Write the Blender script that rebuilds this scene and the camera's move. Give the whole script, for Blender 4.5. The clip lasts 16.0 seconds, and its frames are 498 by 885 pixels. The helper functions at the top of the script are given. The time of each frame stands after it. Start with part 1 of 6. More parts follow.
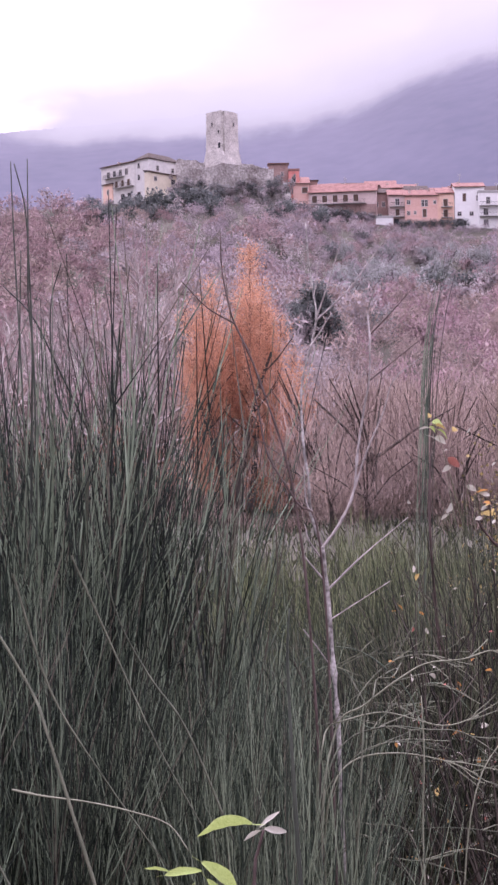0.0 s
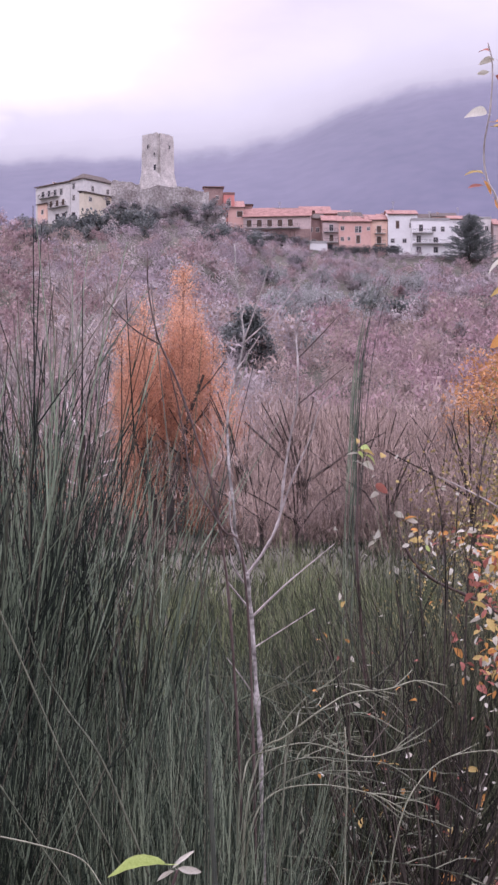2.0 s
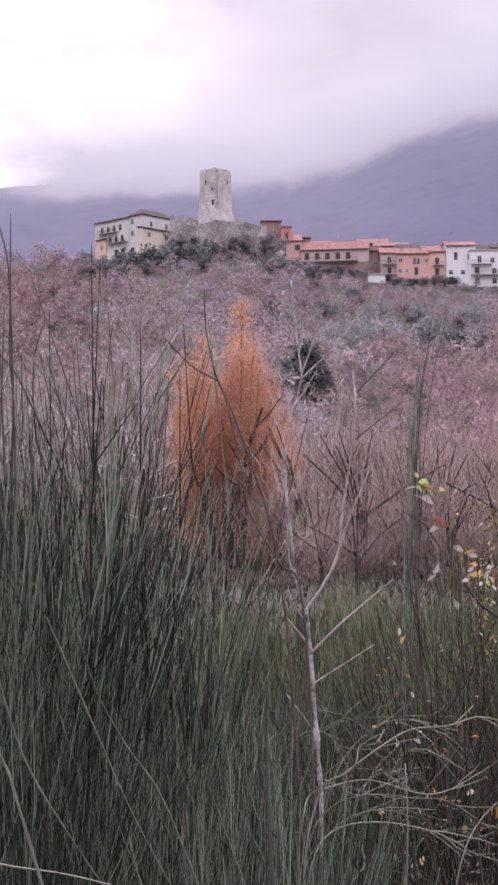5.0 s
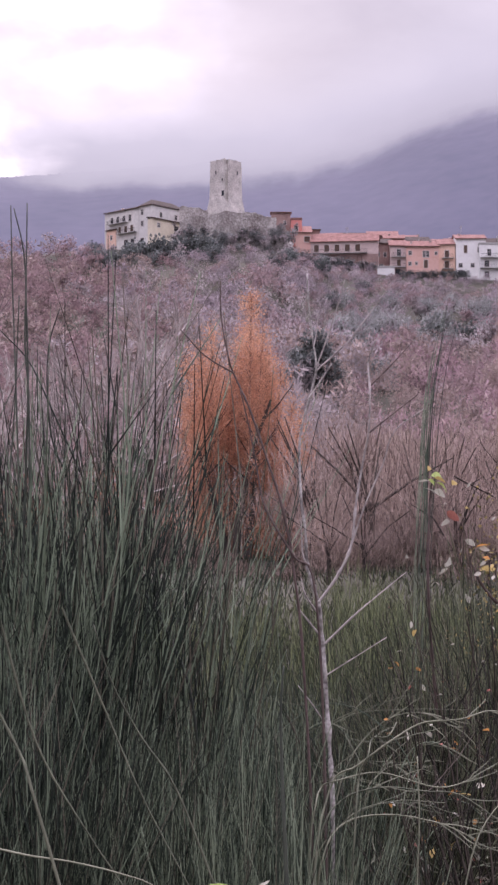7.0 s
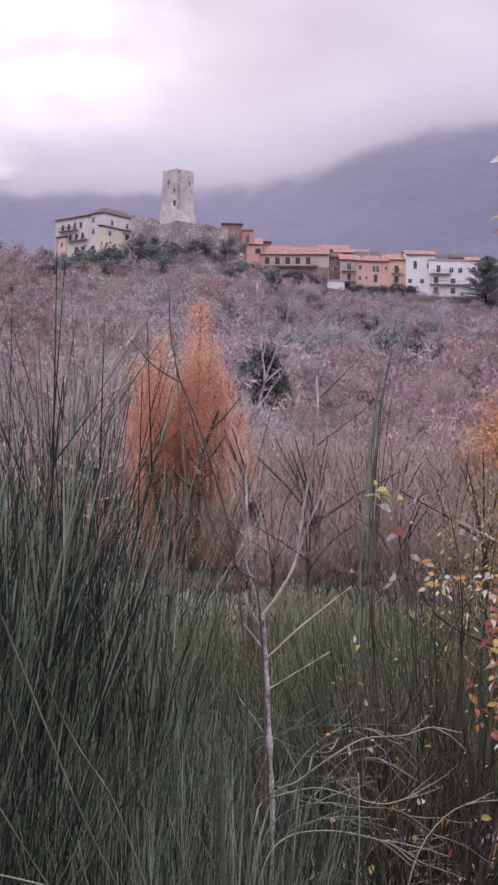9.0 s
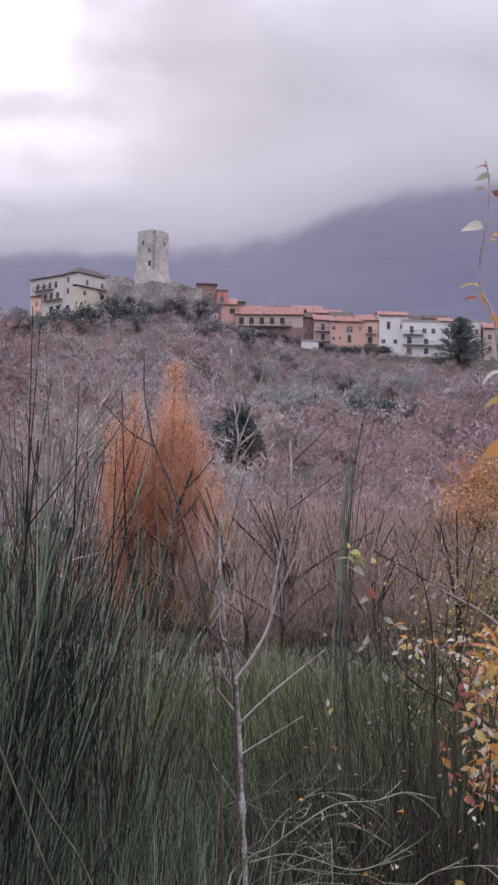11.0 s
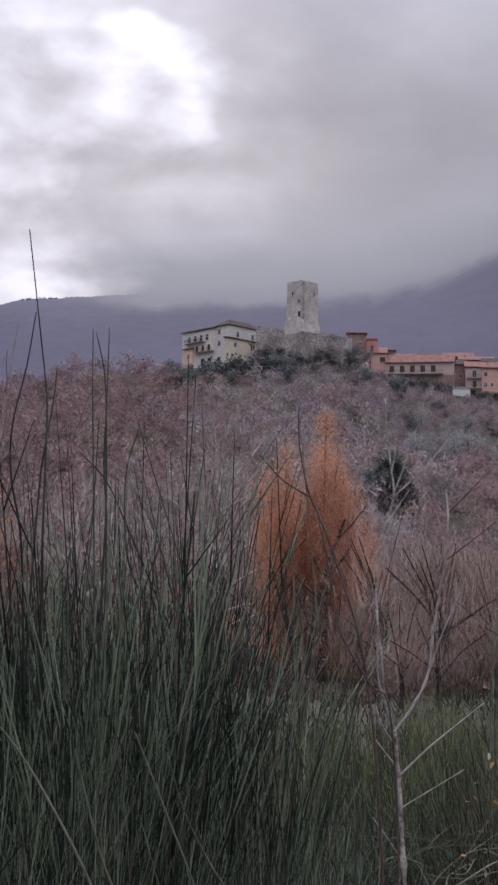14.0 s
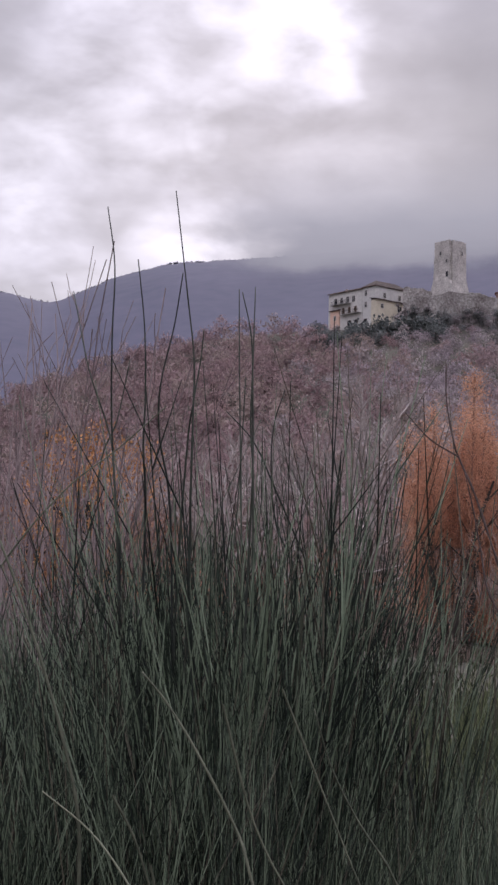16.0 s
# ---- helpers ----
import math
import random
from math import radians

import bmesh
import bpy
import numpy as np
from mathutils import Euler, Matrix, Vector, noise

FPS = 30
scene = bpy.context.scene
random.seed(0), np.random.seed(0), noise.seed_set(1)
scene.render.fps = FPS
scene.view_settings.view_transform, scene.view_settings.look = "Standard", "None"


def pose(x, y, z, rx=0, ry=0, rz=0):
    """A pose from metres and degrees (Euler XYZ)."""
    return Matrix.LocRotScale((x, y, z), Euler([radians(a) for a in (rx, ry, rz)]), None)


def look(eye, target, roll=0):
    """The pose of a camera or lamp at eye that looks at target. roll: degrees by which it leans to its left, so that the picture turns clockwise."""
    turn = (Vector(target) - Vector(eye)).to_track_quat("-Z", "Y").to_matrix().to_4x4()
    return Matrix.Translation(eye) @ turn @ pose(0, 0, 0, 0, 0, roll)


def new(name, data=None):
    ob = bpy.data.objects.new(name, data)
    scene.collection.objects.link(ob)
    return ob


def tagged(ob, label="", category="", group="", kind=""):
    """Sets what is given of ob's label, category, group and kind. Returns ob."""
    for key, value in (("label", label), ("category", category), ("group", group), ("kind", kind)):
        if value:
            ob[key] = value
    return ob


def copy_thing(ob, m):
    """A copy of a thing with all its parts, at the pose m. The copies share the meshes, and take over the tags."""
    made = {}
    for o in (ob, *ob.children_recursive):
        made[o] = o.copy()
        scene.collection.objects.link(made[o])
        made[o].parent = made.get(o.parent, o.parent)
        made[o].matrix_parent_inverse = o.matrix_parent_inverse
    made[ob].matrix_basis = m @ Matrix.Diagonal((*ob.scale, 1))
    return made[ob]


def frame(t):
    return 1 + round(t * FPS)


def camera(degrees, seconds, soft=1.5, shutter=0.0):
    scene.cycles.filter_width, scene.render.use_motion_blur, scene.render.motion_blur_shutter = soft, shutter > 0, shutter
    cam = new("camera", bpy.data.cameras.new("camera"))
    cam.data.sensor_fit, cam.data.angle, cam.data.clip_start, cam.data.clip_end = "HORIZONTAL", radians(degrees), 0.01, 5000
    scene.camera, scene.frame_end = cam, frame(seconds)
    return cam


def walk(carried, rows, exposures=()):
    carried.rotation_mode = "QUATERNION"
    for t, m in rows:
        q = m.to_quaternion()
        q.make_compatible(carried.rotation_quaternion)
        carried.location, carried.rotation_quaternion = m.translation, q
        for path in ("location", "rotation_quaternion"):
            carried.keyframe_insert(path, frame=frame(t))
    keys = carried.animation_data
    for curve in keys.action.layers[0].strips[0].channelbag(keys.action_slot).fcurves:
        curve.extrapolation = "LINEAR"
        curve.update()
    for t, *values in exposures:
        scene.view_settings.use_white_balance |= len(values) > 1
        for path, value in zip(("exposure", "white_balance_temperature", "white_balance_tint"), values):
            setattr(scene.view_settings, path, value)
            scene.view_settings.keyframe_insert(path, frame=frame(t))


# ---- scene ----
# ---------------------------------------------------------------- camera
EYE = (0.0, 0.0, 1.65)
# seconds, heading (degrees to the right of +y), pitch, lean, and the small sway of the body in metres
PATH = [
    (0, -0.075, 0.279, -0.999, -0.0020, -0.0318, -0.0064),
    (0.5, 1.614, 0.920, -0.556, 0.0031, -0.0267, -0.0063),
    (1, 2.668, 0.555, -0.168, 0.0031, -0.0176, -0.0061),
    (1.5, 3.189, 0.203, -0.426, 0.0080, -0.0131, -0.0069),
    (2, 2.655, 1.154, -0.245, 0.0080, 0.0064, -0.0043),
    (2.5, 1.894, 1.562, -0.118, 0.0085, 0.0170, -0.0035),
    (3, 1.429, 2.044, -0.265, 0.0084, 0.0168, -0.0033),
    (3.5, 1.057, 2.022, -0.189, 0.0049, 0.0157, -0.0019),
    (4, 0.516, 2.328, -0.882, 0.0137, 0.0088, -0.0011),
    (6.5, -0.075, 2.521, 0.115, 0.0008, -0.0006, -0.0004),
    (7, 0.000, 2.140, -0.000, -0.0000, 0.0000, -0.0000),
    (7.5, 0.631, 2.422, 0.123, 0.0012, 0.0053, 0.0007),
    (8, 1.594, 2.486, 0.491, 0.0015, 0.0099, 0.0006),
    (8.5, 1.621, 2.660, 0.764, 0.0018, 0.0110, 0.0011),
    (9, 2.105, 2.593, 1.056, 0.0006, 0.0151, 0.0012),
    (9.2, 2.765, 2.493, 0.976, 0.0006, 0.0151, 0.0012),
    (11.5, 3.094, 5.771, 1.098, 0.0005, 0.0011, 0.0092),
    (12, 2.168, 6.294, 0.787, 0.0005, 0.0012, 0.0100),
    (12.5, 0.774, 6.804, 0.812, -0.0021, 0.0014, 0.0108),
    (13, -0.518, 7.267, 0.657, -0.0001, 0.0013, 0.0112),
    (13.5, -1.385, 7.167, 0.898, -0.0024, 0.0013, 0.0100),
    (14, -2.989, 6.826, 1.043, -0.0049, 0.0012, 0.0085),
    (14.5, -6.176, 6.114, 1.142, -0.0083, 0.0014, 0.0084),
    (15, -8.391, 5.541, 1.403, -0.0060, 0.0010, 0.0061),
    (15.5, -9.392, 5.224, 1.471, -0.0046, 0.0008, 0.0047),
    (16, -8.820, 5.192, 1.478, -0.0040, 0.0007, 0.0040),
]


def view(heading, pitch, lean, dx, dy, dz):
    e = Vector((EYE[0] + dx, EYE[1] + dy, EYE[2] + dz))
    a, b = radians(heading), radians(pitch)
    return look(e, e + Vector((math.sin(a) * math.cos(b), math.cos(a) * math.cos(b), math.sin(b))), lean)


cam = camera(19.62, 16.0, soft=2.6)
walk(cam, [(row[0], view(*row[1:])) for row in PATH],
     exposures=[(0, 0.95, 6520, 34), (1.5, 0.92, 6520, 30), (2.5, 0.82, 6540, 27), (4.2, 0.72, 6660, 27), (6.3, 0.57, 6680, 26), (9.2, 0.55, 6680, 24), (11.5, 0.24, 6590, 16), (12.5, 0.04, 6590, 14), (13.5, -0.2, 6540, 12), (14.5, -0.26, 6590, 14), (16, -0.14, 6640, 16)])

# ---------------------------------------------------------------- sky and sun
SUN_AZ, SUN_EL = -8.0, 21.0
world = bpy.data.worlds.new("overcast_sky")
scene.world = world
world.use_nodes = True
wn, wl = world.node_tree.nodes, world.node_tree.links
wn.clear()


def wnode(kind, **values):
    n = wn.new(kind)
    for k, v in values.items():
        n.inputs[k].default_value = v
    return n


sky = wn.new("ShaderNodeTexSky")
sky.sky_type, sky.sun_disc = "NISHITA", False
sky.sun_elevation, sky.sun_rotation = radians(SUN_EL), radians(SUN_AZ)
sky_bg = wnode("ShaderNodeBackground", Strength=0.08)
wl.new(sky.outputs["Color"], sky_bg.inputs["Color"])
coord = wn.new("ShaderNodeTexCoord")
stretch = wn.new("ShaderNodeMapping")
stretch.inputs["Scale"].default_value = (1.0, 1.0, 1.9)
wl.new(coord.outputs["Generated"], stretch.inputs["Vector"])
big = wnode("ShaderNodeTexNoise", Scale=8.0, Detail=5.0, Roughness=0.52, Distortion=0.2)
wl.new(stretch.outputs["Vector"], big.inputs["Vector"])
cloud_ramp = wn.new("ShaderNodeValToRGB")
cloud_ramp.color_ramp.elements[0].position, cloud_ramp.color_ramp.elements[0].color = 0.3, (0.378, 0.385, 0.462, 1)
cloud_ramp.color_ramp.elements[1].position, cloud_ramp.color_ramp.elements[1].color = 0.7, (0.487, 0.494, 0.573, 1)
wl.new(big.outputs["Fac"], cloud_ramp.inputs["Fac"])
# thin places in the cloud round the hidden sun, with torn edges
tear = wnode("ShaderNodeTexNoise", Scale=11.0, Detail=3.0, Roughness=0.5, Distortion=0.0)
wl.new(stretch.outputs["Vector"], tear.inputs["Vector"])
centred = wn.new("ShaderNodeVectorMath")
centred.operation = "SUBTRACT"
centred.inputs[1].default_value = (0.5, 0.5, 0.5)
wl.new(tear.outputs["Color"], centred.inputs[0])
torn_way = wn.new("ShaderNodeVectorMath")
torn_way.operation = "MULTIPLY_ADD"
torn_way.inputs[1].default_value = (0.11, 0.11, 0.11)
wl.new(centred.outputs["Vector"], torn_way.inputs[0])
wl.new(coord.outputs["Generated"], torn_way.inputs[2])
unit_way = wn.new("ShaderNodeVectorMath")
unit_way.operation = "NORMALIZE"
wl.new(torn_way.outputs["Vector"], unit_way.inputs[0])
glow_total = None
for az, el, wide, strength in ((-7.8, 20.3, 2.3, 1.0), (-14.3, 19.5, 3.2, 0.55), (-18.6, 13.6, 2.9, 0.8), (-10.6, 17.2, 0.8, 0.35), (-10.6, 13.0, 2.3, 0.75), (-11.5, 16.0, 8.0, 0.62)):
    a, b = radians(az), radians(el)
    dot = wn.new("ShaderNodeVectorMath")
    dot.operation = "DOT_PRODUCT"
    dot.inputs[1].default_value = (math.sin(a) * math.cos(b), math.cos(a) * math.cos(b), math.sin(b))
    wl.new(unit_way.outputs["Vector"], dot.inputs[0])
    near = wn.new("ShaderNodeMapRange")
    near.interpolation_type = "SMOOTHERSTEP"
    near.inputs["From Min"].default_value, near.inputs["From Max"].default_value = math.cos(radians(wide * 1.6)), 1.0
    near.inputs["To Max"].default_value = strength
    wl.new(dot.outputs["Value"], near.inputs["Value"])
    if glow_total is None:
        glow_total = near.outputs["Result"]
    else:
        add = wn.new("ShaderNodeMath")
        wl.new(glow_total, add.inputs[0]), wl.new(near.outputs["Result"], add.inputs[1])
        glow_total = add.outputs["Value"]
ragged = wnode("ShaderNodeTexNoise", Scale=15.0, Detail=4.0, Roughness=0.5, Distortion=0.15)
wl.new(stretch.outputs["Vector"], ragged.inputs["Vector"])
rag = wn.new("ShaderNodeMapRange")
rag.inputs["From Min"].default_value, rag.inputs["From Max"].default_value = 0.34, 0.62
rag.inputs["To Min"].default_value = 0.3
wl.new(ragged.outputs["Fac"], rag.inputs["Value"])
torn = wn.new("ShaderNodeMath")
torn.operation = "MULTIPLY"
wl.new(glow_total, torn.inputs[0]), wl.new(rag.outputs["Result"], torn.inputs[1])
bright = wn.new("ShaderNodeMath")
bright.operation = "ADD"
bright.inputs[1].default_value = 1.0
wl.new(torn.outputs["Value"], bright.inputs[0])
# an overcast sky is brighter overhead than near the horizon
height = wn.new("ShaderNodeSeparateXYZ")
wl.new(coord.outputs["Generated"], height.inputs[0])
zenith = wn.new("ShaderNodeMapRange")
zenith.inputs["From Min"].default_value, zenith.inputs["From Max"].default_value = 0.34, 1.0
zenith.inputs["To Min"].default_value, zenith.inputs["To Max"].default_value = 1.0, 5.35
wl.new(height.outputs["Z"], zenith.inputs["Value"])
lit = wn.new("ShaderNodeMath")
lit.operation = "MULTIPLY"
wl.new(bright.outputs["Value"], lit.inputs[0]), wl.new(zenith.outputs["Result"], lit.inputs[1])
cloud_bg = wn.new("ShaderNodeBackground")
wl.new(cloud_ramp.outputs["Color"], cloud_bg.inputs["Color"])
wl.new(lit.outputs["Value"], cloud_bg.inputs["Strength"])
cover = wn.new("ShaderNodeMixShader")
cover.inputs["Fac"].default_value = 0.93
wout = wn.new("ShaderNodeOutputWorld")
wl.new(sky_bg.outputs[0], cover.inputs[1]), wl.new(cloud_bg.outputs[0], cover.inputs[2]), wl.new(cover.outputs[0], wout.inputs["Surface"])

sun = new("sun", bpy.data.lights.new("sun", "SUN"))
sun.data.energy, sun.data.angle, sun.data.color = 0.8, radians(25), (1.0, 0.95, 0.88)
_a, _b = radians(SUN_AZ), radians(40)
sun.matrix_world = look((0, 0, 60), (-math.sin(_a) * math.cos(_b) * 10, -math.cos(_a) * math.cos(_b) * 10, 60 - math.sin(_b) * 10))

# ---------------------------------------------------------------- materials
def material(name, low, high, scale=4.0, rough=0.85, bump=0.3, fine=6.0, metal=0.0, per_object=0.0, per_island=0.0, through_light=0.0, third=None, bump_distance=0.02):
    """A surface whose colour wanders between two (or three) tones at two scales, with a fine relief."""
    m = bpy.data.materials.new(name)
    m.use_nodes = True
    n, l = m.node_tree.nodes, m.node_tree.links
    n.clear()
    out, bsdf = n.new("ShaderNodeOutputMaterial"), n.new("ShaderNodeBsdfPrincipled")
    bsdf.inputs["Roughness"].default_value, bsdf.inputs["Metallic"].default_value = rough, metal
    bsdf.inputs["Specular IOR Level"].default_value = 0.3
    tc = n.new("ShaderNodeTexCoord")
    coarse, grain = n.new("ShaderNodeTexNoise"), n.new("ShaderNodeTexNoise")
    coarse.inputs["Scale"].default_value, coarse.inputs["Detail"].default_value = scale, 4.0
    grain.inputs["Scale"].default_value, grain.inputs["Detail"].default_value = scale * fine, 3.0
    for t in (coarse, grain):
        l.new(tc.outputs["Object"], t.inputs["Vector"])
    mix = n.new("ShaderNodeMath")
    mix.operation = "MULTIPLY_ADD"
    mix.inputs[1].default_value = 0.45
    l.new(grain.outputs["Fac"], mix.inputs[0])
    half = n.new("ShaderNodeMath")
    half.operation = "MULTIPLY"
    half.inputs[1].default_value = 0.55
    l.new(coarse.outputs["Fac"], half.inputs[0])
    l.new(half.outputs[0], mix.inputs[2])
    value = mix.outputs[0]
    for amount, node, socket in ((per_object, "ShaderNodeObjectInfo", "Random"), (per_island, "ShaderNodeNewGeometry", "Random Per Island")):
        if amount:
            info, shift = n.new(node), n.new("ShaderNodeMath")
            shift.operation = "MULTIPLY_ADD"
            shift.inputs[1].default_value = amount
            l.new(info.outputs[socket], shift.inputs[0])
            off = n.new("ShaderNodeMath")
            off.inputs[1].default_value = -amount / 2
            l.new(value, off.inputs[0])
            l.new(off.outputs[0], shift.inputs[2])
            value = shift.outputs[0]
    ramp = n.new("ShaderNodeValToRGB")
    ramp.color_ramp.elements[0].position, ramp.color_ramp.elements[0].color = 0.32, (*low, 1)
    ramp.color_ramp.elements[1].position, ramp.color_ramp.elements[1].color = 0.68, (*high, 1)
    if third:
        ramp.color_ramp.elements.new(0.5).color = (*third, 1)
    l.new(value, ramp.inputs["Fac"])
    l.new(ramp.outputs["Color"], bsdf.inputs["Base Color"])
    if bump:
        b = n.new("ShaderNodeBump")
        b.inputs["Strength"].default_value, b.inputs["Distance"].default_value = bump, bump_distance
        l.new(grain.outputs["Fac"], b.inputs["Height"])
        l.new(b.outputs["Normal"], bsdf.inputs["Normal"])
    shader = bsdf.outputs[0]
    if through_light:
        t, mx = n.new("ShaderNodeBsdfTranslucent"), n.new("ShaderNodeMixShader")
        l.new(ramp.outputs["Color"], t.inputs["Color"])
        mx.inputs["Fac"].default_value = through_light
        l.new(shader, mx.inputs[1]), l.new(t.outputs[0], mx.inputs[2])
        shader = mx.outputs[0]
    l.new(shader, out.inputs["Surface"])
    return m


M_SOIL = material("meadow_soil", (0.028, 0.026, 0.018), (0.095, 0.082, 0.062), 0.15, bump=0.6, fine=30, third=(0.052, 0.047, 0.034))
# blue-violet base colour carries the air haze over the far mountain wood
M_MOUNTAIN = material("haze_tinted_mountain_wood", (0.055, 0.058, 0.1), (0.085, 0.082, 0.13), 0.005, bump=0, fine=8)
M_STONE = material("old_limestone", (0.3, 0.275, 0.255), (0.7, 0.655, 0.615), 0.35, bump=0.8, fine=6, bump_distance=0.3)
M_RUBBLE = material("rubble_wall", (0.16, 0.13, 0.118), (0.66, 0.615, 0.575), 0.22, bump=0.9, fine=8, bump_distance=0.5, third=(0.36, 0.33, 0.31))
M_WHITE = material("white_plaster", (0.72, 0.71, 0.69), (0.86, 0.85, 0.83), 0.25, bump=0.15)
M_OFF_WHITE = material("dulled_white_plaster", (0.55, 0.53, 0.51), (0.74, 0.72, 0.69), 0.2, bump=0.2)
M_GREY_PLASTER = material("weathered_grey_plaster", (0.48, 0.46, 0.435), (0.74, 0.71, 0.67), 0.2, bump=0.2)
M_CREAM = material("cream_plaster", (0.62, 0.55, 0.43), (0.78, 0.7, 0.56), 0.25, bump=0.15)
M_PINK = material("salmon_plaster", (0.62, 0.36, 0.3), (0.76, 0.5, 0.43), 0.25, bump=0.15)
M_BEIGE = material("pinkish_beige_plaster", (0.48, 0.37, 0.345), (0.66, 0.52, 0.49), 0.25, bump=0.15)
M_ORANGE = material("orange_plaster", (0.72, 0.47, 0.36), (0.84, 0.6, 0.48), 0.25, bump=0.15)
M_RED = material("red_plaster", (0.58, 0.19, 0.165), (0.72, 0.3, 0.26), 0.25, bump=0.15)
M_BROWN_WALL = material("brown_masonry", (0.22, 0.14, 0.125), (0.42, 0.29, 0.26), 0.4, bump=0.5)
M_TILE = material("terracotta_tiles", (0.15, 0.068, 0.06), (0.36, 0.19, 0.165), 0.8, bump=0.8, fine=5, bump_distance=0.1)
M_BROWN_TILE = material("old_brown_tiles", (0.035, 0.026, 0.024), (0.1, 0.072, 0.064), 0.8, bump=0.8, fine=5, bump_distance=0.1)
M_PANE = material("dark_window_glass", (0.02, 0.022, 0.028), (0.05, 0.05, 0.06), 0.5, rough=0.15, bump=0)
M_SHUTTER = material("brown_shutter_wood", (0.07, 0.045, 0.035), (0.14, 0.09, 0.07), 1.0, bump=0.1)
M_FRAME = material("pale_window_surround", (0.5, 0.46, 0.42), (0.66, 0.62, 0.58), 1.0, bump=0.1)
M_IRON = material("dark_iron_rail", (0.03, 0.03, 0.03), (0.07, 0.065, 0.06), 3.0, rough=0.5, metal=0.6)
M_CONCRETE = material("grey_concrete", (0.28, 0.27, 0.26), (0.45, 0.44, 0.42), 0.5, bump=0.2)

M_BARK = material("dark_bark", (0.025, 0.02, 0.018), (0.075, 0.06, 0.05), 6, bump=0.7, per_object=0.2)
M_PALE_BARK = material("pale_grey_bark", (0.23, 0.195, 0.185), (0.52, 0.45, 0.425), 1.2, bump=0.4, per_object=0.2)
M_TWIG_TAN = material("tan_grey_twigs", (0.22, 0.185, 0.175), (0.45, 0.39, 0.365), 0.8, bump=0, per_object=0.2, per_island=0.25)
M_TWIG_GREY = material("grey_twigs", (0.318, 0.273, 0.277), (0.636, 0.56, 0.56), 0.3, bump=0, per_object=0.4, per_island=0.1, through_light=0.4)
M_TWIG_PINK = material("pinkish_brown_twigs", (0.21, 0.15, 0.132), (0.52, 0.395, 0.345), 0.5, bump=0, per_object=0.35, per_island=0.3, through_light=0.3)
M_TWIG_DARK = material("brown_thicket_bark", (0.098, 0.07, 0.063), (0.252, 0.182, 0.161), 3.0, bump=0.2, per_object=0.3)
M_TWIG_RED = material("reddish_brown_twigs", (0.252, 0.17, 0.176), (0.503, 0.352, 0.352), 0.2, bump=0, per_object=0.4, per_island=0.1, through_light=0.4)
# woodland twig colours made paler to paint in the hillside's haze, lavender most
M_WOOD_RED = material("reddish_woodland_twigs", (0.255, 0.167, 0.176), (0.484, 0.344, 0.344), 0.1, bump=0, fine=4, per_island=0.12, third=(0.364, 0.249, 0.255), through_light=0.4)
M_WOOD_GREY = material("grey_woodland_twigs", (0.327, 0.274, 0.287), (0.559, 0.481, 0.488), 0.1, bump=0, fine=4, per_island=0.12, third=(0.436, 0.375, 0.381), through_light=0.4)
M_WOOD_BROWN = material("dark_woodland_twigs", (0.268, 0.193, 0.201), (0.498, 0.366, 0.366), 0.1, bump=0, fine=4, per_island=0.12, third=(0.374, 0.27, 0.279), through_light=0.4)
M_WOOD_LAVENDER = material("haze_lavender_woodland_twigs", (0.293, 0.239, 0.264), (0.524, 0.438, 0.468), 0.1, bump=0, fine=4, per_island=0.12, third=(0.399, 0.331, 0.362), through_light=0.4)
M_WOOD_TAN = material("tan_woodland_twigs", (0.28, 0.214, 0.199), (0.53, 0.411, 0.378), 0.1, bump=0, fine=4, per_island=0.15, third=(0.397, 0.303, 0.281), through_light=0.4)
M_WOOD_PURPLE = material("purplish_woodland_twigs", (0.293, 0.185, 0.212), (0.53, 0.362, 0.383), 0.1, bump=0, fine=4, per_island=0.12, third=(0.403, 0.266, 0.294), through_light=0.4)
# haze put into the crest twigs' bluish tone, to match the mountain
M_CREST = material("hazy_crest_twigs", (0.09, 0.09, 0.13), (0.14, 0.135, 0.18), 0.02, bump=0)
M_OLIVE = material("olive_foliage", (0.27, 0.275, 0.275), (0.46, 0.46, 0.45), 0.4, bump=0, per_object=0.3, per_island=0.25, through_light=0.5)
# far evergreens: base colour raised to imitate haze over dark foliage
M_EVERGREEN = material("haze_lifted_evergreen_foliage", (0.1, 0.112, 0.114), (0.25, 0.265, 0.255), 0.5, bump=0, per_object=0.3, per_island=0.3, through_light=0.35)
M_RUSSET = material("russet_leaves", (0.4, 0.2, 0.13), (0.8, 0.49, 0.34), 0.6, bump=0, per_island=0.35, through_light=0.6, third=(0.63, 0.345, 0.23))
M_RUSSET_TWIG = material("russet_twig_bark", (0.14, 0.075, 0.055), (0.34, 0.2, 0.145), 2.0, bump=0.2)
M_OCHRE = material("ochre_leaves", (0.42, 0.19, 0.085), (0.7, 0.37, 0.17), 0.6, bump=0, per_island=0.4, through_light=0.35)
M_BROOM = material("grey_green_broom_stem", (0.02, 0.03, 0.02), (0.26, 0.31, 0.21), 3.0, rough=0.6, bump=0.1, per_object=0.15, per_island=0.62, third=(0.072, 0.101, 0.069))
M_BROOM_DEEP = material("dark_green_broom_stem", (0.01, 0.015, 0.011), (0.23, 0.285, 0.195), 3.0, rough=0.6, bump=0.1, per_object=0.25, per_island=0.68, third=(0.043, 0.064, 0.043))
M_BROOM_OLIVE = material("olive_green_broom_stem", (0.012, 0.015, 0.009), (0.165, 0.18, 0.105), 3.0, rough=0.65, bump=0.1, per_object=0.25, per_island=0.65, third=(0.038, 0.051, 0.03))
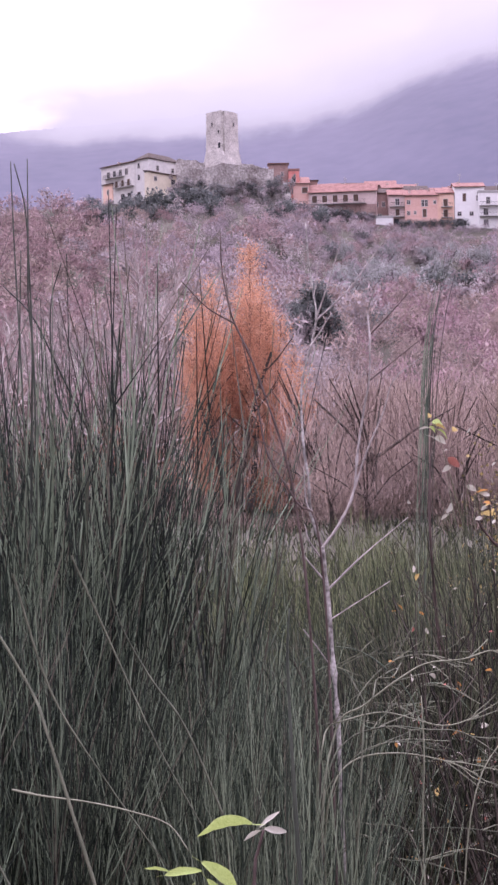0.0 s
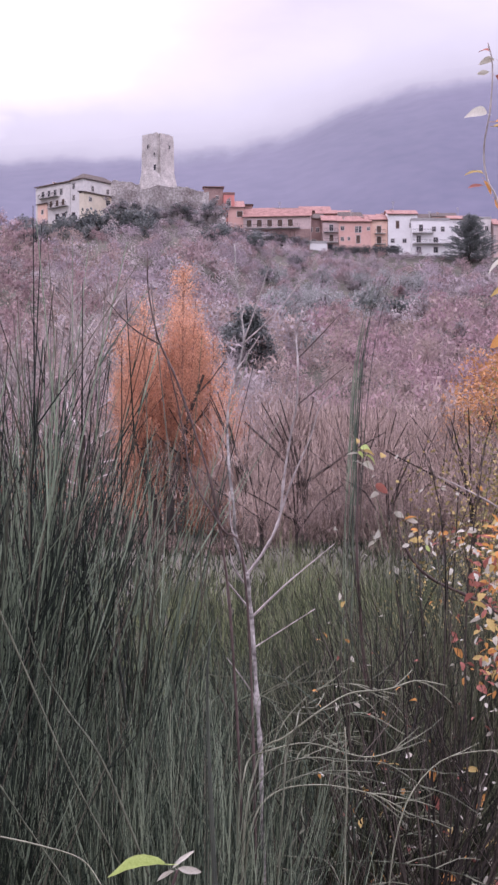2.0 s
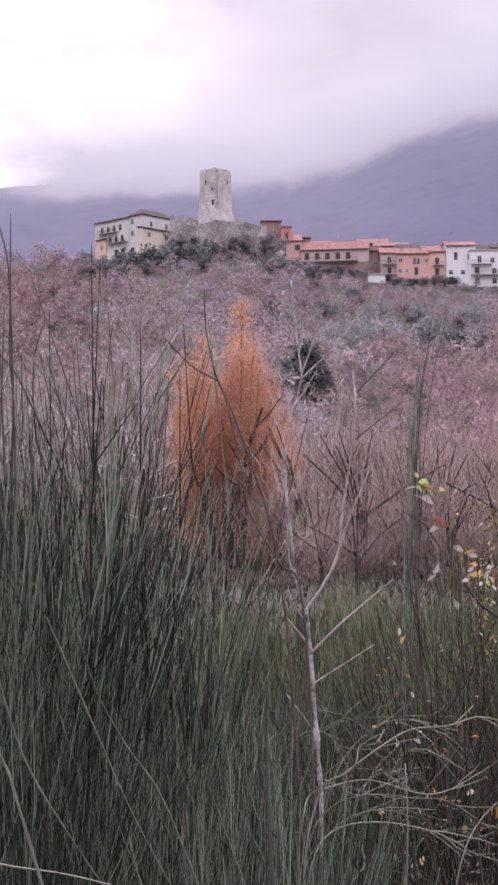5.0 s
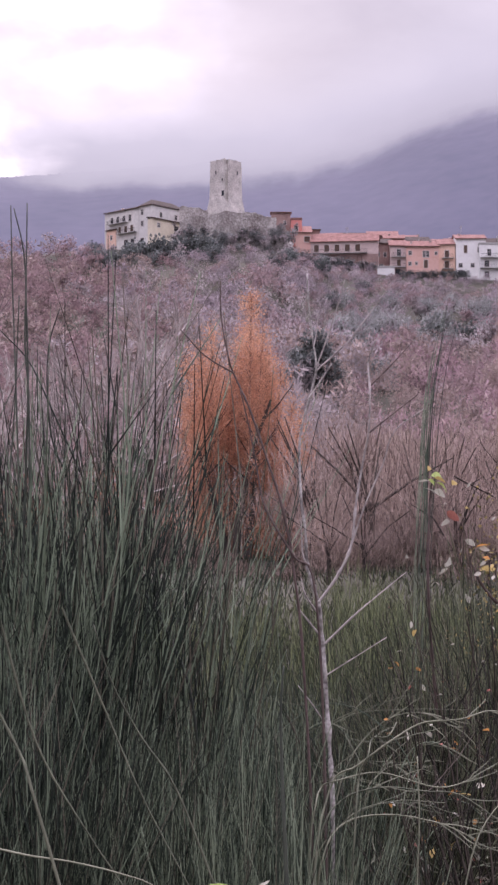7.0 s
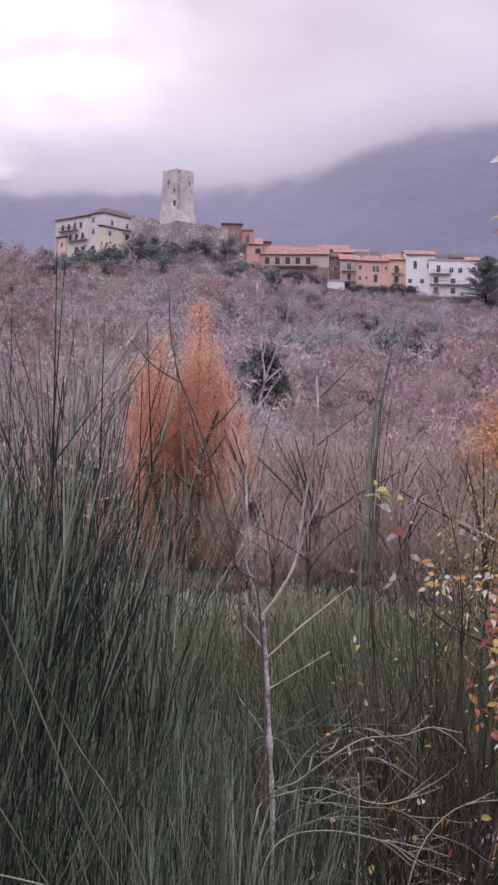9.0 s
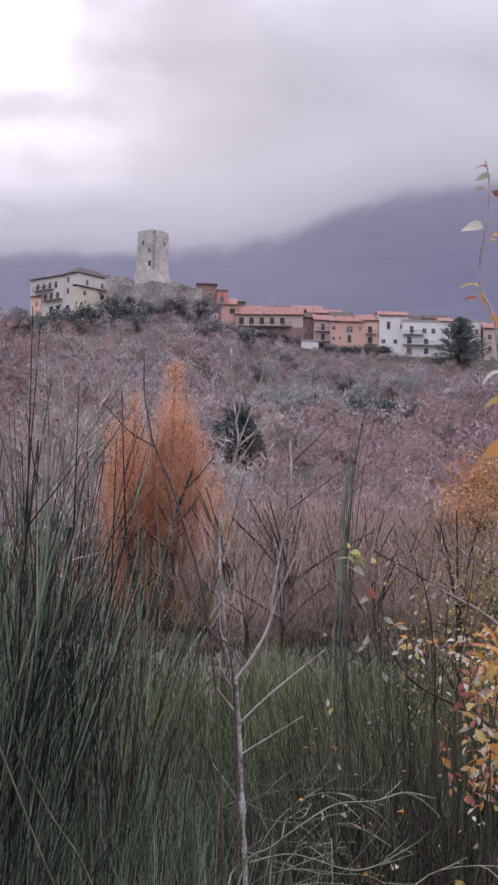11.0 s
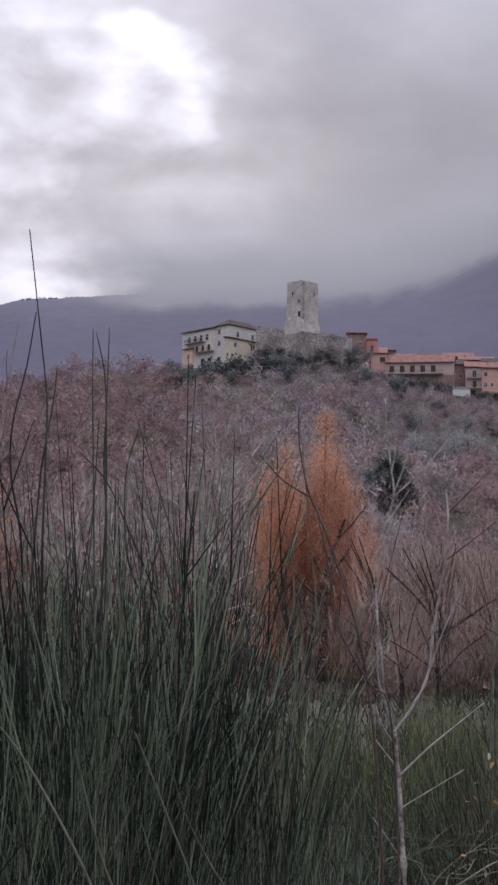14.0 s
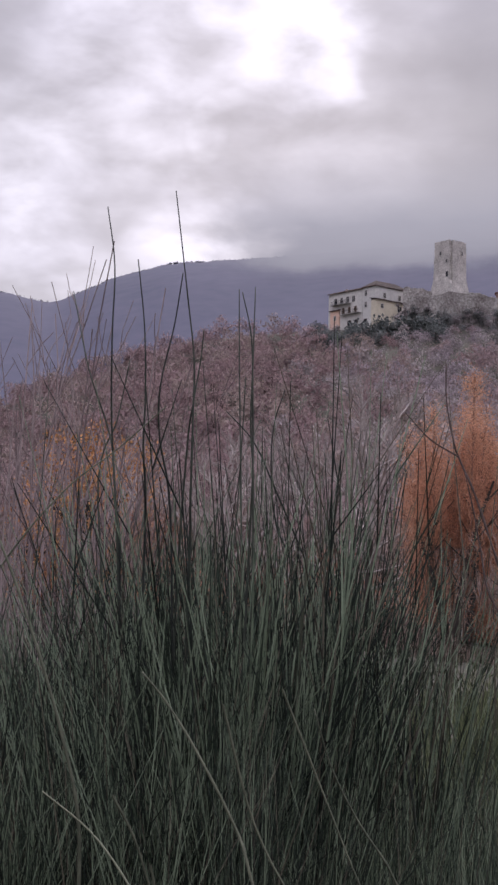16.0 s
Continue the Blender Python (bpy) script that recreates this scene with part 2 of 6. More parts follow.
M_BROOM_MEADOW = material("meadow_broom_stem", (0.028, 0.036, 0.017), (0.22, 0.25, 0.12), 3.0, rough=0.65, bump=0.1, per_object=0.5, per_island=0.5, third=(0.072, 0.095, 0.046))
M_RUST = material("muted_rust_leaves", (0.26, 0.11, 0.07), (0.5, 0.26, 0.16), 0.6, bump=0, per_island=0.5, through_light=0.3)
M_LIME = material("yellow_green_small_leaves", (0.17, 0.15, 0.06), (0.44, 0.34, 0.14), 0.6, bump=0, per_island=0.6, through_light=0.35)
M_UNDER = material("undergrowth_twigs", (0.11, 0.078, 0.066), (0.34, 0.25, 0.21), 0.5, bump=0, fine=4, per_island=0.35)
M_BROOM_TIP = material("dark_broom_stem", (0.02, 0.024, 0.02), (0.075, 0.085, 0.065), 6.0, rough=0.6, bump=0.1, per_object=0.4, bump_distance=0.001)
M_BROOM_PALE = material("pale_broom_stem", (0.065, 0.072, 0.048), (0.22, 0.225, 0.158), 8.0, rough=0.7, bump=0.1, per_object=0.4, per_island=0.3, bump_distance=0.001)
M_BROOM_DRY = material("dry_broom_stem", (0.032, 0.028, 0.021), (0.19, 0.165, 0.125), 3.0, bump=0.1, per_island=0.6)
M_BROOM_DARK = material("old_broom_wood", (0.014, 0.0115, 0.009), (0.08, 0.065, 0.052), 4.0, bump=0.2, per_island=0.6)
M_SAPLING = material("sapling_bark", (0.17, 0.145, 0.137), (0.56, 0.5, 0.475), 12.0, bump=0.4, fine=5, bump_distance=0.003)
M_SAPLING_PALE = material("pale_mottled_trunk_bark", (0.1, 0.088, 0.08), (0.58, 0.54, 0.51), 26.0, bump=0.5, fine=4, bump_distance=0.003, third=(0.32, 0.295, 0.275))
M_MAUVE_TWIG = material("mauve_grey_twig", (0.17, 0.125, 0.125), (0.38, 0.3, 0.295), 4.0, bump=0.1, per_island=0.4)
M_RED_TWIG = material("reddish_young_twig", (0.05, 0.034, 0.03), (0.15, 0.105, 0.095), 9.0, bump=0.2, bump_distance=0.002)
M_LEAF_YELLOW = material("yellow_autumn_leaf", (0.4, 0.27, 0.08), (0.62, 0.48, 0.2), 30, bump=0.1, per_island=0.3, through_light=0.4, bump_distance=0.001)
M_LEAF_ORANGE = material("orange_autumn_leaf", (0.45, 0.17, 0.05), (0.72, 0.38, 0.12), 30, bump=0.1, per_island=0.4, through_light=0.4, bump_distance=0.001)
M_LEAF_RED = material("dull_red_leaf", (0.2, 0.055, 0.045), (0.42, 0.17, 0.13), 30, bump=0.1, per_island=0.4, through_light=0.3, bump_distance=0.001)
M_LEAF_PALE = material("pale_leaf_underside", (0.32, 0.31, 0.25), (0.66, 0.63, 0.54), 30, bump=0.1, per_island=0.3, through_light=0.3, bump_distance=0.001)
M_LEAF_GREEN = material("fresh_green_leaf", (0.26, 0.38, 0.07), (0.6, 0.7, 0.28), 25, rough=0.5, bump=0.1, per_island=0.2, through_light=0.4, bump_distance=0.001)
M_LITTER = material("dry_leaf_litter", (0.16, 0.1, 0.065), (0.55, 0.42, 0.32), 8, bump=0.1, per_island=0.7, through_light=0.1)
M_GRASS = material("field_grass", (0.02, 0.027, 0.016), (0.085, 0.088, 0.052), 0.8, bump=0, per_island=0.6)


# ---------------------------------------------------------------- mesh helpers
class Geo:
    """Collects vertices and faces for one mesh."""

    def __init__(self):
        self.v, self.f, self.count = [], [], 0

    def add(self, verts, faces):
        self.v.append(np.asarray(verts, float))
        base = self.count
        self.f.extend([tuple(base + i for i in face) for face in faces])
        self.count += len(verts)

    def tube(self, pts, r0, r1, sides=3, cap=True):
        p = np.asarray(pts, float)
        k = len(p)
        d = np.gradient(p, axis=0)
        d /= np.linalg.norm(d, axis=1)[:, None] + 1e-9
        ref = np.array([0.31, 0.95, 0.05]) if abs(d[:, 1].mean()) < 0.8 else np.array([1.0, 0.1, 0.0])
        u = np.cross(d, ref)
        u /= np.linalg.norm(u, axis=1)[:, None] + 1e-9
        w = np.cross(d, u)
        r = np.linspace(r0, r1, k)[:, None]
        rings = [p + r * (math.cos(2 * math.pi * s / sides) * u + math.sin(2 * math.pi * s / sides) * w) for s in range(sides)]
        verts = np.stack(rings, 1).reshape(-1, 3)
        faces = [(i * sides + s, i * sides + (s + 1) % sides, (i + 1) * sides + (s + 1) % sides, (i + 1) * sides + s) for i in range(k - 1) for s in range(sides)]
        if cap:
            faces.append(tuple(range((k - 1) * sides, k * sides)))
        self.add(verts, faces)

    def box(self, lo, hi, m=None):
        c = np.array([(x, y, z) for z in (lo[2], hi[2]) for y in (lo[1], hi[1]) for x in (lo[0], hi[0])], float)
        if m is not None:
            c = np.array([m @ Vector(q) for q in c])
        self.add(c, [(0, 2, 3, 1), (4, 5, 7, 6), (0, 1, 5, 4), (2, 6, 7, 3), (0, 4, 6, 2), (1, 3, 7, 5)])

    def leaf(self, at, along, up, length, width, fold=0.25):
        """A pointed leaf of six corners, folded along its rib."""
        at, along, up = np.asarray(at, float), np.asarray(along, float), np.asarray(up, float)
        along = along / (np.linalg.norm(along) + 1e-9)
        side = np.cross(along, up)
        side /= np.linalg.norm(side) + 1e-9
        up = np.cross(side, along)
        q = [at, at + along * length * 0.4 + side * width * 0.5 + up * width * fold, at + along * length * 0.4, at + along * length * 0.4 - side * width * 0.5 + up * width * fold,
             at + along * length * 0.75 + side * width * 0.33 + up * width * fold * 0.3, at + along * length * 0.75 - side * width * 0.33 + up * width * fold * 0.3, at + along * length - up * width * 0.2]
        self.add(q, [(0, 1, 2), (0, 2, 3), (1, 4, 2), (2, 5, 3), (2, 4, 6), (2, 6, 5)])

    def mesh(self, name, mat, smooth=False, normals=None):
        me = bpy.data.meshes.new(name)
        me.from_pydata(np.concatenate(self.v).tolist() if self.v else [], [], self.f)
        me.materials.append(mat)
        if smooth:
            me.polygons.foreach_set("use_smooth", [True] * len(me.polygons))
        me.update()
        if normals is not None:
            me.normals_split_custom_set_from_vertices(normals)
        return me


def part(name, geo, mat, parent=None, label="", smooth=False, normals=None):
    ob = new(name, geo.mesh(name, mat, smooth, normals))
    if parent is not None:
        ob.parent = parent
    return tagged(ob, label)


def thing(name, m, label, category, group="", kind=""):
    ob = new(name)
    ob.matrix_world = m
    return tagged(ob, label, category, group, kind)


def smoothstep(a, b, x):
    t = np.clip((np.asarray(x, float) - a) / (b - a), 0, 1)
    return t * t * (3 - 2 * t)


# ---------------------------------------------------------------- the land
CREST_A = (-400, -160, -120, -78, -45, -25, -12, 0, 14, 22, 32, 45, 75, 110, 170, 400)
CREST_H = (20, 42, 57, 70, 73.2, 73, 73.5, 73.5, 71.5, 68.5, 66.5, 65, 64, 63.5, 60, 40)


def land(x, y):
    """Height of the ground."""
    x, y = np.asarray(x, float), np.asarray(y, float)
    far = np.maximum(y, 1.0)
    a = x * 412.0 / np.maximum(far, 60.0)
    h = np.interp(a, CREST_A, CREST_H)
    p = np.clip((far - 78) / 336.0, 0, 1) ** 1.5
    p = np.where(far > 452, 1 - 0.85 * smoothstep(452, 800, far), p)
    roll = 1.3 * np.sin(x * 0.05 + 1.0) * np.sin(far * 0.037) + 0.7 * np.sin(x * 0.13 + far * 0.06)
    small = 0.06 * np.sin(x * 0.9 + 0.3) * np.cos(y * 0.7) + 0.03 * np.sin(x * 2.3) * np.sin(y * 2.7 + 1)
    return h * p + roll * smoothstep(60, 160, far) * (1 - smoothstep(370, 410, far)) + small


def grid_sheet(xs, ys, height):
    g = Geo()
    X, Y = np.meshgrid(xs, ys)
    n = len(xs)
    g.add(np.stack([X.ravel(), Y.ravel(), height(X, Y).ravel()], 1), [(j * n + i, j * n + i + 1, (j + 1) * n + i + 1, (j + 1) * n + i) for j in range(len(ys) - 1) for i in range(n - 1)])
    return g


def spread(limits):
    out = [np.arange(a, b, s) for a, b, s in limits]
    return np.concatenate(out + [[limits[-1][1]]])


gx = spread([(-4600, -600, 400), (-600, -160, 20), (-160, -8, 5), (-8, 8, 0.5), (8, 160, 5), (160, 600, 20), (600, 4600, 400)])
gy = spread([(-4600, -200, 400), (-200, -4, 14), (-4, 14, 0.5), (14, 60, 2.5), (60, 480, 5), (480, 1000, 20), (1000, 4600, 300)])
ground = part("ground", grid_sheet(gx, gy, land), M_SOIL, None, smooth=True)
tagged(ground, "brown meadow soil rising into a wooded hillside", "ground", kind="structure")

# the mountain range behind the village
RIDGE_AZ = (-60, -40, -28, -21, -18.9, -16.8, -14.5, -12.1, -9, -6, -2, 2.2, 4.6, 5.9, 7.75, 9.9, 13, 17, 25, 40, 60)
RIDGE_EL = (7, 9, 10.5, 11.0, 10.75, 10.4, 11.5, 12.2, 12.45, 12.75, 13.1, 13.4, 14.0, 14.45, 15.0, 15.5, 15.7, 15.7, 15, 11, 8)


def range_height(az, t):
    """t runs from the mountain's foot (0) to its ridge (1) and down behind (2)."""
    dist = 1050 + (2400 - 1050) * t
    top = math.tan(radians(float(np.interp(az, RIDGE_AZ, RIDGE_EL))))
    folds = 5 * noise.noise(Vector((az * 0.7, t * 1.1, 3.1))) + 2 * noise.noise(Vector((az * 1.9, t * 2.4, 7.7)))
    if t > 1:
        return top * 2400.0 + 1.65 - (t - 1) * 420
    return top * dist * math.sin(t * math.pi / 2) ** 0.8 + 1.65 + folds * (1 - t) ** 0.5 * min(1, t * 4) + (2.0 * noise.noise(Vector((az * 4.0, 0.5, 4.0))) + 2.5 * noise.noise(Vector((az * 1.7, 0.5, 9.0)))) * t


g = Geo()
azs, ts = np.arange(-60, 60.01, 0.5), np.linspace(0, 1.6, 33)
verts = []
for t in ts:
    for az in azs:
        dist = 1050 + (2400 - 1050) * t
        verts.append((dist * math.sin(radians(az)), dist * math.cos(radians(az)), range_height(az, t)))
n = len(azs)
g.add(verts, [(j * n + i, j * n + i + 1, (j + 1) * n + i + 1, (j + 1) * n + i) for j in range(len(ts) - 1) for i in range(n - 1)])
tagged(part("mountain", g, M_MOUNTAIN, None, smooth=True), "wooded mountain under low cloud, tinted violet-grey with painted haze", "mountain", kind="structure")

# the low cloud that lies on the mountain, thinning into mist below
CLOUD_AZ = (-60, -30, -20, -14, -11, -9, -7, -4, -1, 2, 4, 6, 8, 9.9, 13, 20, 60)
CLOUD_EL = (16, 16, 15.5, 13.6, 12.45, 12.0, 12.05, 12.15, 12.28, 12.55, 13.15, 13.75, 14.45, 14.9, 15.05, 15.8, 17)


def cloud_material():
    m = bpy.data.materials.new("low_cloud")
    m.use_nodes = True
    n, l = m.node_tree.nodes, m.node_tree.links
    n.clear()
    uv = n.new("ShaderNodeUVMap")
    sep = n.new("ShaderNodeSeparateXYZ")
    l.new(uv.outputs["UV"], sep.inputs[0])
    place = n.new("ShaderNodeMapping")
    place.inputs["Scale"].default_value = (0.16, 0.3, 1)
    l.new(uv.outputs["UV"], place.inputs["Vector"])
    puff = n.new("ShaderNodeTexNoise")
    puff.inputs["Scale"].default_value, puff.inputs["Detail"].default_value, puff.inputs["Roughness"].default_value = 2.2, 4.0, 0.5
    l.new(place.outputs["Vector"], puff.inputs["Vector"])
    lift = n.new("ShaderNodeMath")
    lift.operation = "MULTIPLY_ADD"
    lift.inputs[1].default_value = 1.0
    lift.inputs[2].default_value = -0.5
    l.new(puff.outputs["Fac"], lift.inputs[0])
    level = n.new("ShaderNodeMath")
    l.new(sep.outputs["Y"], level.inputs[0]), l.new(lift.outputs[0], level.inputs[1])
    body = n.new("ShaderNodeValToRGB")
    e = body.color_ramp.elements
    e[0].position, e[0].color = 0.0, (0.04, 0.04, 0.04, 1)
    e[1].position, e[1].color = 1.0, (0, 0, 0, 1)
    for pos, val in ((0.365, 0.06), (0.388, 0.18), (0.405, 0.5), (0.426, 0.86), (0.46, 0.98), (0.57, 0.98), (0.7, 0.4), (0.85, 0.0)):
        e.new(pos).color = (val, val, val, 1)
    scaled = n.new("ShaderNodeMapRange")
    scaled.inputs["From Min"].default_value, scaled.inputs["From Max"].default_value = -4.0, 6.0
    l.new(level.outputs[0], scaled.inputs["Value"])
    l.new(scaled.outputs["Result"], body.inputs["Fac"])
    tone = n.new("ShaderNodeValToRGB")
    tone.color_ramp.elements[0].position, tone.color_ramp.elements[0].color = 0.38, (0.345, 0.35, 0.422, 1)
    tone.color_ramp.elements[1].position, tone.color_ramp.elements[1].color = 0.7, (0.5, 0.512, 0.598, 1)
    l.new(scaled.outputs["Result"], tone.inputs["Fac"])
    glow, clear, mix, out = n.new("ShaderNodeEmission"), n.new("ShaderNodeBsdfTransparent"), n.new("ShaderNodeMixShader"), n.new("ShaderNodeOutputMaterial")
    l.new(tone.outputs["Color"], glow.inputs["Color"])
    west = n.new("ShaderNodeMapRange")
    west.interpolation_type = "SMOOTHSTEP"
    west.inputs["From Min"].default_value, west.inputs["From Max"].default_value = -12.0, -6.8
    wander = n.new("ShaderNodeMath")
    wander.operation = "MULTIPLY_ADD"
    wander.inputs[1].default_value = 6.0
    l.new(lift.outputs[0], wander.inputs[0]), l.new(sep.outputs["X"], wander.inputs[2])
    l.new(wander.outputs[0], west.inputs["Value"])
    thin = n.new("ShaderNodeMath")
    thin.operation = "MULTIPLY"
    l.new(body.outputs["Color"], thin.inputs[0]), l.new(west.outputs["Result"], thin.inputs[1])
    l.new(thin.outputs[0], mix.inputs["Fac"])
    l.new(clear.outputs[0], mix.inputs[1]), l.new(glow.outputs[0], mix.inputs[2]), l.new(mix.outputs[0], out.inputs["Surface"])
    return m


M_CLOUD = cloud_material()
g = Geo()
els = np.arange(-7, 6.01, 0.5)
azs = np.arange(-40, 40.01, 1.0)
cv, cuv = [], []
for off in els:
    for az in azs:
        el = float(np.interp(az, CLOUD_AZ, CLOUD_EL)) + off
        cv.append((950 * math.sin(radians(az)), 950 * math.cos(radians(az)), 1.65 + 950 * math.tan(radians(el))))
        cuv.append((az, off))
n = len(azs)
g.add(cv, [(j * n + i, j * n + i + 1, (j + 1) * n + i + 1, (j + 1) * n + i) for j in range(len(els) - 1) for i in range(n - 1)])
cloud = part("cloud_backdrop", g, M_CLOUD, None, smooth=True)
layer = cloud.data.uv_layers.new(name="UVMap")
for loop in cloud.data.loops:
    layer.data[loop.index].uv = cuv[loop.vertex_index]
cloud.visible_shadow = False
tagged(cloud, "low grey cloud and mist lying on the mountain", "cloud", kind="structure")

# ---------------------------------------------------------------- the village
def opening(parent, m, u, z, w, h, style="plain", shutter=False):
    """A window or door on a wall: surround, dark pane set back in it, and a sill or shutters."""
    g = Geo()
    b = 0.13
    for lo, hi in (((u - b, -0.07, z - b), (u, 0.05, z + h + b)), ((u + w, -0.07, z - b), (u + w + b, 0.05, z + h + b)), ((u, -0.07, z + h), (u + w, 0.05, z + h + b)), ((u, -0.1, z - b), (u + w, 0.05, z))):
        g.box(lo, hi, m)
    win = part("door" if style == "door" else "window", g, M_FRAME if style != "door" else M_SHUTTER, parent)
    g = Geo()
    g.box((u, -0.015, z), (u + w, 0.03, z + h), m)
    part("pane", g, M_PANE if not shutter else M_SHUTTER, win)
    if style == "plain" and not shutter:
        g = Geo()
        g.box((u + w / 2 - 0.04, -0.04, z), (u + w / 2 + 0.04, 0.02, z + h), m)
        g.box((u, -0.04, z + h * 0.62), (u + w, 0.02, z + h * 0.62 + 0.06), m)
        part("glazing_bar", g, M_FRAME, win)
    return win


def balcony(parent, m, u, z, w, depth=1.1):
    g = Geo()
    g.box((u, -depth, z - 0.16), (u + w, 0.0, z), m)
    slab = part("balcony", g, M_CONCRETE, parent)
    g = Geo()
    g.box((u, -depth, z + 0.95), (u + w, -depth + 0.05, z + 1.02), m)
    k = max(4, int(w / 0.28))
    for i in range(k + 1):
        x = u + (w - 0.04) * i / k
        g.box((x, -depth, z), (x + 0.035, -depth + 0.035, z + 0.96), m)
    tagged(part("railing", g, M_IRON, slab), kind="stuff")


def house(name, x, y, z, angle, width, depth, height, wall, roof, label, pitch=0.35, roof_kind="gable", eave=0.35, sink=5.0, front=(), side=(), balconies=(), chimneys=(), base_band=None, group="houses of the hill village"):
    """A house whose front left corner stands at x, y, z; angle turns its front; front and side list openings (u, z, w, h[, style])."""
    top = thing(name, pose(x, y, z), label, "house", group)
    m = Matrix.Rotation(radians(angle), 4, "Z")
    g = Geo()
    g.box((0, 0, -sink), (width, depth, height), m)
    part("wall", g, wall, top)
    g = Geo()
    o = eave
    if roof_kind == "gable":
        r = height + pitch * depth / 2
        q = [(-o, -o, height), (width + o, -o, height), (width + o, depth + o, height), (-o, depth + o, height), (-o, depth / 2, r), (width + o, depth / 2, r)]
        q += [(a, b, c + 0.28) for a, b, c in q]
        g.add([m @ Vector(p) for p in q], [(0, 4, 5, 1), (3, 2, 5, 4), (6, 7, 11, 10), (9, 10, 11, 8), (0, 1, 7, 6), (2, 3, 9, 8), (0, 6, 10, 4), (4, 10, 9, 3), (1, 5, 11, 7), (5, 2, 8, 11)])
        gable = Geo()
        gable.add([m @ Vector(p) for p in ((0, 0, height), (0, depth, height), (0, depth / 2, r), (0.2, 0, height), (0.2, depth, height), (0.2, depth / 2, r))], [(0, 2, 1), (3, 4, 5), (0, 1, 4, 3), (1, 2, 5, 4), (2, 0, 3, 5)])
        part("gable_wall", gable, wall, top)
        gable = Geo()
        gable.add([m @ Vector(p) for p in ((width, 0, height), (width, depth, height), (width, depth / 2, r), (width - 0.2, 0, height), (width - 0.2, depth, height), (width - 0.2, depth / 2, r))], [(0, 1, 2), (3, 5, 4), (0, 3, 4, 1), (1, 4, 5, 2), (2, 5, 3, 0)])
        part("gable_wall", gable, wall, top)
    elif roof_kind == "hip":
        r, i = height + pitch * min(width, depth) / 2, min(width, depth) / 2
        e1, e2 = ((i, depth / 2), (width - i, depth / 2)) if width >= depth else ((width / 2, i), (width / 2, depth - i))
        q = [(-o, -o, height), (width + o, -o, height), (width + o, depth + o, height), (-o, depth + o, height), (-o, -o, height + 0.25), (width + o, -o, height + 0.25), (width + o, depth + o, height + 0.25), (-o, depth + o, height + 0.25), (*e1, r + 0.25), (*e2, r + 0.25)]
        f = [(0, 3, 2, 1), (0, 1, 5, 4), (1, 2, 6, 5), (2, 3, 7, 6), (3, 0, 4, 7)]
        f += [(4, 5, 9, 8), (5, 6, 9), (6, 7, 8, 9), (7, 4, 8)] if width >= depth else [(4, 5, 8), (5, 6, 9, 8), (6, 7, 9), (7, 4, 8, 9)]
        g.add([m @ Vector(p) for p in q], f)
    elif roof_kind == "lean":
        q = [(-o, -o, height), (width + o, -o, height), (width + o, depth + o, height + pitch * depth), (-o, depth + o, height + pitch * depth)]
        q += [(a, b, c + 0.28) for a, b, c in q]
        g.add([m @ Vector(p) for p in q], [(0, 3, 2, 1), (4, 5, 6, 7), (0, 1, 5, 4), (1, 2, 6, 5), (2, 3, 7, 6), (3, 0, 4, 7)])
        g.box((0, depth - 0.3, height - 0.1), (width, depth, height + pitch * depth), m)
    else:
        for lo, hi in (((-0.1, -0.1, height), (width + 0.1, 0.2, height + 0.7)), ((-0.1, depth - 0.2, height), (width + 0.1, depth + 0.1, height + 0.7)), ((-0.1, 0.2, height), (0.2, depth - 0.2, height + 0.7)), ((width - 0.2, 0.2, height), (width + 0.1, depth - 0.2, height + 0.7))):
            g.box(lo, hi, m)
        g.box((0.2, 0.2, height), (width - 0.2, depth - 0.2, height + 0.1), m)
    part("roof", g, roof, top)
    if roof_kind != "flat":
        g = Geo()
        g.box((-o, -o - 0.09, height - 0.02), (width + o, -o - 0.01, height + 0.14), m)
        part("gutter", g, M_SHUTTER, top)
    for w in front:
        opening(top, m, *w)
    side_m = m @ Matrix.Translation((width, 0, 0)) @ Matrix.Rotation(radians(90), 4, "Z")
    for w in side:
        opening(top, side_m, *w)
    for b in balconies:
        balcony(top, m, *b)
    for cx, cy, ch in chimneys:
        g = Geo()
        zt = height + ch
        g.box((cx, cy, height), (cx + 0.6, cy + 0.6, zt), m)
        g.box((cx - 0.1, cy - 0.1, zt), (cx + 0.7, cy + 0.7, zt + 0.12), m)
        part("chimney", g, M_BEIGE, top)
    return top


def row_of(count, start, step, z, w, h, style="plain", shutter=False):
    return [(start + i * step, z, w, h, style, shutter) for i in range(count)]


VY = 420.0


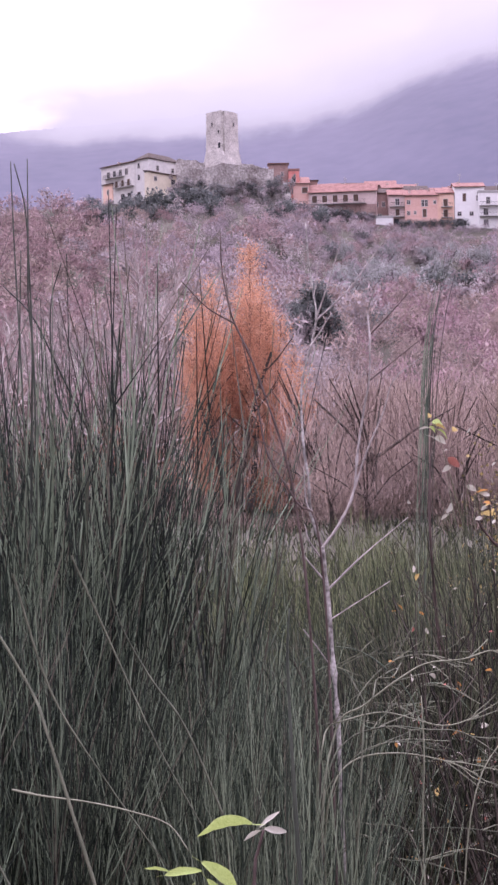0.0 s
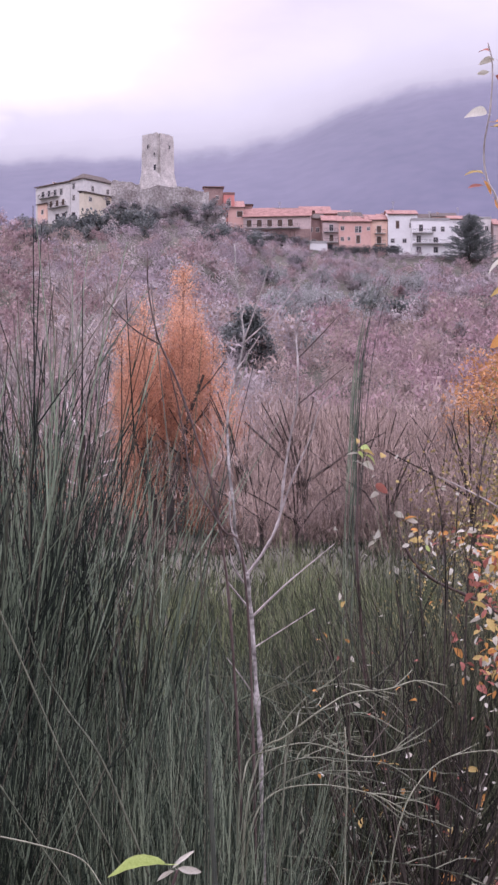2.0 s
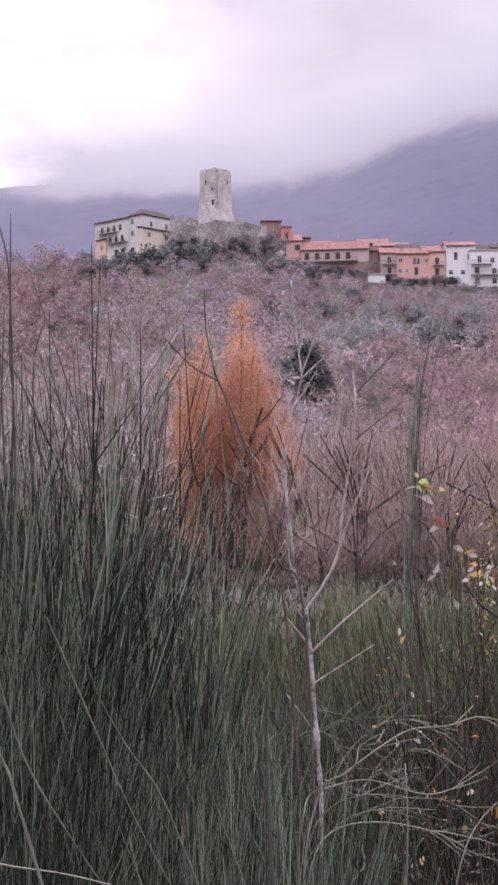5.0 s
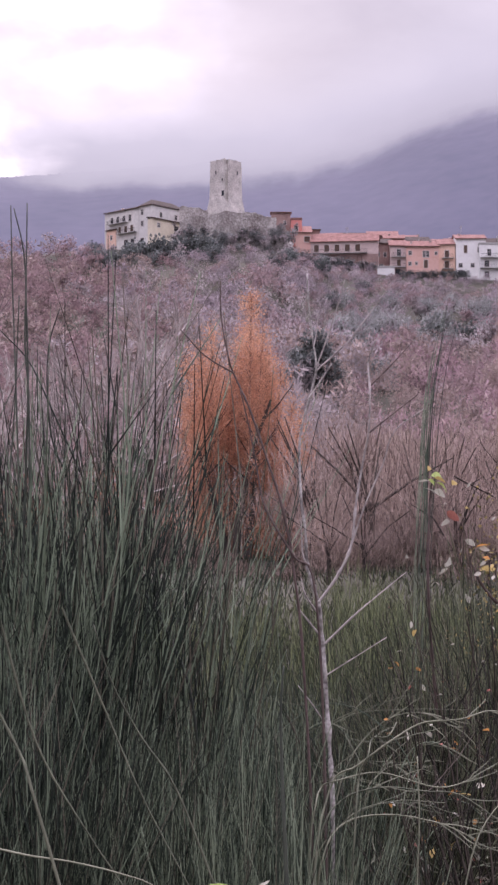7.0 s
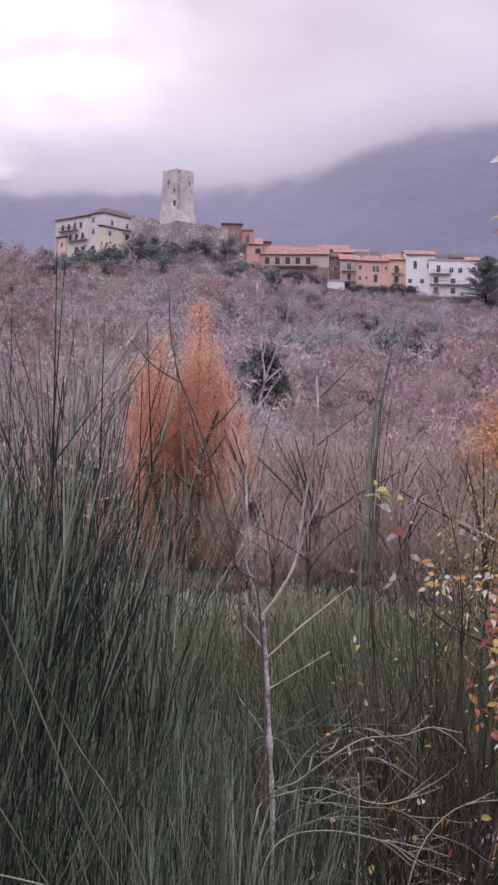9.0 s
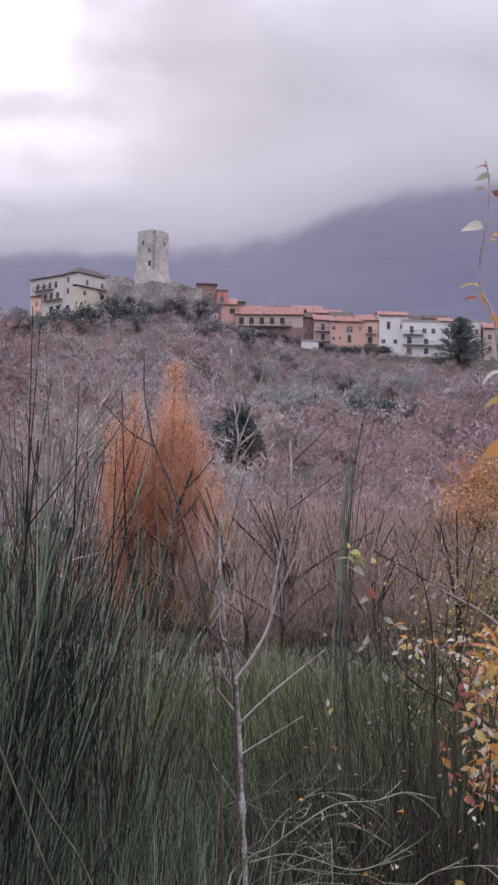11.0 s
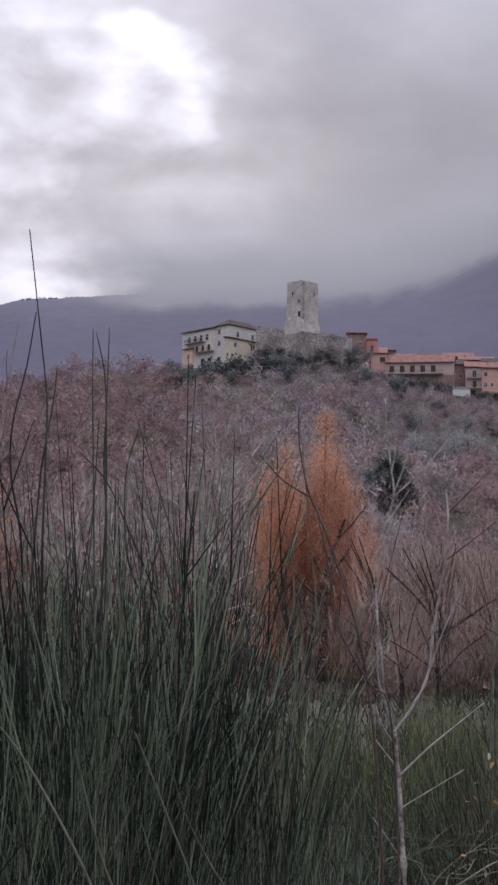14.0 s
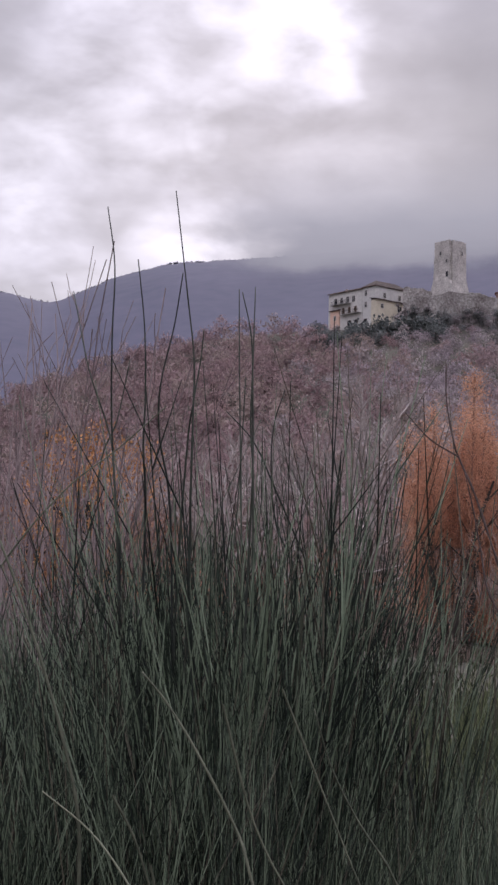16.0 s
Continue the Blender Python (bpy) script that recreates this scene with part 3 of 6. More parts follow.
# the keep: a square tower with a spreading foot and a broken front corner
def keep():
    top = thing("castle_tower", pose(-6.9, VY + 5, 81.2, 0, 0, 50), "tall ruined square limestone keep with a spreading foot", "tower", "castle ruin")
    g = Geo()
    rng = random.Random(4)
    levels = [(-6.0, 5.0), (0.0, 4.5), (2.5, 4.25), (4.5, 4.05), (6.5, 3.75), (8.0, 3.55)] + [(9 + i, 3.42 - i * 0.014) for i in range(11)] + [(19.9, 3.28)]
    seg = 10
    rings = []
    for z, r in levels:
        ring = []
        for s in range(4):
            a, b = [(-1, -1), (1, -1), (1, 1), (-1, 1)][s], [(1, -1), (1, 1), (-1, 1), (-1, -1)][s]
            for i in range(seg):
                t = i / seg
                k = r - (rng.uniform(0.45, 1.0) if s == 0 and i == 0 and z > 7 else 0) - (rng.uniform(0.0, 0.3) if s == 0 and i == 1 and z > 8 else 0)
                ring.append(((a[0] + (b[0] - a[0]) * t) * k + rng.uniform(-0.07, 0.07), (a[1] + (b[1] - a[1]) * t) * k + rng.uniform(-0.07, 0.07), z + (rng.uniform(-0.25, 0.1) if z > 19.5 else 0)))
        rings.append(ring)
    k = seg * 4
    verts = [p for ring in rings for p in ring]
    faces = [(j * k + i, j * k + (i + 1) % k, (j + 1) * k + (i + 1) % k, (j + 1) * k + i) for j in range(len(levels) - 1) for i in range(k)]
    faces.append(tuple(range((len(levels) - 1) * k, len(levels) * k)))
    g.add(verts, faces)
    part("wall", g, M_STONE, top)
    for face, u, z, w, h in ((3, -1.1, 15.6, 0.5, 1.1), (3, 1.4, 13.2, 0.5, 0.9), (3, 1.4, 8.9, 0.9, 1.6), (0, 1.0, 15.6, 0.5, 1.1)):
        m = Matrix.Rotation(radians(90 * face), 4, "Z") @ Matrix.Translation((0, -3.5, 0))
        g = Geo()
        for lo, hi in (((u - 0.2, -0.04, z - 0.2), (u, 0.4, z + h + 0.2)), ((u + w, -0.04, z - 0.2), (u + w + 0.2, 0.4, z + h + 0.2)), ((u, -0.04, z + h), (u + w, 0.4, z + h + 0.2)), ((u, -0.04, z - 0.2), (u + w, 0.4, z))):
            g.box(lo, hi, m)
        win = part("window", g, M_STONE, top)
        g = Geo()
        g.box((u, -0.005, z), (u + w, 0.3, z + h), m)
        part("pane", g, M_PANE, win)


keep()


def ruin_wall(pts, base, thick, seed, label):
    """A crumbling wall along a line of (x, y, top height)."""
    rng = random.Random(seed)
    g = Geo()
    dense = []
    for (x0, y0, h0), (x1, y1, h1) in zip(pts, pts[1:]):
        k = max(2, int(math.hypot(x1 - x0, y1 - y0) / 0.8))
        dense += [(x0 + (x1 - x0) * i / k, y0 + (y1 - y0) * i / k, h0 + (h1 - h0) * i / k + rng.uniform(-0.45, 0.3)) for i in range(k)]
    dense.append(pts[-1])
    v, f = [], []
    for x, y, h in dense:
        for dy, z in ((0, base), (rng.uniform(-0.2, 0.2), (base + h) / 2), (0, h), (thick, h), (thick, base)):
            v.append((x, y + dy, z))
    for i in range(len(dense) - 1):
        for s in range(4):
            f.append((i * 5 + s, (i + 1) * 5 + s, (i + 1) * 5 + s + 1, i * 5 + s + 1))
    f += [(0, 1, 2, 3, 4), tuple(len(v) - 1 - i for i in range(5))]
    g.add(v, f)
    return tagged(part("ruined_wall", g, M_RUBBLE), label, "wall", "castle ruin")


ruin_wall([(-20.5, VY + 1, 87.0), (-17, VY, 86.6), (-12, VY + 1, 86.0)], 76, 1.2, 1, "crumbling limestone curtain wall below the keep")
ruin_wall([(-20, VY - 3, 83.5), (-14, VY - 5, 83.0), (-7, VY - 6, 84.0), (0, VY - 5, 84.2), (5, VY - 4, 83.2), (8, VY - 3, 83.0)], 72, 1.5, 2, "broad crumbling rubble wall on the rocky knoll")
ruin_wall([(-3, VY + 1, 84.8), (2, VY + 1, 84.5), (7, VY + 2, 83.6)], 76, 1.2, 3, "low broken rubble wall beside the keep")

# the rocky knoll that carries the ruin
def knoll():
    rng = random.Random(6)
    xs, zs = np.linspace(-24, 13, 60), np.linspace(0, 1, 26)
    g = Geo()
    v = []
    for t in zs:
        for x in xs:
            top = float(np.interp(x, (-24, -19, -14, -8, 0, 6, 10, 13), (77, 82.4, 83.4, 84.2, 83.8, 82.4, 80.5, 77)))
            foot = 66.0
            n = noise.noise(Vector((x * 0.35, t * 5, 1.3))) * 1.6 + noise.noise(Vector((x * 1.1, t * 13, 4.3))) * 0.8
            step = 0.35 * math.floor(t * 6) / 6 + 0.65 * t
            v.append((x + rng.uniform(-0.2, 0.2), VY - 12 + 13 * t - n, foot + (top - foot) * step + 0.5 * n))
    k = len(xs)
    f = [(j * k + i, j * k + i + 1, (j + 1) * k + i + 1, (j + 1) * k + i) for j in range(len(zs) - 1) for i in range(k - 1)]
    b = len(v)
    for x in xs:
        v.append((x, VY + 14, 74.0))
    f += [((len(zs) - 1) * k + i, (len(zs) - 1) * k + i + 1, b + i + 1, b + i) for i in range(k - 1)]
    g.add(v, f)
    tagged(part("rock_knoll", g, M_RUBBLE), "pale craggy limestone knoll below the castle", "rock", kind="structure")


knoll()

# the big house on the spur
house("spur_house", -43.3, VY + 10, 74.7, -42, 14.8, 9, 11.6, M_GREY_PLASTER, M_BROWN_TILE, "long weathered grey house with balconies and brown tiles",
      pitch=0.34, front=row_of(4, 2.6, 2.6, 8.3, 1.1, 1.8) + row_of(3, 6.0, 2.6, 5.0, 1.1, 1.9, "plain", True) + row_of(2, 8.6, 2.9, 0.6, 1.2, 2.1, "door"), balconies=[(6.0, 4.8, 8.0), (2.0, 8.1, 8.0)], chimneys=[(4, 3, 1.6)])
house("white_corner_house", -32.2, VY, 74.7, -42, 5.2, 13.5, 11.8, M_OFF_WHITE, M_BROWN_TILE, "tall white corner house with a hipped brown roof",
      pitch=0.8, roof_kind="hip", front=[(0.8, 9.4, 0.9, 1.5), (0.8, 6.0, 0.9, 1.5), (0.7, 0.2, 1.1, 2.2, "door")], side=[(3.3, 8.7, 0.9, 1.4), (9.5, 8.7, 0.9, 1.4)])
house("cream_annex", -28.0, VY - 5.0, 74.8, 48, 13.0, 2.0, 7.5, M_CREAM, M_BROWN_TILE, "cream two-storey annexe with small dark windows",
      roof_kind="lean", pitch=0.2, front=[(2.0, 5.2, 1.0, 1.2), (8.9, 4.9, 1.6, 1.5), (1.0, 2.2, 0.7, 0.7), (4.2, 2.4, 0.7, 0.6)])
house("orange_end_house", -42.7, VY + 8.9, 74.9, -42, 3.9, 2.0, 6.1, M_ORANGE, M_BROWN_TILE, "small orange plastered end house", roof_kind="lean", pitch=0.1, front=[(1.7, 3.2, 0.8, 1.3)])

# the street that runs along the spur
house("brown_ruin_house", 6.6, VY + 1, 76.0, 0, 5.6, 6, 9.0, M_BROWN_WALL, M_TILE, "brown masonry house beside the castle wall", roof_kind="lean", pitch=0.1, front=[(3.6, 5.5, 0.7, 1.1)])
house("red_house", 12.3, VY - 0.5, 73.0, 0, 3.2, 7, 9.6, M_RED, M_TILE, "narrow red plastered house", roof_kind="flat", front=[(1.0, 6.4, 1.1, 1.4), (1.0, 3.0, 0.9, 1.3)])
house("brown_block_house", 15.2, VY + 6, 74.0, 0, 5.8, 6, 6.8, M_BROWN_WALL, M_BROWN_TILE, "dark brown block house behind the street", roof_kind="lean", pitch=0.08, front=[(2.4, 4.4, 0.8, 1.0)])
house("gabled_house", 13.6, VY - 1.2, 72.6, 0, 4.6, 7, 6.0, M_PINK, M_TILE, "salmon house with a sloping terracotta roof", roof_kind="lean", pitch=0.45, front=[(2.6, 3.4, 1.6, 1.6, "plain", True)])
house("long_house", 18.0, VY - 2, 69.4, -7, 19.6, 9, 6.2, M_BEIGE, M_TILE, "long beige row house with a terracotta roof and balcony", pitch=0.68,
      front=row_of(5, 1.0, 3.0, 3.5, 1.4, 2.0, "plain", True) + row_of(4, 2.0, 3.9, 0.3, 1.1, 1.8, "door"), balconies=[(-2.5, 3.0, 19.0)], chimneys=[(5, 3, 1.7), (13, 4, 1.7)])
house("dark_gap_house", 36.6, VY + 1, 66.0, 0, 5.2, 7, 9.8, M_BROWN_WALL, M_BROWN_TILE, "shaded brown house between two street houses", pitch=0.52, front=[(1.0, 6.0, 0.8, 1.3), (3.0, 6.0, 0.8, 1.3), (1.6, 2.4, 1.2, 1.4)])
# thin brown panel that paints the shade below the long house's balcony
g = Geo()
g.box((-0.02, -0.03, -5.0), (19.62, 0.0, 2.6), Matrix.Rotation(radians(-7), 4, "Z"))
part("lower_wall_shade", g, M_BROWN_WALL, bpy.data.objects["long_house"], "brown lower wall panel painting the shade under the balcony")
house("white_shed", 37.2, VY - 4.5, 66.2, 0, 5.0, 3, 1.6, M_WHITE, M_CONCRETE, "low whitewashed garden shed", roof_kind="flat", sink=3)
house("balcony_house", 41.2, VY - 2, 65.6, 0, 4.7, 8, 9.0, M_BEIGE, M_TILE, "narrow pinkish house with stacked balconies", pitch=0.55,
      front=[(2.0, 6.2, 1.1, 1.9), (2.0, 3.2, 1.1, 1.9, "plain", True), (1.6, 0.2, 1.2, 2.0, "door")], balconies=[(0.3, 5.9, 4.2), (0.3, 2.9, 4.2)])
house("salmon_house", 45.9, VY - 2.6, 65.4, 0, 9.4, 8, 8.9, M_PINK, M_TILE, "salmon three-storey house with shuttered windows", pitch=0.55,
      front=[(0.6, 6.6, 0.9, 1.1), (4.8, 5.9, 0.75, 1.8), (5.8, 5.9, 0.75, 1.8), (0.6, 3.5, 0.8, 1.0), (2.6, 3.7, 0.6, 0.8), (5.1, 2.8, 1.1, 2.3, "plain", True), (0.7, 1.0, 0.6, 0.6), (4.4, 0.0, 1.7, 1.4, "door"), (8.3, 6.6, 0.7, 0.9)], chimneys=[(1.2, 1.2, 1.7), (7, 2.5, 2.0)])
house("dusty_orange_house", 55.3, VY - 1.6, 65.4, 0, 5.0, 8, 9.6, M_ORANGE, M_TILE, "dusty orange house with two balconies", pitch=0.52,
      front=[(1.9, 6.0, 1.2, 2.0, "plain", True), (1.9, 2.9, 1.2, 2.0, "plain", True), (1.0, 0.0, 1.0, 1.9, "door")], balconies=[(1.2, 5.8, 3.2), (1.2, 2.7, 3.2)])
house("white_house", 60.4, VY - 2.4, 65.4, 0, 8.6, 9, 11.2, M_WHITE, M_TILE, "white three-storey house with a terracotta roof", pitch=0.42,
      front=[(2.3, 7.2, 0.9, 2.2, "plain", True), (0.8, 3.0, 1.0, 1.1), (4.3, 3.0, 1.0, 1.1), (0.7, 0.2, 1.2, 1.8, "door"), (6.3, 7.4, 0.9, 1.4)], chimneys=[(1.0, 3, 2.0)])
house("white_terrace_house", 67.0, VY - 4.5, 65.0, 0, 11.2, 9, 9.6, M_WHITE, M_CONCRETE, "white stepped house with roof terraces", roof_kind="flat",
      front=[(2.2, 6.4, 1.0, 1.9), (6.0, 6.4, 1.0, 1.3), (8.6, 6.4, 1.0, 1.3), (1.4, 3.2, 1.2, 1.8), (6.4, 3.2, 1.2, 1.4), (1.4, 0.2, 1.2, 1.6), (6.4, 0.2, 1.2, 1.6)], balconies=[(0.2, 5.9, 6.0), (0.2, 2.8, 10.5)])
house("white_end_house", 78.6, VY - 1.5, 65.0, 0, 7.2, 8, 10.4, M_WHITE, M_TILE, "white end house with a shallow tiled roof", pitch=0.4, front=[(1.6, 7.2, 1.0, 1.4), (4.6, 7.2, 1.0, 1.4), (1.6, 3.8, 1.0, 1.4), (4.6, 3.8, 1.0, 1.4)])
house("grey_tower_house", 86.5, VY + 1, 64.6, 0, 5.0, 7, 11.4, M_GREY_PLASTER, M_CONCRETE, "grey plastered house behind the fir", roof_kind="flat", front=[(1.2, 8.0, 0.9, 1.3), (3.2, 8.0, 0.9, 1.3)])
house("beige_house", 92.0, VY - 1, 64.6, 0, 9.0, 8, 9.2, M_BEIGE, M_TILE, "pinkish beige house with a tiled roof", pitch=0.52, front=row_of(3, 1.2, 2.8, 6.0, 1.0, 1.4) + row_of(3, 1.2, 2.8, 2.6, 1.0, 1.4))
house("far_salmon_house", 101.6, VY, 64.2, 0, 9.0, 8, 9.6, M_PINK, M_TILE, "salmon house at the end of the street", pitch=0.52, front=row_of(3, 1.2, 2.8, 6.2, 1.0, 1.4) + row_of(3, 1.2, 2.8, 2.8, 1.0, 1.4))
for i, (hx, hw, hz) in enumerate(((20, 8, 81.6), (28, 8, 81.8), (36.0, 9, 82.2), (47, 8, 80.6), (55, 7, 79.8), (70, 9, 80.0), (84, 8, 79.4))):
    house("back_street_house", hx, VY + 14, hz - 9, (i * 7) % 11 - 5, hw, 7, 7.2, (M_BEIGE, M_PINK, M_BROWN_WALL)[i % 3], (M_TILE, M_BROWN_TILE)[i % 2], "old tile-roofed house behind the street", pitch=0.55, chimneys=[(2, 3, 1.8)], front=[(1.5, 5.0, 0.9, 1.2), (4.5, 5.0, 0.9, 1.2)])

for i, (hx, hy, hw, hz, hh) in enumerate(((13.5, 20, 7, 83.4, 6.0), (23.5, 9, 6, 80.6, 5.4), (31.5, 8, 6.5, 80.0, 5.2), (40.5, 10, 6, 80.4, 6.0), (44.0, 22, 8, 82.0, 6.4), (51.0, 9, 6.5, 78.6, 6.0), (59.5, 12, 6, 79.2, 6.5), (65.0, 20, 7, 80.6, 6.0), (76.0, 12, 7, 79.4, 6.6), (90.0, 14, 7, 78.8, 6.0))):
    house("upper_village_house", hx, VY + hy, hz - 8.6, (i * 13) % 17 - 8, hw, 6.5, hh + 1.0, (M_PINK, M_BEIGE, M_OFF_WHITE, M_BROWN_WALL)[i % 4], (M_TILE, M_TILE, M_BROWN_TILE)[i % 3], "old plastered house packed behind the street front", pitch=0.5, chimneys=[(1.4, 2.4, 1.9)], front=[(1.2, hh - 1.0, 0.9, 1.2), (3.6, hh - 1.0, 0.9, 1.2)])


# slender roof aerials
def aerial(x, y, z, height):
    g = Geo()
    g.tube([(0, 0, -1.5), (0, 0, height)], 0.07, 0.05, 5)
    root = thing("roof_aerial", pose(x, y, z), "thin grey metal aerial on a village roof", "aerial", "roof aerials")
    part("mast", g, M_CONCRETE, root)
    g = Geo()
    for k in range(4):
        g.tube([(-0.5 + 0.06 * k, 0, height - 0.2 - 0.22 * k), (0.5 - 0.06 * k, 0, height - 0.2 - 0.22 * k)], 0.035, 0.035, 4)
    part("crossbars", g, M_CONCRETE, root)


for x, y, z, h in ((29.0, 3.0, 78.6, 2.6), (50.0, 2.0, 76.6, 2.4), (62.5, 2.0, 78.6, 2.8), (73.0, 0.0, 75.6, 2.6), (82.0, 2.5, 77.2, 2.6)):
    aerial(x, VY + y, z, h)

# ---------------------------------------------------------------- trees
def spot(az, dist):
    """A place on the ground at a heading and a distance from where the walker stands."""
    x, y = dist * math.tan(radians(az)), dist
    return x, y, float(land(x, y))


def bend(rng, start, way, length, steps, wander, lift=0.0):
    pts, d = [np.array(start, float)], np.array(way, float)
    d /= np.linalg.norm(d)
    for _ in range(steps):
        d = d + np.array([rng.gauss(0, wander), rng.gauss(0, wander), rng.gauss(0, wander) + lift])
        d /= np.linalg.norm(d)
        pts.append(pts[-1] + d * length / steps)
    return pts, d


def grow(rng, start, way, length, radius, level, out, fork=(3, 5), ratio=0.62, angle=0.6, lift=0.12, wander=0.1, tip=0.006):
    """Branches of a tree as (points, start radius, end radius, level)."""
    pts, d = bend(rng, start, way, length, 4 if level > 1 else 3, wander, lift * 0.3)
    out.append((pts, radius, max(radius * 0.55, tip), level))
    if level == 0:
        return
    for i in range(rng.randint(*fork)):
        k = rng.uniform(0.35, 1.0) if i else 1.0
        idx = min(int(k * (len(pts) - 1)), len(pts) - 2)
        t = k * (len(pts) - 1) - idx
        p = pts[idx] * (1 - t) + pts[idx + 1] * t
        side = np.array([rng.gauss(0, 1), rng.gauss(0, 1), rng.gauss(0, 0.6)])
        side -= d * side.dot(d)
        side /= np.linalg.norm(side) + 1e-9
        a = angle * rng.uniform(0.6, 1.3)
        w = d * math.cos(a) + side * math.sin(a) + np.array([0, 0, lift])
        grow(rng, p, w, length * ratio * rng.uniform(0.75, 1.2), max(radius * 0.5, tip), level - 1, out, fork, ratio, angle, lift, wander, tip)


def tree_parts(branches, split=2, fine=True):
    trunk, crown = Geo(), Geo()
    top = max(b[3] for b in branches)
    for pts, r0, r1, lv in branches:
        if lv > top - split:
            trunk.tube(pts, r0, r1, 5 if lv == top else 3)
        else:
            crown.tube(pts if lv > 1 else ([pts[0], pts[len(pts) // 2], pts[-1]] if fine else [pts[0], pts[-1]]), r0, r1, 3, False)
    return trunk, crown


def bare_tree(name, seed, height, label, category, twig, bark, trunk_len=0.3, level=5, fork=(3, 4), angle=0.55, lift=0.14, ratio=0.68, tip=0.012, radius=None, wander=0.12, fine=True):
    rng = random.Random(seed)
    br = []
    grow(rng, (0, 0, -0.2), (0.05, 0.02, 1), height * trunk_len, radius or height * 0.02, level, br, fork, ratio, angle, lift, wander, tip)
    top = max(max(p[2] for p in b[0]) for b in br)
    br = [([p * (height / top) for p in b[0]], b[1], b[2], b[3]) for b in br]
    root = thing(name, Matrix(), label, category)
    t, c = tree_parts(br, 2, fine)
    part("trunk", t, bark, root)
    part("crown", c, twig, root)
    return root, br


def crown_core(rng, lumps, radius, height, size):
    """The dense inner twigwork of a far crown: an uneven closed mass that follows the crown's lumps."""
    v, f = [], []
    for lx, ly, lz, lr in lumps:
        b = len(v)
        for j in range(1, 5):
            e = -math.pi / 2 + math.pi * j / 5
            for i in range(7):
                a = 6.283 * i / 7 + j * 0.45
                k = lr * size * rng.uniform(0.7, 1.15)
                v.append(((lx + math.cos(a) * math.cos(e) * k) * radius, (ly + math.sin(a) * math.cos(e) * k) * radius, height * (0.46 + 0.46 * (lz + math.sin(e) * k))))
        f += [(b + j * 7 + i, b + j * 7 + (i + 1) % 7, b + (j + 1) * 7 + (i + 1) % 7, b + (j + 1) * 7 + i) for j in range(3) for i in range(7)]
        f += [tuple(b + 6 - i for i in range(7)), tuple(b + 21 + i for i in range(7))]
    return v, f


def blade_crown(rng, radius, height, blades, width, length, lumps, up=0.15):
    """A far crown of fine tapering twigs, three corners each."""
    v = []
    for i in range(blades):
        lx, ly, lz, lr = rng.choice(lumps)
        d = np.array([rng.gauss(0, 1), rng.gauss(0, 1), rng.gauss(0.4, 0.8)])
        d /= np.linalg.norm(d)
        k = lr * rng.uniform(0.3, 1.12)
        c = np.array([(lx + d[0] * k) * radius, (ly + d[1] * k) * radius, height * (0.46 + 0.46 * (lz + d[2] * k))])
        w = d * 0.5 + np.array([rng.gauss(0, 0.6 - up * 0.25), rng.gauss(0, 0.6 - up * 0.25), rng.gauss(up, 0.5)])
        w /= np.linalg.norm(w)
        s = np.cross(w, [rng.gauss(0, 1), rng.gauss(0, 1), rng.gauss(0, 1)])
        s /= np.linalg.norm(s) + 1e-9
        ln = length * rng.uniform(0.6, 1.3)
        v += [c - w * ln * 0.6 + s * width, c - w * ln * 0.6 - s * width, c + w * ln * 0.4]
    return np.array(v)


def dome_geo(rng, radius, height, twigs, tip, length, core=0.0):
    """A leafless crown: limbs that fan out, and fine twigs that fill a rounded dome."""
    limbs, crown = Geo(), Geo()
    limbs.tube([(0, 0, -0.6), (0.05, 0.02, height * 0.22), (0, 0.05, height * 0.4)], height * 0.025, height * 0.014, 5)
    for i in range(7):
        a, e = rng.uniform(0, 6.283), rng.uniform(0.25, 0.9)
        q = np.array([math.cos(a) * radius * e, math.sin(a) * radius * e, height * (1.02 - 0.42 * e)])
        limbs.tube([(0, 0.02, height * rng.uniform(0.2, 0.38)), q * 0.5 + np.array([0, 0, height * 0.2]), q], height * 0.011, height * 0.003, 3, False)
    lumps = [(rng.uniform(-0.55, 0.55), rng.uniform(-0.55, 0.55), rng.uniform(-0.45, 0.5), rng.uniform(0.38, 0.6)) for _ in range(9)]
    if core:
        if core > 0.1:
            crown.add(*crown_core(rng, lumps, radius, height, core))
        b = blade_crown(rng, radius, height, twigs, tip, length, lumps, 1.1 if core < 0.1 else 0.15)
        crown.add(b, np.arange(len(b)).reshape(-1, 3).tolist())
        return limbs, crown
    for i in range(twigs):
        lx, ly, lz, lr = rng.choice(lumps)
        d = np.array([rng.gauss(0, 1), rng.gauss(0, 1), rng.gauss(0.45, 0.8)])
        d /= np.linalg.norm(d)
        k = lr * rng.uniform(0.35, 1.0)
        c = np.array([(lx + d[0] * k) * radius, (ly + d[1] * k) * radius, height * (0.46 + 0.46 * (lz + d[2] * k))])
        w = d * 0.7 + np.array([rng.gauss(0, 0.45), rng.gauss(0, 0.45), 0.3 + rng.gauss(0, 0.25)])
        w /= np.linalg.norm(w)
        ln = length * rng.uniform(0.6, 1.3)
        crown.tube([c - w * ln * 0.6, c + w * ln * 0.4], tip, tip * 0.45, 3, False)
    return limbs, crown


def crown_normals(v, height):
    """Foliage normals that follow the crown's round outline rather than each twig."""
    n = v - np.array([0, 0, height * 0.38])
    n /= np.linalg.norm(n, axis=1)[:, None] + 1e-9
    n = n * 0.7 + np.array([0, 0, 0.5])
    return n / (np.linalg.norm(n, axis=1)[:, None] + 1e-9)


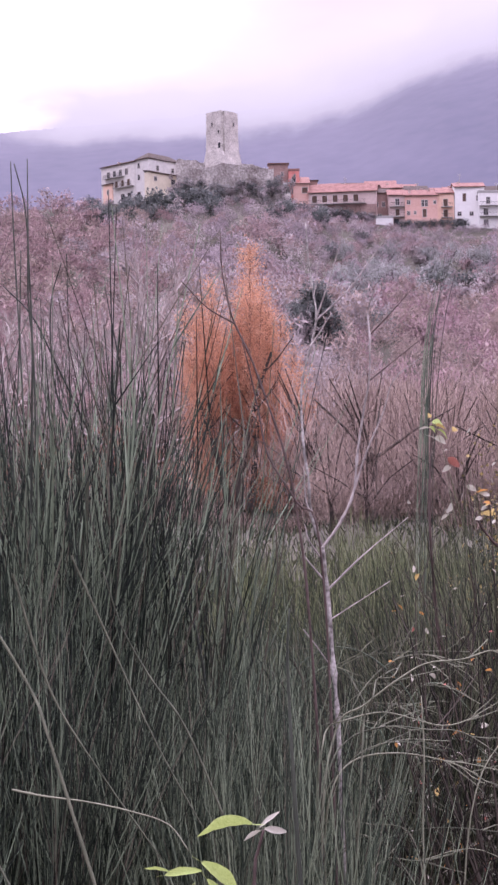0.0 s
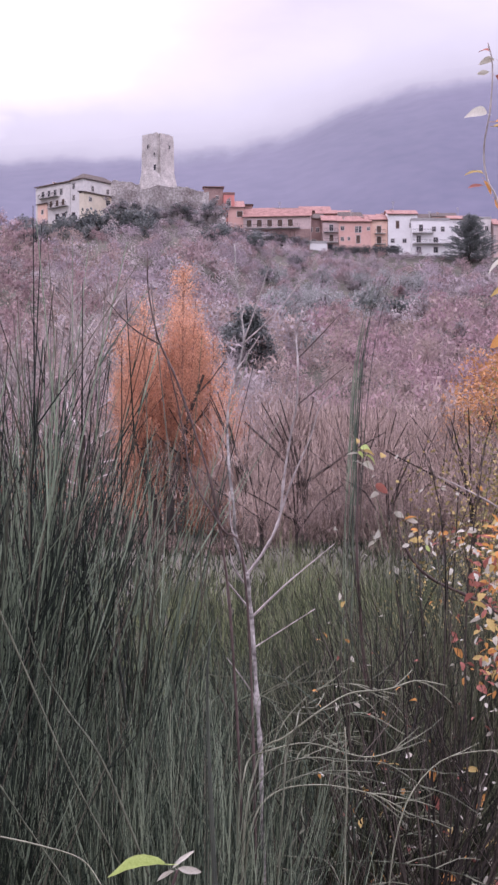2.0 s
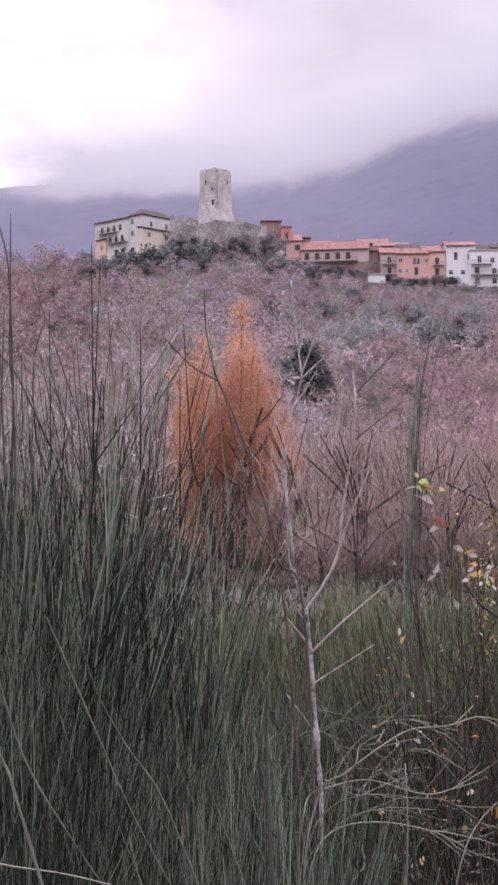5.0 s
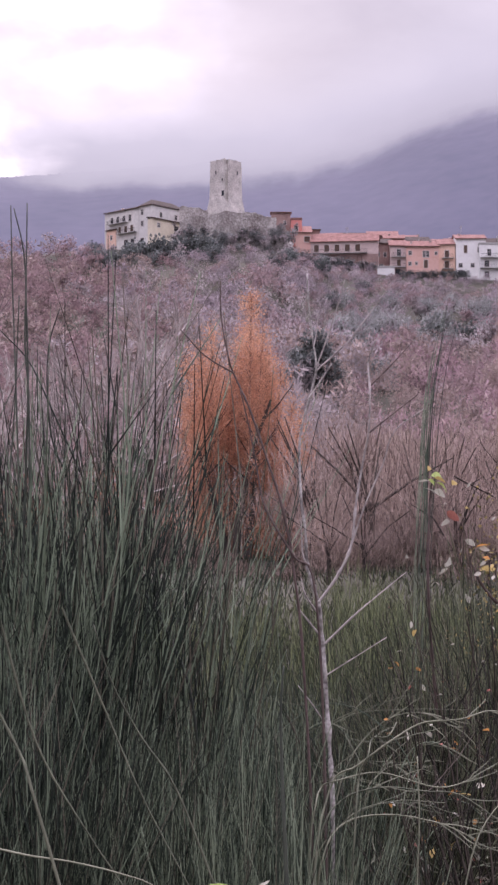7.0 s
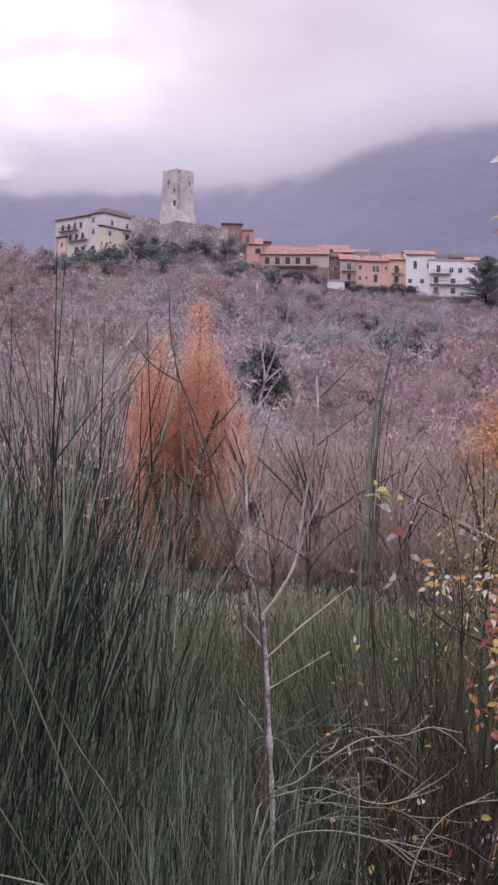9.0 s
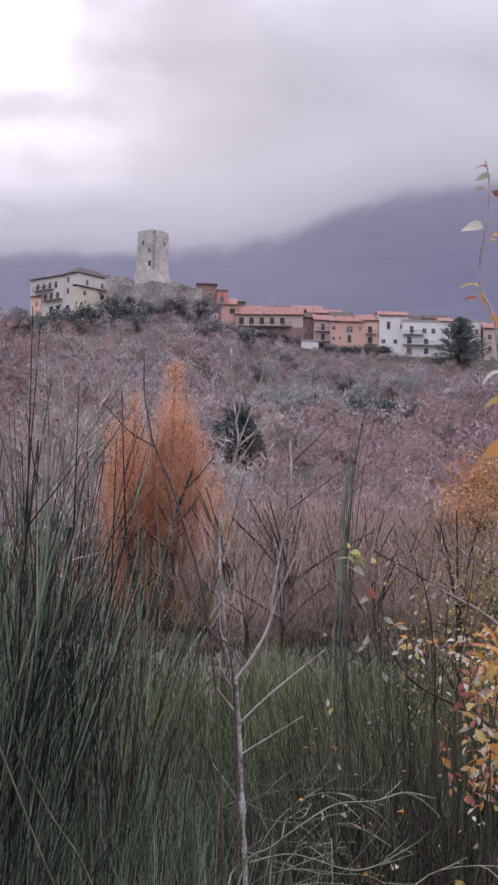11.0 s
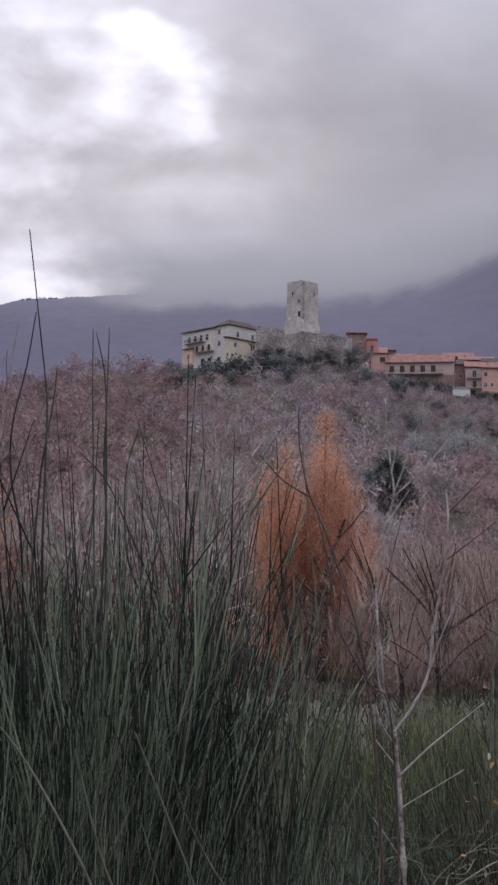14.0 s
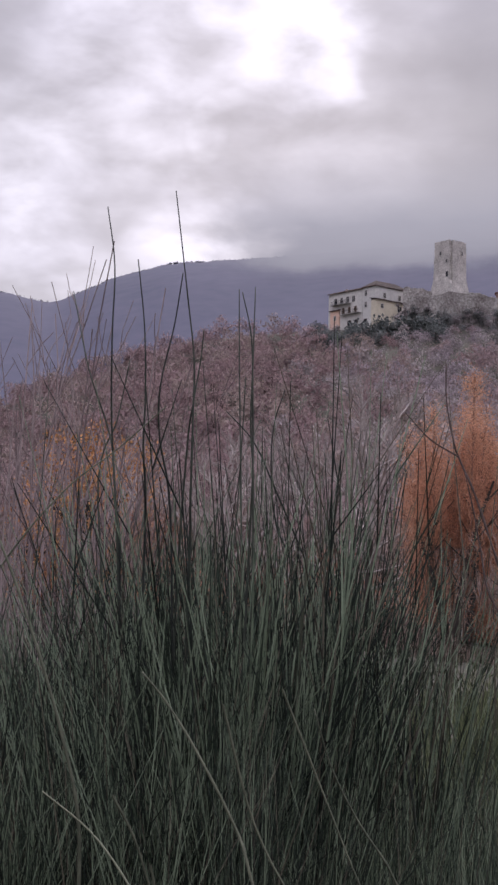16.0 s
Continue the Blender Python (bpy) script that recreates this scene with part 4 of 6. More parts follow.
def dome_tree(name, seed, radius, height, twigs, tip, length, label, twig, bark, core=0.0):
    root = thing(name, Matrix(), label, "tree")
    limbs, crown = dome_geo(random.Random(seed), radius, height, twigs, tip, length, core)
    part("trunk", limbs, bark, root)
    part("crown", crown, twig, root, smooth=True, normals=crown_normals(np.concatenate(crown.v), height))
    return root


def leafy_blob(name, seed, radius, height, count, size, label, category, leaf, bark, lumps=9, base=0.15, pointed=0.0, droop=0.0):
    """A tree or shrub whose crown is many small leaves in uneven clumps."""
    rng = random.Random(seed)
    root = thing(name, Matrix(), label, category)
    g = Geo()
    centres = []
    for i in range(lumps):
        z = height * (base + (1 - base) * (i + 0.5) / lumps)
        r = radius * (1 - pointed * (z / height)) * math.sqrt(max(0.15, 1 - ((z / height - 0.5) * 1.7) ** 2 * (1 - pointed)))
        for _ in range(3 if pointed < 0.9 else 6):
            a = rng.uniform(0, 6.283)
            centres.append((math.cos(a) * r * 0.55, math.sin(a) * r * 0.55, z + rng.uniform(-0.1, 0.1) * height, r * rng.uniform(0.4, 0.75)))
    for i in range(count):
        cx, cy, cz, cr = rng.choice(centres)
        d = np.array([rng.gauss(0, 1), rng.gauss(0, 1), rng.gauss(0, 1)])
        d /= np.linalg.norm(d)
        k = cr * rng.uniform(0.45, 1.08)
        p = np.array([cx, cy, cz]) + d * k
        s = size * rng.uniform(0.6, 1.4)
        q = d + np.array([rng.gauss(0, 0.5), rng.gauss(0, 0.5), rng.gauss(0, 0.5) - droop])
        u = np.cross(q, [rng.gauss(0, 1), rng.gauss(0, 1), rng.gauss(0, 1)])
        u /= np.linalg.norm(u) + 1e-9
        q /= np.linalg.norm(q)
        g.add([p, p + q * s * 0.5 + u * s * 0.35, p + q * s, p + q * s * 0.5 - u * s * 0.35], [(0, 1, 2, 3)])
    t = Geo()
    t.tube([(0, 0, -0.5), (0.05, 0, height * 0.4), (0, 0.05, height * 0.8)], radius * 0.08, radius * 0.02, 6)
    limbs = Geo()
    for i in range(6):
        a = rng.uniform(0, 6.283)
        limbs.tube([(0, 0, height * 0.25), (math.cos(a) * radius * 0.3, math.sin(a) * radius * 0.3, height * 0.5), (math.cos(a) * radius * 0.6, math.sin(a) * radius * 0.6, height * 0.7)], radius * 0.04, radius * 0.012, 4)
    part("trunk", t, bark, root)
    tagged(part("limbwork", limbs, bark, root), kind="stuff")
    part("crown", g, leaf, root, smooth=True, normals=crown_normals(np.concatenate(g.v), height))
    return root


def put(root, az, dist, scale=1.0, turn=0.0, sink=0.0, group=""):
    """Move a tree to its place, or place a copy of it."""
    x, y, z = spot(az, dist)
    m = pose(x, y, z - sink, 0, 0, turn)
    ob = root
    if root.get("placed"):
        ob = copy_thing(root, m)
    else:
        root.matrix_world = m
        root["placed"] = 1
    ob.scale = (scale, scale, scale * (0.9 + 0.2 * ((turn * 7.3) % 1)))
    if group:
        tagged(ob, group=group)
    return ob


# ---- the russet tree in the field
def russet_tree():
    rng = random.Random(11)
    x, y, z = spot(-0.39, 38)
    root = thing("russet_tree", pose(x, y, z), "slender russet-leaved tree with dark forked trunks", "tree")
    trunk, twigs, leaves = Geo(), Geo(), Geo()
    tips = []
    across = (-1.75, -1.6, -1.35, -1.05, -0.75, -0.4, -0.05, 0.3, 0.55, 0.8, 1.1, 1.4, 1.7, 2.1, 2.4)
    heights = (2.0, 4.6, 5.5, 6.2, 6.1, 5.7, 6.2, 7.0, 6.8, 6.0, 5.5, 4.8, 3.6, 2.3, 1.2)
    for i in range(46):
        ox = -1.7 + 4.15 * ((i * 0.618) % 1.0) if i > 2 else (0.3, 0.42, -0.85)[i]
        h = float(np.interp(ox, across, heights)) * (rng.uniform(0.86, 1.04) * (1.0 if i % 4 else 0.85) if i > 2 else 1.03)
        pts, _ = bend(rng, (ox * 0.5, rng.uniform(-0.8, 0.8), -0.3), (ox * 0.5 / h, rng.uniform(-0.1, 0.1), 1), h, 9, 0.016, 0.02)
        twigs.tube(pts, 0.02, 0.006, 4, False)
        for _b in range(int(h * 9)):
            k = rng.uniform(0.1, 0.99) ** 0.85
            idx = min(int(k * 9), 8)
            p = pts[idx] * (1 - (k * 9 - idx)) + pts[idx + 1] * (k * 9 - idx)
            a = rng.uniform(0, 6.283)
            ln = (0.16 + 0.46 * (1 - k)) * rng.uniform(0.5, 1.5)
            bp, d = bend(rng, p, (math.cos(a) * 0.6, math.sin(a) * 0.6, 0.9), ln, 3, 0.1, 0.1)
            twigs.tube(bp, 0.011, 0.004, 3)
            tips.append((bp, ln))
    for ox, lean, h in ((-0.12, 0.02, 4.6), (0.14, 0.1, 3.6), (-0.3, -0.12, 3.4)):
        pts, _ = bend(rng, (ox, -0.9, -0.3), (lean, 0.05, 1), h, 8, 0.05, 0.02)
        trunk.tube(pts, 0.12, 0.03, 7)
        for k in range(3, 8):
            fork, _ = bend(rng, pts[k], (rng.choice((-1, 1)) * rng.uniform(0.4, 0.9), rng.uniform(-0.4, 0.4), 0.8), rng.uniform(0.7, 1.4), 4, 0.1, 0.06)
            trunk.tube(fork, 0.03, 0.01, 5)
    for bp, ln in tips:
        if rng.random() < 0.16:
            continue
        for _ in range(int(120 * ln + 34)):
            k = rng.uniform(0.05, 1.0) * 2.999
            idx = int(k)
            p = bp[idx] * (1 - (k - idx)) + bp[idx + 1] * (k - idx) + np.array([rng.gauss(0, 0.15), rng.gauss(0, 0.15), rng.gauss(0, 0.16)])
            if p[2] < 2.5 and abs(p[0] + 0.2) < 0.6 and rng.random() < 0.85:
                continue
            q = np.array([rng.gauss(0, 0.6), rng.gauss(0, 0.6), -0.8])
            u = np.cross(q, [rng.gauss(0, 1), rng.gauss(0, 1), rng.gauss(0, 0.4)])
            u /= np.linalg.norm(u) + 1e-9
            q /= np.linalg.norm(q)
            s = rng.uniform(0.028, 0.056)
            leaves.add([p, p + q * s * 0.5 + u * s * 0.42, p + q * s, p + q * s * 0.5 - u * s * 0.42], [(0, 1, 2, 3)])
    part("trunk", trunk, M_BARK, root)
    part("twigwork", twigs, M_RUSSET_TWIG, root)
    part("crown", leaves, M_RUSSET, root, "dry russet and orange leaves")


russet_tree()

# ---- prototypes of bare trees and evergreens, copied over the fields and the hillside
def fan_tree(name, seed, label, limb_count=10, subs=11, ends=6, limb_mat=None, twig_mat=None):
    """A bare tree of several long limbs that fan out of a short dark trunk into a broad crown."""
    rng = random.Random(seed)
    root = thing(name, Matrix(), label, "tree")
    trunk, limbs, twigs = Geo(), Geo(), Geo()
    stem, _ = bend(rng, (0, 0, -0.3), (0.04, 0, 1), 2.6, 5, 0.06)
    trunk.tube(stem, 0.13, 0.09, 7)
    for i in range(limb_count):
        a, lean = i * 2.4 + rng.uniform(-0.4, 0.4), rng.uniform(0.15, 0.95)
        start = stem[rng.randint(2, 5)]
        ln = rng.uniform(5.0, 6.6) * (1 - 0.22 * lean)
        pts, _ = bend(rng, start, (math.cos(a) * lean, math.sin(a) * lean, 1), ln, 9, 0.07, 0.03)
        limbs.tube(pts, 0.055, 0.012, 5, False)
        for j in range(subs):
            k = rng.randint(2, 8)
            d = pts[k + 1] - pts[k]
            d /= np.linalg.norm(d)
            w = d + np.array([rng.gauss(0, 0.5), rng.gauss(0, 0.5), rng.gauss(0.1, 0.3)])
            sub, e = bend(rng, pts[k], w, rng.uniform(0.8, 2.0) * (1.15 - 0.08 * k), 5, 0.1, 0.05)
            limbs.tube(sub, 0.021, 0.007, 3, False)
            for _k in range(ends):
                q = rng.randint(1, 5)
                tw, _ = bend(rng, sub[q], e + np.array([rng.gauss(0, 0.5), rng.gauss(0, 0.5), rng.gauss(0.15, 0.35)]), rng.uniform(0.3, 0.8), 2, 0.12, 0.05)
                twigs.tube(tw, 0.0085, 0.0045, 3, False)
    part("trunk", trunk, M_BARK, root)
    part("limbwork", limbs, limb_mat or M_PALE_BARK, root)
    part("crown", twigs, twig_mat or M_TWIG_TAN, root)
    return root


def spreading_tree(name, seed, label, height=8.8, reach=3.5):
    """A bare tree with a leader and long side limbs that sweep out and up into pale forking tips."""
    rng = random.Random(seed)
    root = thing(name, Matrix(), label, "tree")
    trunk, limbs, twigs = Geo(), Geo(), Geo()
    stem, _ = bend(rng, (0, 0, -0.3), (0.03, 0, 1), height * 0.74, 12, 0.05, 0.02)
    trunk.tube(stem[:7], 0.15, 0.085, 7)
    limbs.tube(stem[6:], 0.085, 0.02, 5, False)
    for i in range(17):
        k = 3 + (i * 9) // 17
        a = i * 2.4 + rng.uniform(-0.4, 0.4)
        rise = 0.42 + 0.15 * (k - 3)
        ln = reach * rng.uniform(0.75, 1.2) * (1.1 - 0.05 * (k - 3))
        pts, _ = bend(rng, stem[k], (math.cos(a), math.sin(a), rise), ln, 7, 0.11, 0.035)
        limbs.tube(pts, 0.046, 0.022, 4, False)
        for j in range(7):
            k2 = rng.randint(3, 6)
            d = pts[k2 + 1] - pts[k2]
            d /= np.linalg.norm(d)
            sub, e = bend(rng, pts[k2], d + np.array([rng.gauss(0, 0.5), rng.gauss(0, 0.5), rng.gauss(0.2, 0.3)]), rng.uniform(0.5, 1.3), 4, 0.13, 0.06)
            limbs.tube(sub, 0.03, 0.015, 3, False)
            for _k in range(5):
                tw, _ = bend(rng, sub[rng.randint(2, 4)], e + np.array([rng.gauss(0, 0.5), rng.gauss(0, 0.5), rng.gauss(0.15, 0.35)]), rng.uniform(0.25, 0.7), 2, 0.14, 0.05)
                twigs.tube(tw, 0.013, 0.007, 3, False)
    part("trunk", trunk, M_BARK, root)
    part("limbwork", limbs, M_PALE_BARK, root)
    part("crown", twigs, M_PALE_BARK, root)
    return root


silver = [spreading_tree("bare_tree", 21 + i, "tall bare tree with wide pale silvery branches") for i in range(2)]
for az, d, k, scale, turn in ((-4.1, 41, 0, 1.0, 0), (-1.9, 58, 1, 1.18, 40), (-6.9, 45, 1, 0.86, 130), (-9.4, 56, 0, 0.98, 70), (-7.9, 62, 0, 1.1, 200), (-12.6, 66, 1, 1.0, 300)):
    put(silver[k], az, d, scale, turn, group="bare trees of the field")
slope_trees = [fan_tree("bare_slope_tree", 25 + i, "bare grey-brown tree with an open branching crown", 8, 8, 3, M_TWIG_GREY if i else M_TWIG_TAN, M_TWIG_TAN) for i in range(2)]
srng = random.Random(3)
for i in range(30):
    az = srng.uniform(-20, 14)
    put(slope_trees[i % 2], az, srng.uniform(72, 190) if az < 1 else srng.uniform(95, 210), srng.uniform(0.7, 1.1), srng.uniform(0, 360), 0.2, "bare trees of the slope")
pinks = [bare_tree("bare_thicket_tree", 31 + i, 4.6, "bushy bare thicket tree with pinkish-brown twigs", "tree", M_TWIG_PINK, M_TWIG_DARK, level=4, fork=(4, 5), angle=0.62, lift=0.1, tip=0.0065, trunk_len=0.22, radius=0.02, ratio=0.72, fine=False)[0] for i in range(2)]
domes = [dome_tree("bare_thicket_tree", 35 + i, 2.3, 4.4, 1700, 0.0095, 0.46, "rounded bare thicket bush with fine pinkish-brown twigs", M_TWIG_PINK, M_BARK, 0.04) for i in range(3)]
rng = random.Random(5)
for i in range(124):
    az = rng.uniform(1.8, 15.5) if i % 5 > 1 else rng.uniform(-21, -1)
    d = rng.uniform(24, 88) if az > 0 else rng.uniform(54, 88)
    put((pinks + domes)[i % 5], az, d, rng.uniform(0.6, 1.2) * (0.42 + d / 100), rng.uniform(0, 360), 0.1, "thicket trees")
reds = [dome_tree("bare_scrub_tree", 51 + i, 2.9, 6.4, 420, 0.11, 0.55, "bare scrub tree with reddish-brown twigs", M_TWIG_RED, M_BARK, 0.3) for i in range(3)]
greys = [dome_tree("bare_hillside_tree", 61 + i, 3.3, 5.8, 430, 0.115, 0.55, "bare hillside tree with grey twigs", M_TWIG_GREY, M_BARK, 0.3) for i in range(3)]
for i in range(90):
    az, d = rng.uniform(-22, -5.5), math.sqrt(rng.uniform(80 ** 2, 400 ** 2))
    put(reds[i % 3], az, d, rng.uniform(0.8, 1.15), rng.uniform(0, 360), 0.2, "scrub trees on the hillside")
for i in range(45):
    az, d = rng.uniform(6, 16), rng.uniform(100, 330)
    put(reds[i % 3], az, d, rng.uniform(0.65, 1.0), rng.uniform(0, 360), 0.2, "scrub trees on the hillside")
for i in range(110):
    az, d = rng.uniform(-7, 15), math.sqrt(rng.uniform(95 ** 2, 404 ** 2))
    put(greys[i % 3], az, d, rng.uniform(0.65, 1.05) * (1.0 if d < 330 else 0.75), rng.uniform(0, 360), 0.2, "bare trees on the hillside")
olives = [leafy_blob("olive_tree", 71 + i, 2.3, 3.6, 700, 0.33, "rounded grey-green olive tree on the terraces", "tree", M_OLIVE, M_BARK) for i in range(2)]
for i in range(46):
    az, d = rng.uniform(2.5, 9.8), rng.uniform(250, 345)
    put(olives[i % 2], az, d, rng.uniform(0.85, 1.3), rng.uniform(0, 360), 0.2, "olive trees")
ivy = [leafy_blob("evergreen_shrub", 81 + i, 2.8, 4.2, 480, 0.5, "dark ivy-green shrub below the houses", "shrub", M_EVERGREEN, M_BARK) for i in range(2)]
for i in range(58):
    az = rng.uniform(-6.1, -1.2) if i < 44 else rng.uniform(0.6, 3.9)
    d = rng.uniform(380, 407) if i < 44 else rng.uniform(375, 402)
    put(ivy[i % 2], az, d, rng.uniform(0.55, 1.0) * (1.0 if d < 392 else 0.55), rng.uniform(0, 360), 0.3, "evergreen shrubs below the village")
for az, d, s in ((-6.2, 404, 0.9), (-5.9, 400, 0.7), (7.3, 285, 1.35), (8.5, 290, 1.1), (5.3, 200, 0.9), (5.0, 207, 0.95), (5.9, 205, 0.75), (3.3, 340, 0.9), (4.6, 365, 0.8)):
    put(ivy[0], az, d, s, az * 57, 0.3, "evergreen shrubs below the village")
cypress = leafy_blob("dark_conifer", 91, 2.0, 6.6, 5200, 0.22, "dark dense conifer standing in the thicket", "tree", M_EVERGREEN, M_BARK, lumps=12, pointed=0.35)
put(cypress, 2.6, 180, 1.68, 20)
put(cypress, 2.0, 184, 1.25, 140)
put(cypress, 3.2, 182, 1.2, 250)
def fir_tree(seed, height, reach):
    """A broad conifer: a straight trunk and tiers of boughs that carry drooping needle sprays."""
    rng = random.Random(seed)
    root = thing("fir_tree", Matrix(), "broad dark fir before the white houses", "tree")
    trunk, boughs, sprays = Geo(), Geo(), Geo()
    trunk.tube([(0, 0, -1.0), (0.2, 0, height * 0.5), (0.5, 0, height)], 0.32, 0.05, 7)
    for i in range(120):
        t = 0.04 + 0.94 * (i / 120)
        a = i * 2.4 + rng.uniform(-0.3, 0.3)
        ln = reach * (1 - t) ** 0.8 * rng.uniform(0.65, 1.12) + 0.4
        p = np.array([0.5 * t, 0, t * height])
        line, _ = bend(rng, p, (math.cos(a), math.sin(a), 0.12 + 0.4 * t), ln, 5, 0.07, 0.04)
        boughs.tube(line, 0.06, 0.015, 4, False)
        for _ in range(int(30 + 34 * ln)):
            k = rng.uniform(0.5, 4.99)
            q = line[int(k)] * (1 - k % 1) + line[int(k) + 1] * (k % 1) + np.array([rng.gauss(0, 0.3), rng.gauss(0, 0.3), rng.gauss(-0.05, 0.18)])
            w = np.array([math.cos(a) + rng.gauss(0, 0.6), math.sin(a) + rng.gauss(0, 0.6), rng.gauss(0.1, 0.4)])
            w /= np.linalg.norm(w)
            u = np.cross(w, [rng.gauss(0, 1), rng.gauss(0, 1), rng.gauss(0, 1)])
            u /= np.linalg.norm(u) + 1e-9
            z = rng.uniform(0.25, 0.55)
            sprays.add([q, q + w * z * 0.5 + u * z * 0.22, q + w * z, q + w * z * 0.5 - u * z * 0.22], [(0, 1, 2, 3)])
    part("trunk", trunk, M_BARK, root)
    tagged(part("bough_growth", boughs, M_BARK, root), kind="stuff")
    part("crown", sprays, M_EVERGREEN, root)
    return root


put(fir_tree(92, 15.0, 10.4), 11.4, 402)
ochre = [leafy_blob("ochre_bush", 95 + i, 1.6, 3.6, 6000, 0.07, "ochre-leaved bush losing its leaves", "shrub", M_OCHRE, M_BARK, lumps=8) for i in range(2)]
for az, d, s in ((12.0, 52, 1.1), (13.4, 50, 1.45), (12.9, 60, 1.75), (-13.6, 66, 1.0), (-15.2, 70, 2.3), (-17.4, 64, 1.2), (-14.0, 76, 2.0)):
    put(ochre[int(d / 2) % 2], az, d, s, az * 31, 0.1, "ochre bushes")
rust = leafy_blob("rust_bush", 97, 1.5, 2.4, 2600, 0.075, "low rust-red bush in the field", "shrub", M_RUST, M_BARK, lumps=6)
for az, d, s in ((-5.9, 48, 0.9), (-12.7, 62, 1.6), (-11.0, 46, 0.9), (-8.5, 58, 0.9), (-16.8, 42, 0.8), (1.6, 36, 0.7), (-3.3, 45, 0.7)):
    put(rust, az, d, s, az * 43, 0.1, "rust-red bushes")

lime = leafy_blob("yellow_green_bush", 98, 0.75, 1.75, 16000, 0.017, "bush with small yellow-green leaves behind the broom", "shrub", M_LIME, M_BARK, lumps=7)
for az, d, s in ((13.9, 7.0, 1.0), (16.2, 7.6, 1.05)):
    put(lime, az, d, s, az * 23, 0.05, "yellow-green bushes")

# low brambles along the foot of the thicket
bramble = [dome_tree("bramble_bush", 85 + i, 1.3, 0.95, 1000, 0.008, 0.26, "low tangled brown bramble in the field", M_UNDER, M_BARK, 0.04) for i in range(2)]
for i in range(80):
    az, d = rng.uniform(-22, 15), rng.uniform(27, 46)
    put(bramble[i % 2], az, d, rng.uniform(0.5, 1.1) * (0.75 if -2 < az < 2 and d < 40 else 1.0), rng.uniform(0, 360), 0.1, "brambles of the field")

# the wood that covers the rest of the hillside
def wood_crown(seed, blades, width, length, core):
    r = random.Random(seed)
    lumps = [(r.uniform(-0.55, 0.55), r.uniform(-0.55, 0.55), r.uniform(-0.5, 0.5), r.uniform(0.38, 0.6)) for _ in range(8)]
    v, f = crown_core(r, lumps, 3.7, 6.2, core) if core else ([], [])
    b = blade_crown(r, 3.7, 6.2, blades, width, length, lumps)
    n0 = len(v)
    f = list(f) + [(n0 + 3 * i, n0 + 3 * i + 1, n0 + 3 * i + 2) for i in range(len(b) // 3)]
    return np.array(list(v) + b.tolist()), f


far_crowns = [wood_crown(200 + s, 280, 0.155, 0.55, 0) for s in range(6)]
crest_crowns = [wood_crown(220 + s, 100, 0.3, 1.2, 0) for s in range(4)]
mid_crowns = [wood_crown(210 + s, 640, 0.06, 0.55, 0) for s in range(6)]
soft_normals = {}
woods = {k: Geo() for k in ("red", "brown", "grey", "lavender", "tan", "purple")}
for i in range(1660):
    az = -24 + 41 * ((i * 0.618034 + rng.uniform(-0.012, 0.012)) % 1.0) if i < 1460 else rng.uniform(1.5, 10)
    d = math.sqrt(90 ** 2 + (409 ** 2 - 90 ** 2) * (i + rng.random()) / 1460) if i < 1460 else rng.uniform(345, 404)
    x, y, z = spot(az, d)
    a, s = rng.uniform(0, 6.283), rng.uniform(0.7, 1.25) * (1.0 if d < 345 or az < -6.3 else (0.7 if d < 385 else 0.45))
    rot = np.array([[math.cos(a), -math.sin(a), 0], [math.sin(a), math.cos(a), 0], [0, 0, rng.uniform(0.95, 1.45)]])
    edge = az + rng.gauss(0, 1.3)
    if 2.5 < az < 9.8 and 248 < d < 388:
        s = min(s * 0.7, 0.7)
    v, f = (far_crowns if d > 190 else mid_crowns)[i % 6]
    if edge < -7.0:
        kinds = ("red", "red", "red", "brown", "tan")
    elif edge > 6.0 and d < 300:
        kinds = ("purple", "purple", "purple", "brown", "tan")
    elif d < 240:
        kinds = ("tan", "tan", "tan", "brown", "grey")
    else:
        # beyond this distance the hazed lavender and grey tones take over
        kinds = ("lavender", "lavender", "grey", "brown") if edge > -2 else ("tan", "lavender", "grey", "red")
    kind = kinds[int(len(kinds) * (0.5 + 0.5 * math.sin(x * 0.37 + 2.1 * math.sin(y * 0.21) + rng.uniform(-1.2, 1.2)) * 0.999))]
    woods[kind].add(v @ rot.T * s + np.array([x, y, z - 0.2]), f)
    soft_normals.setdefault(kind, []).append(crown_normals(v, 6.2) @ rot.T)
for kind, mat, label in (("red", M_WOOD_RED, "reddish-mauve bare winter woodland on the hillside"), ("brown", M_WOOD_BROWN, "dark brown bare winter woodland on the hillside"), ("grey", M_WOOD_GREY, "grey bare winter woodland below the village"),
                         ("lavender", M_WOOD_LAVENDER, "bare winter woodland below the village, its lavender painted in as haze"), ("tan", M_WOOD_TAN, "tan bare winter woodland at the field's edge"), ("purple", M_WOOD_PURPLE, "purplish bare scrub on the slope")):
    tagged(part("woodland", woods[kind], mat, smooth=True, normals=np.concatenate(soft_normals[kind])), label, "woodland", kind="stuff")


# small trees along the western skyline of the mountain
crest = Geo()
crng = random.Random(23)
for i in range(420):
    az = crng.uniform(-21, -6.5)
    dist = 2405 + crng.uniform(0, 25)
    top = math.tan(radians(float(np.interp(az, RIDGE_AZ, RIDGE_EL)))) * 2400 + 1.65
    v, f = crest_crowns[i % 4]
    k = crng.uniform(0.35, 1.0)
    crest.add(v * np.array([k, k, k * 1.1]) + np.array([dist * math.sin(radians(az)), dist * math.cos(radians(az)), top * dist / 2400 - 3.6]), f)
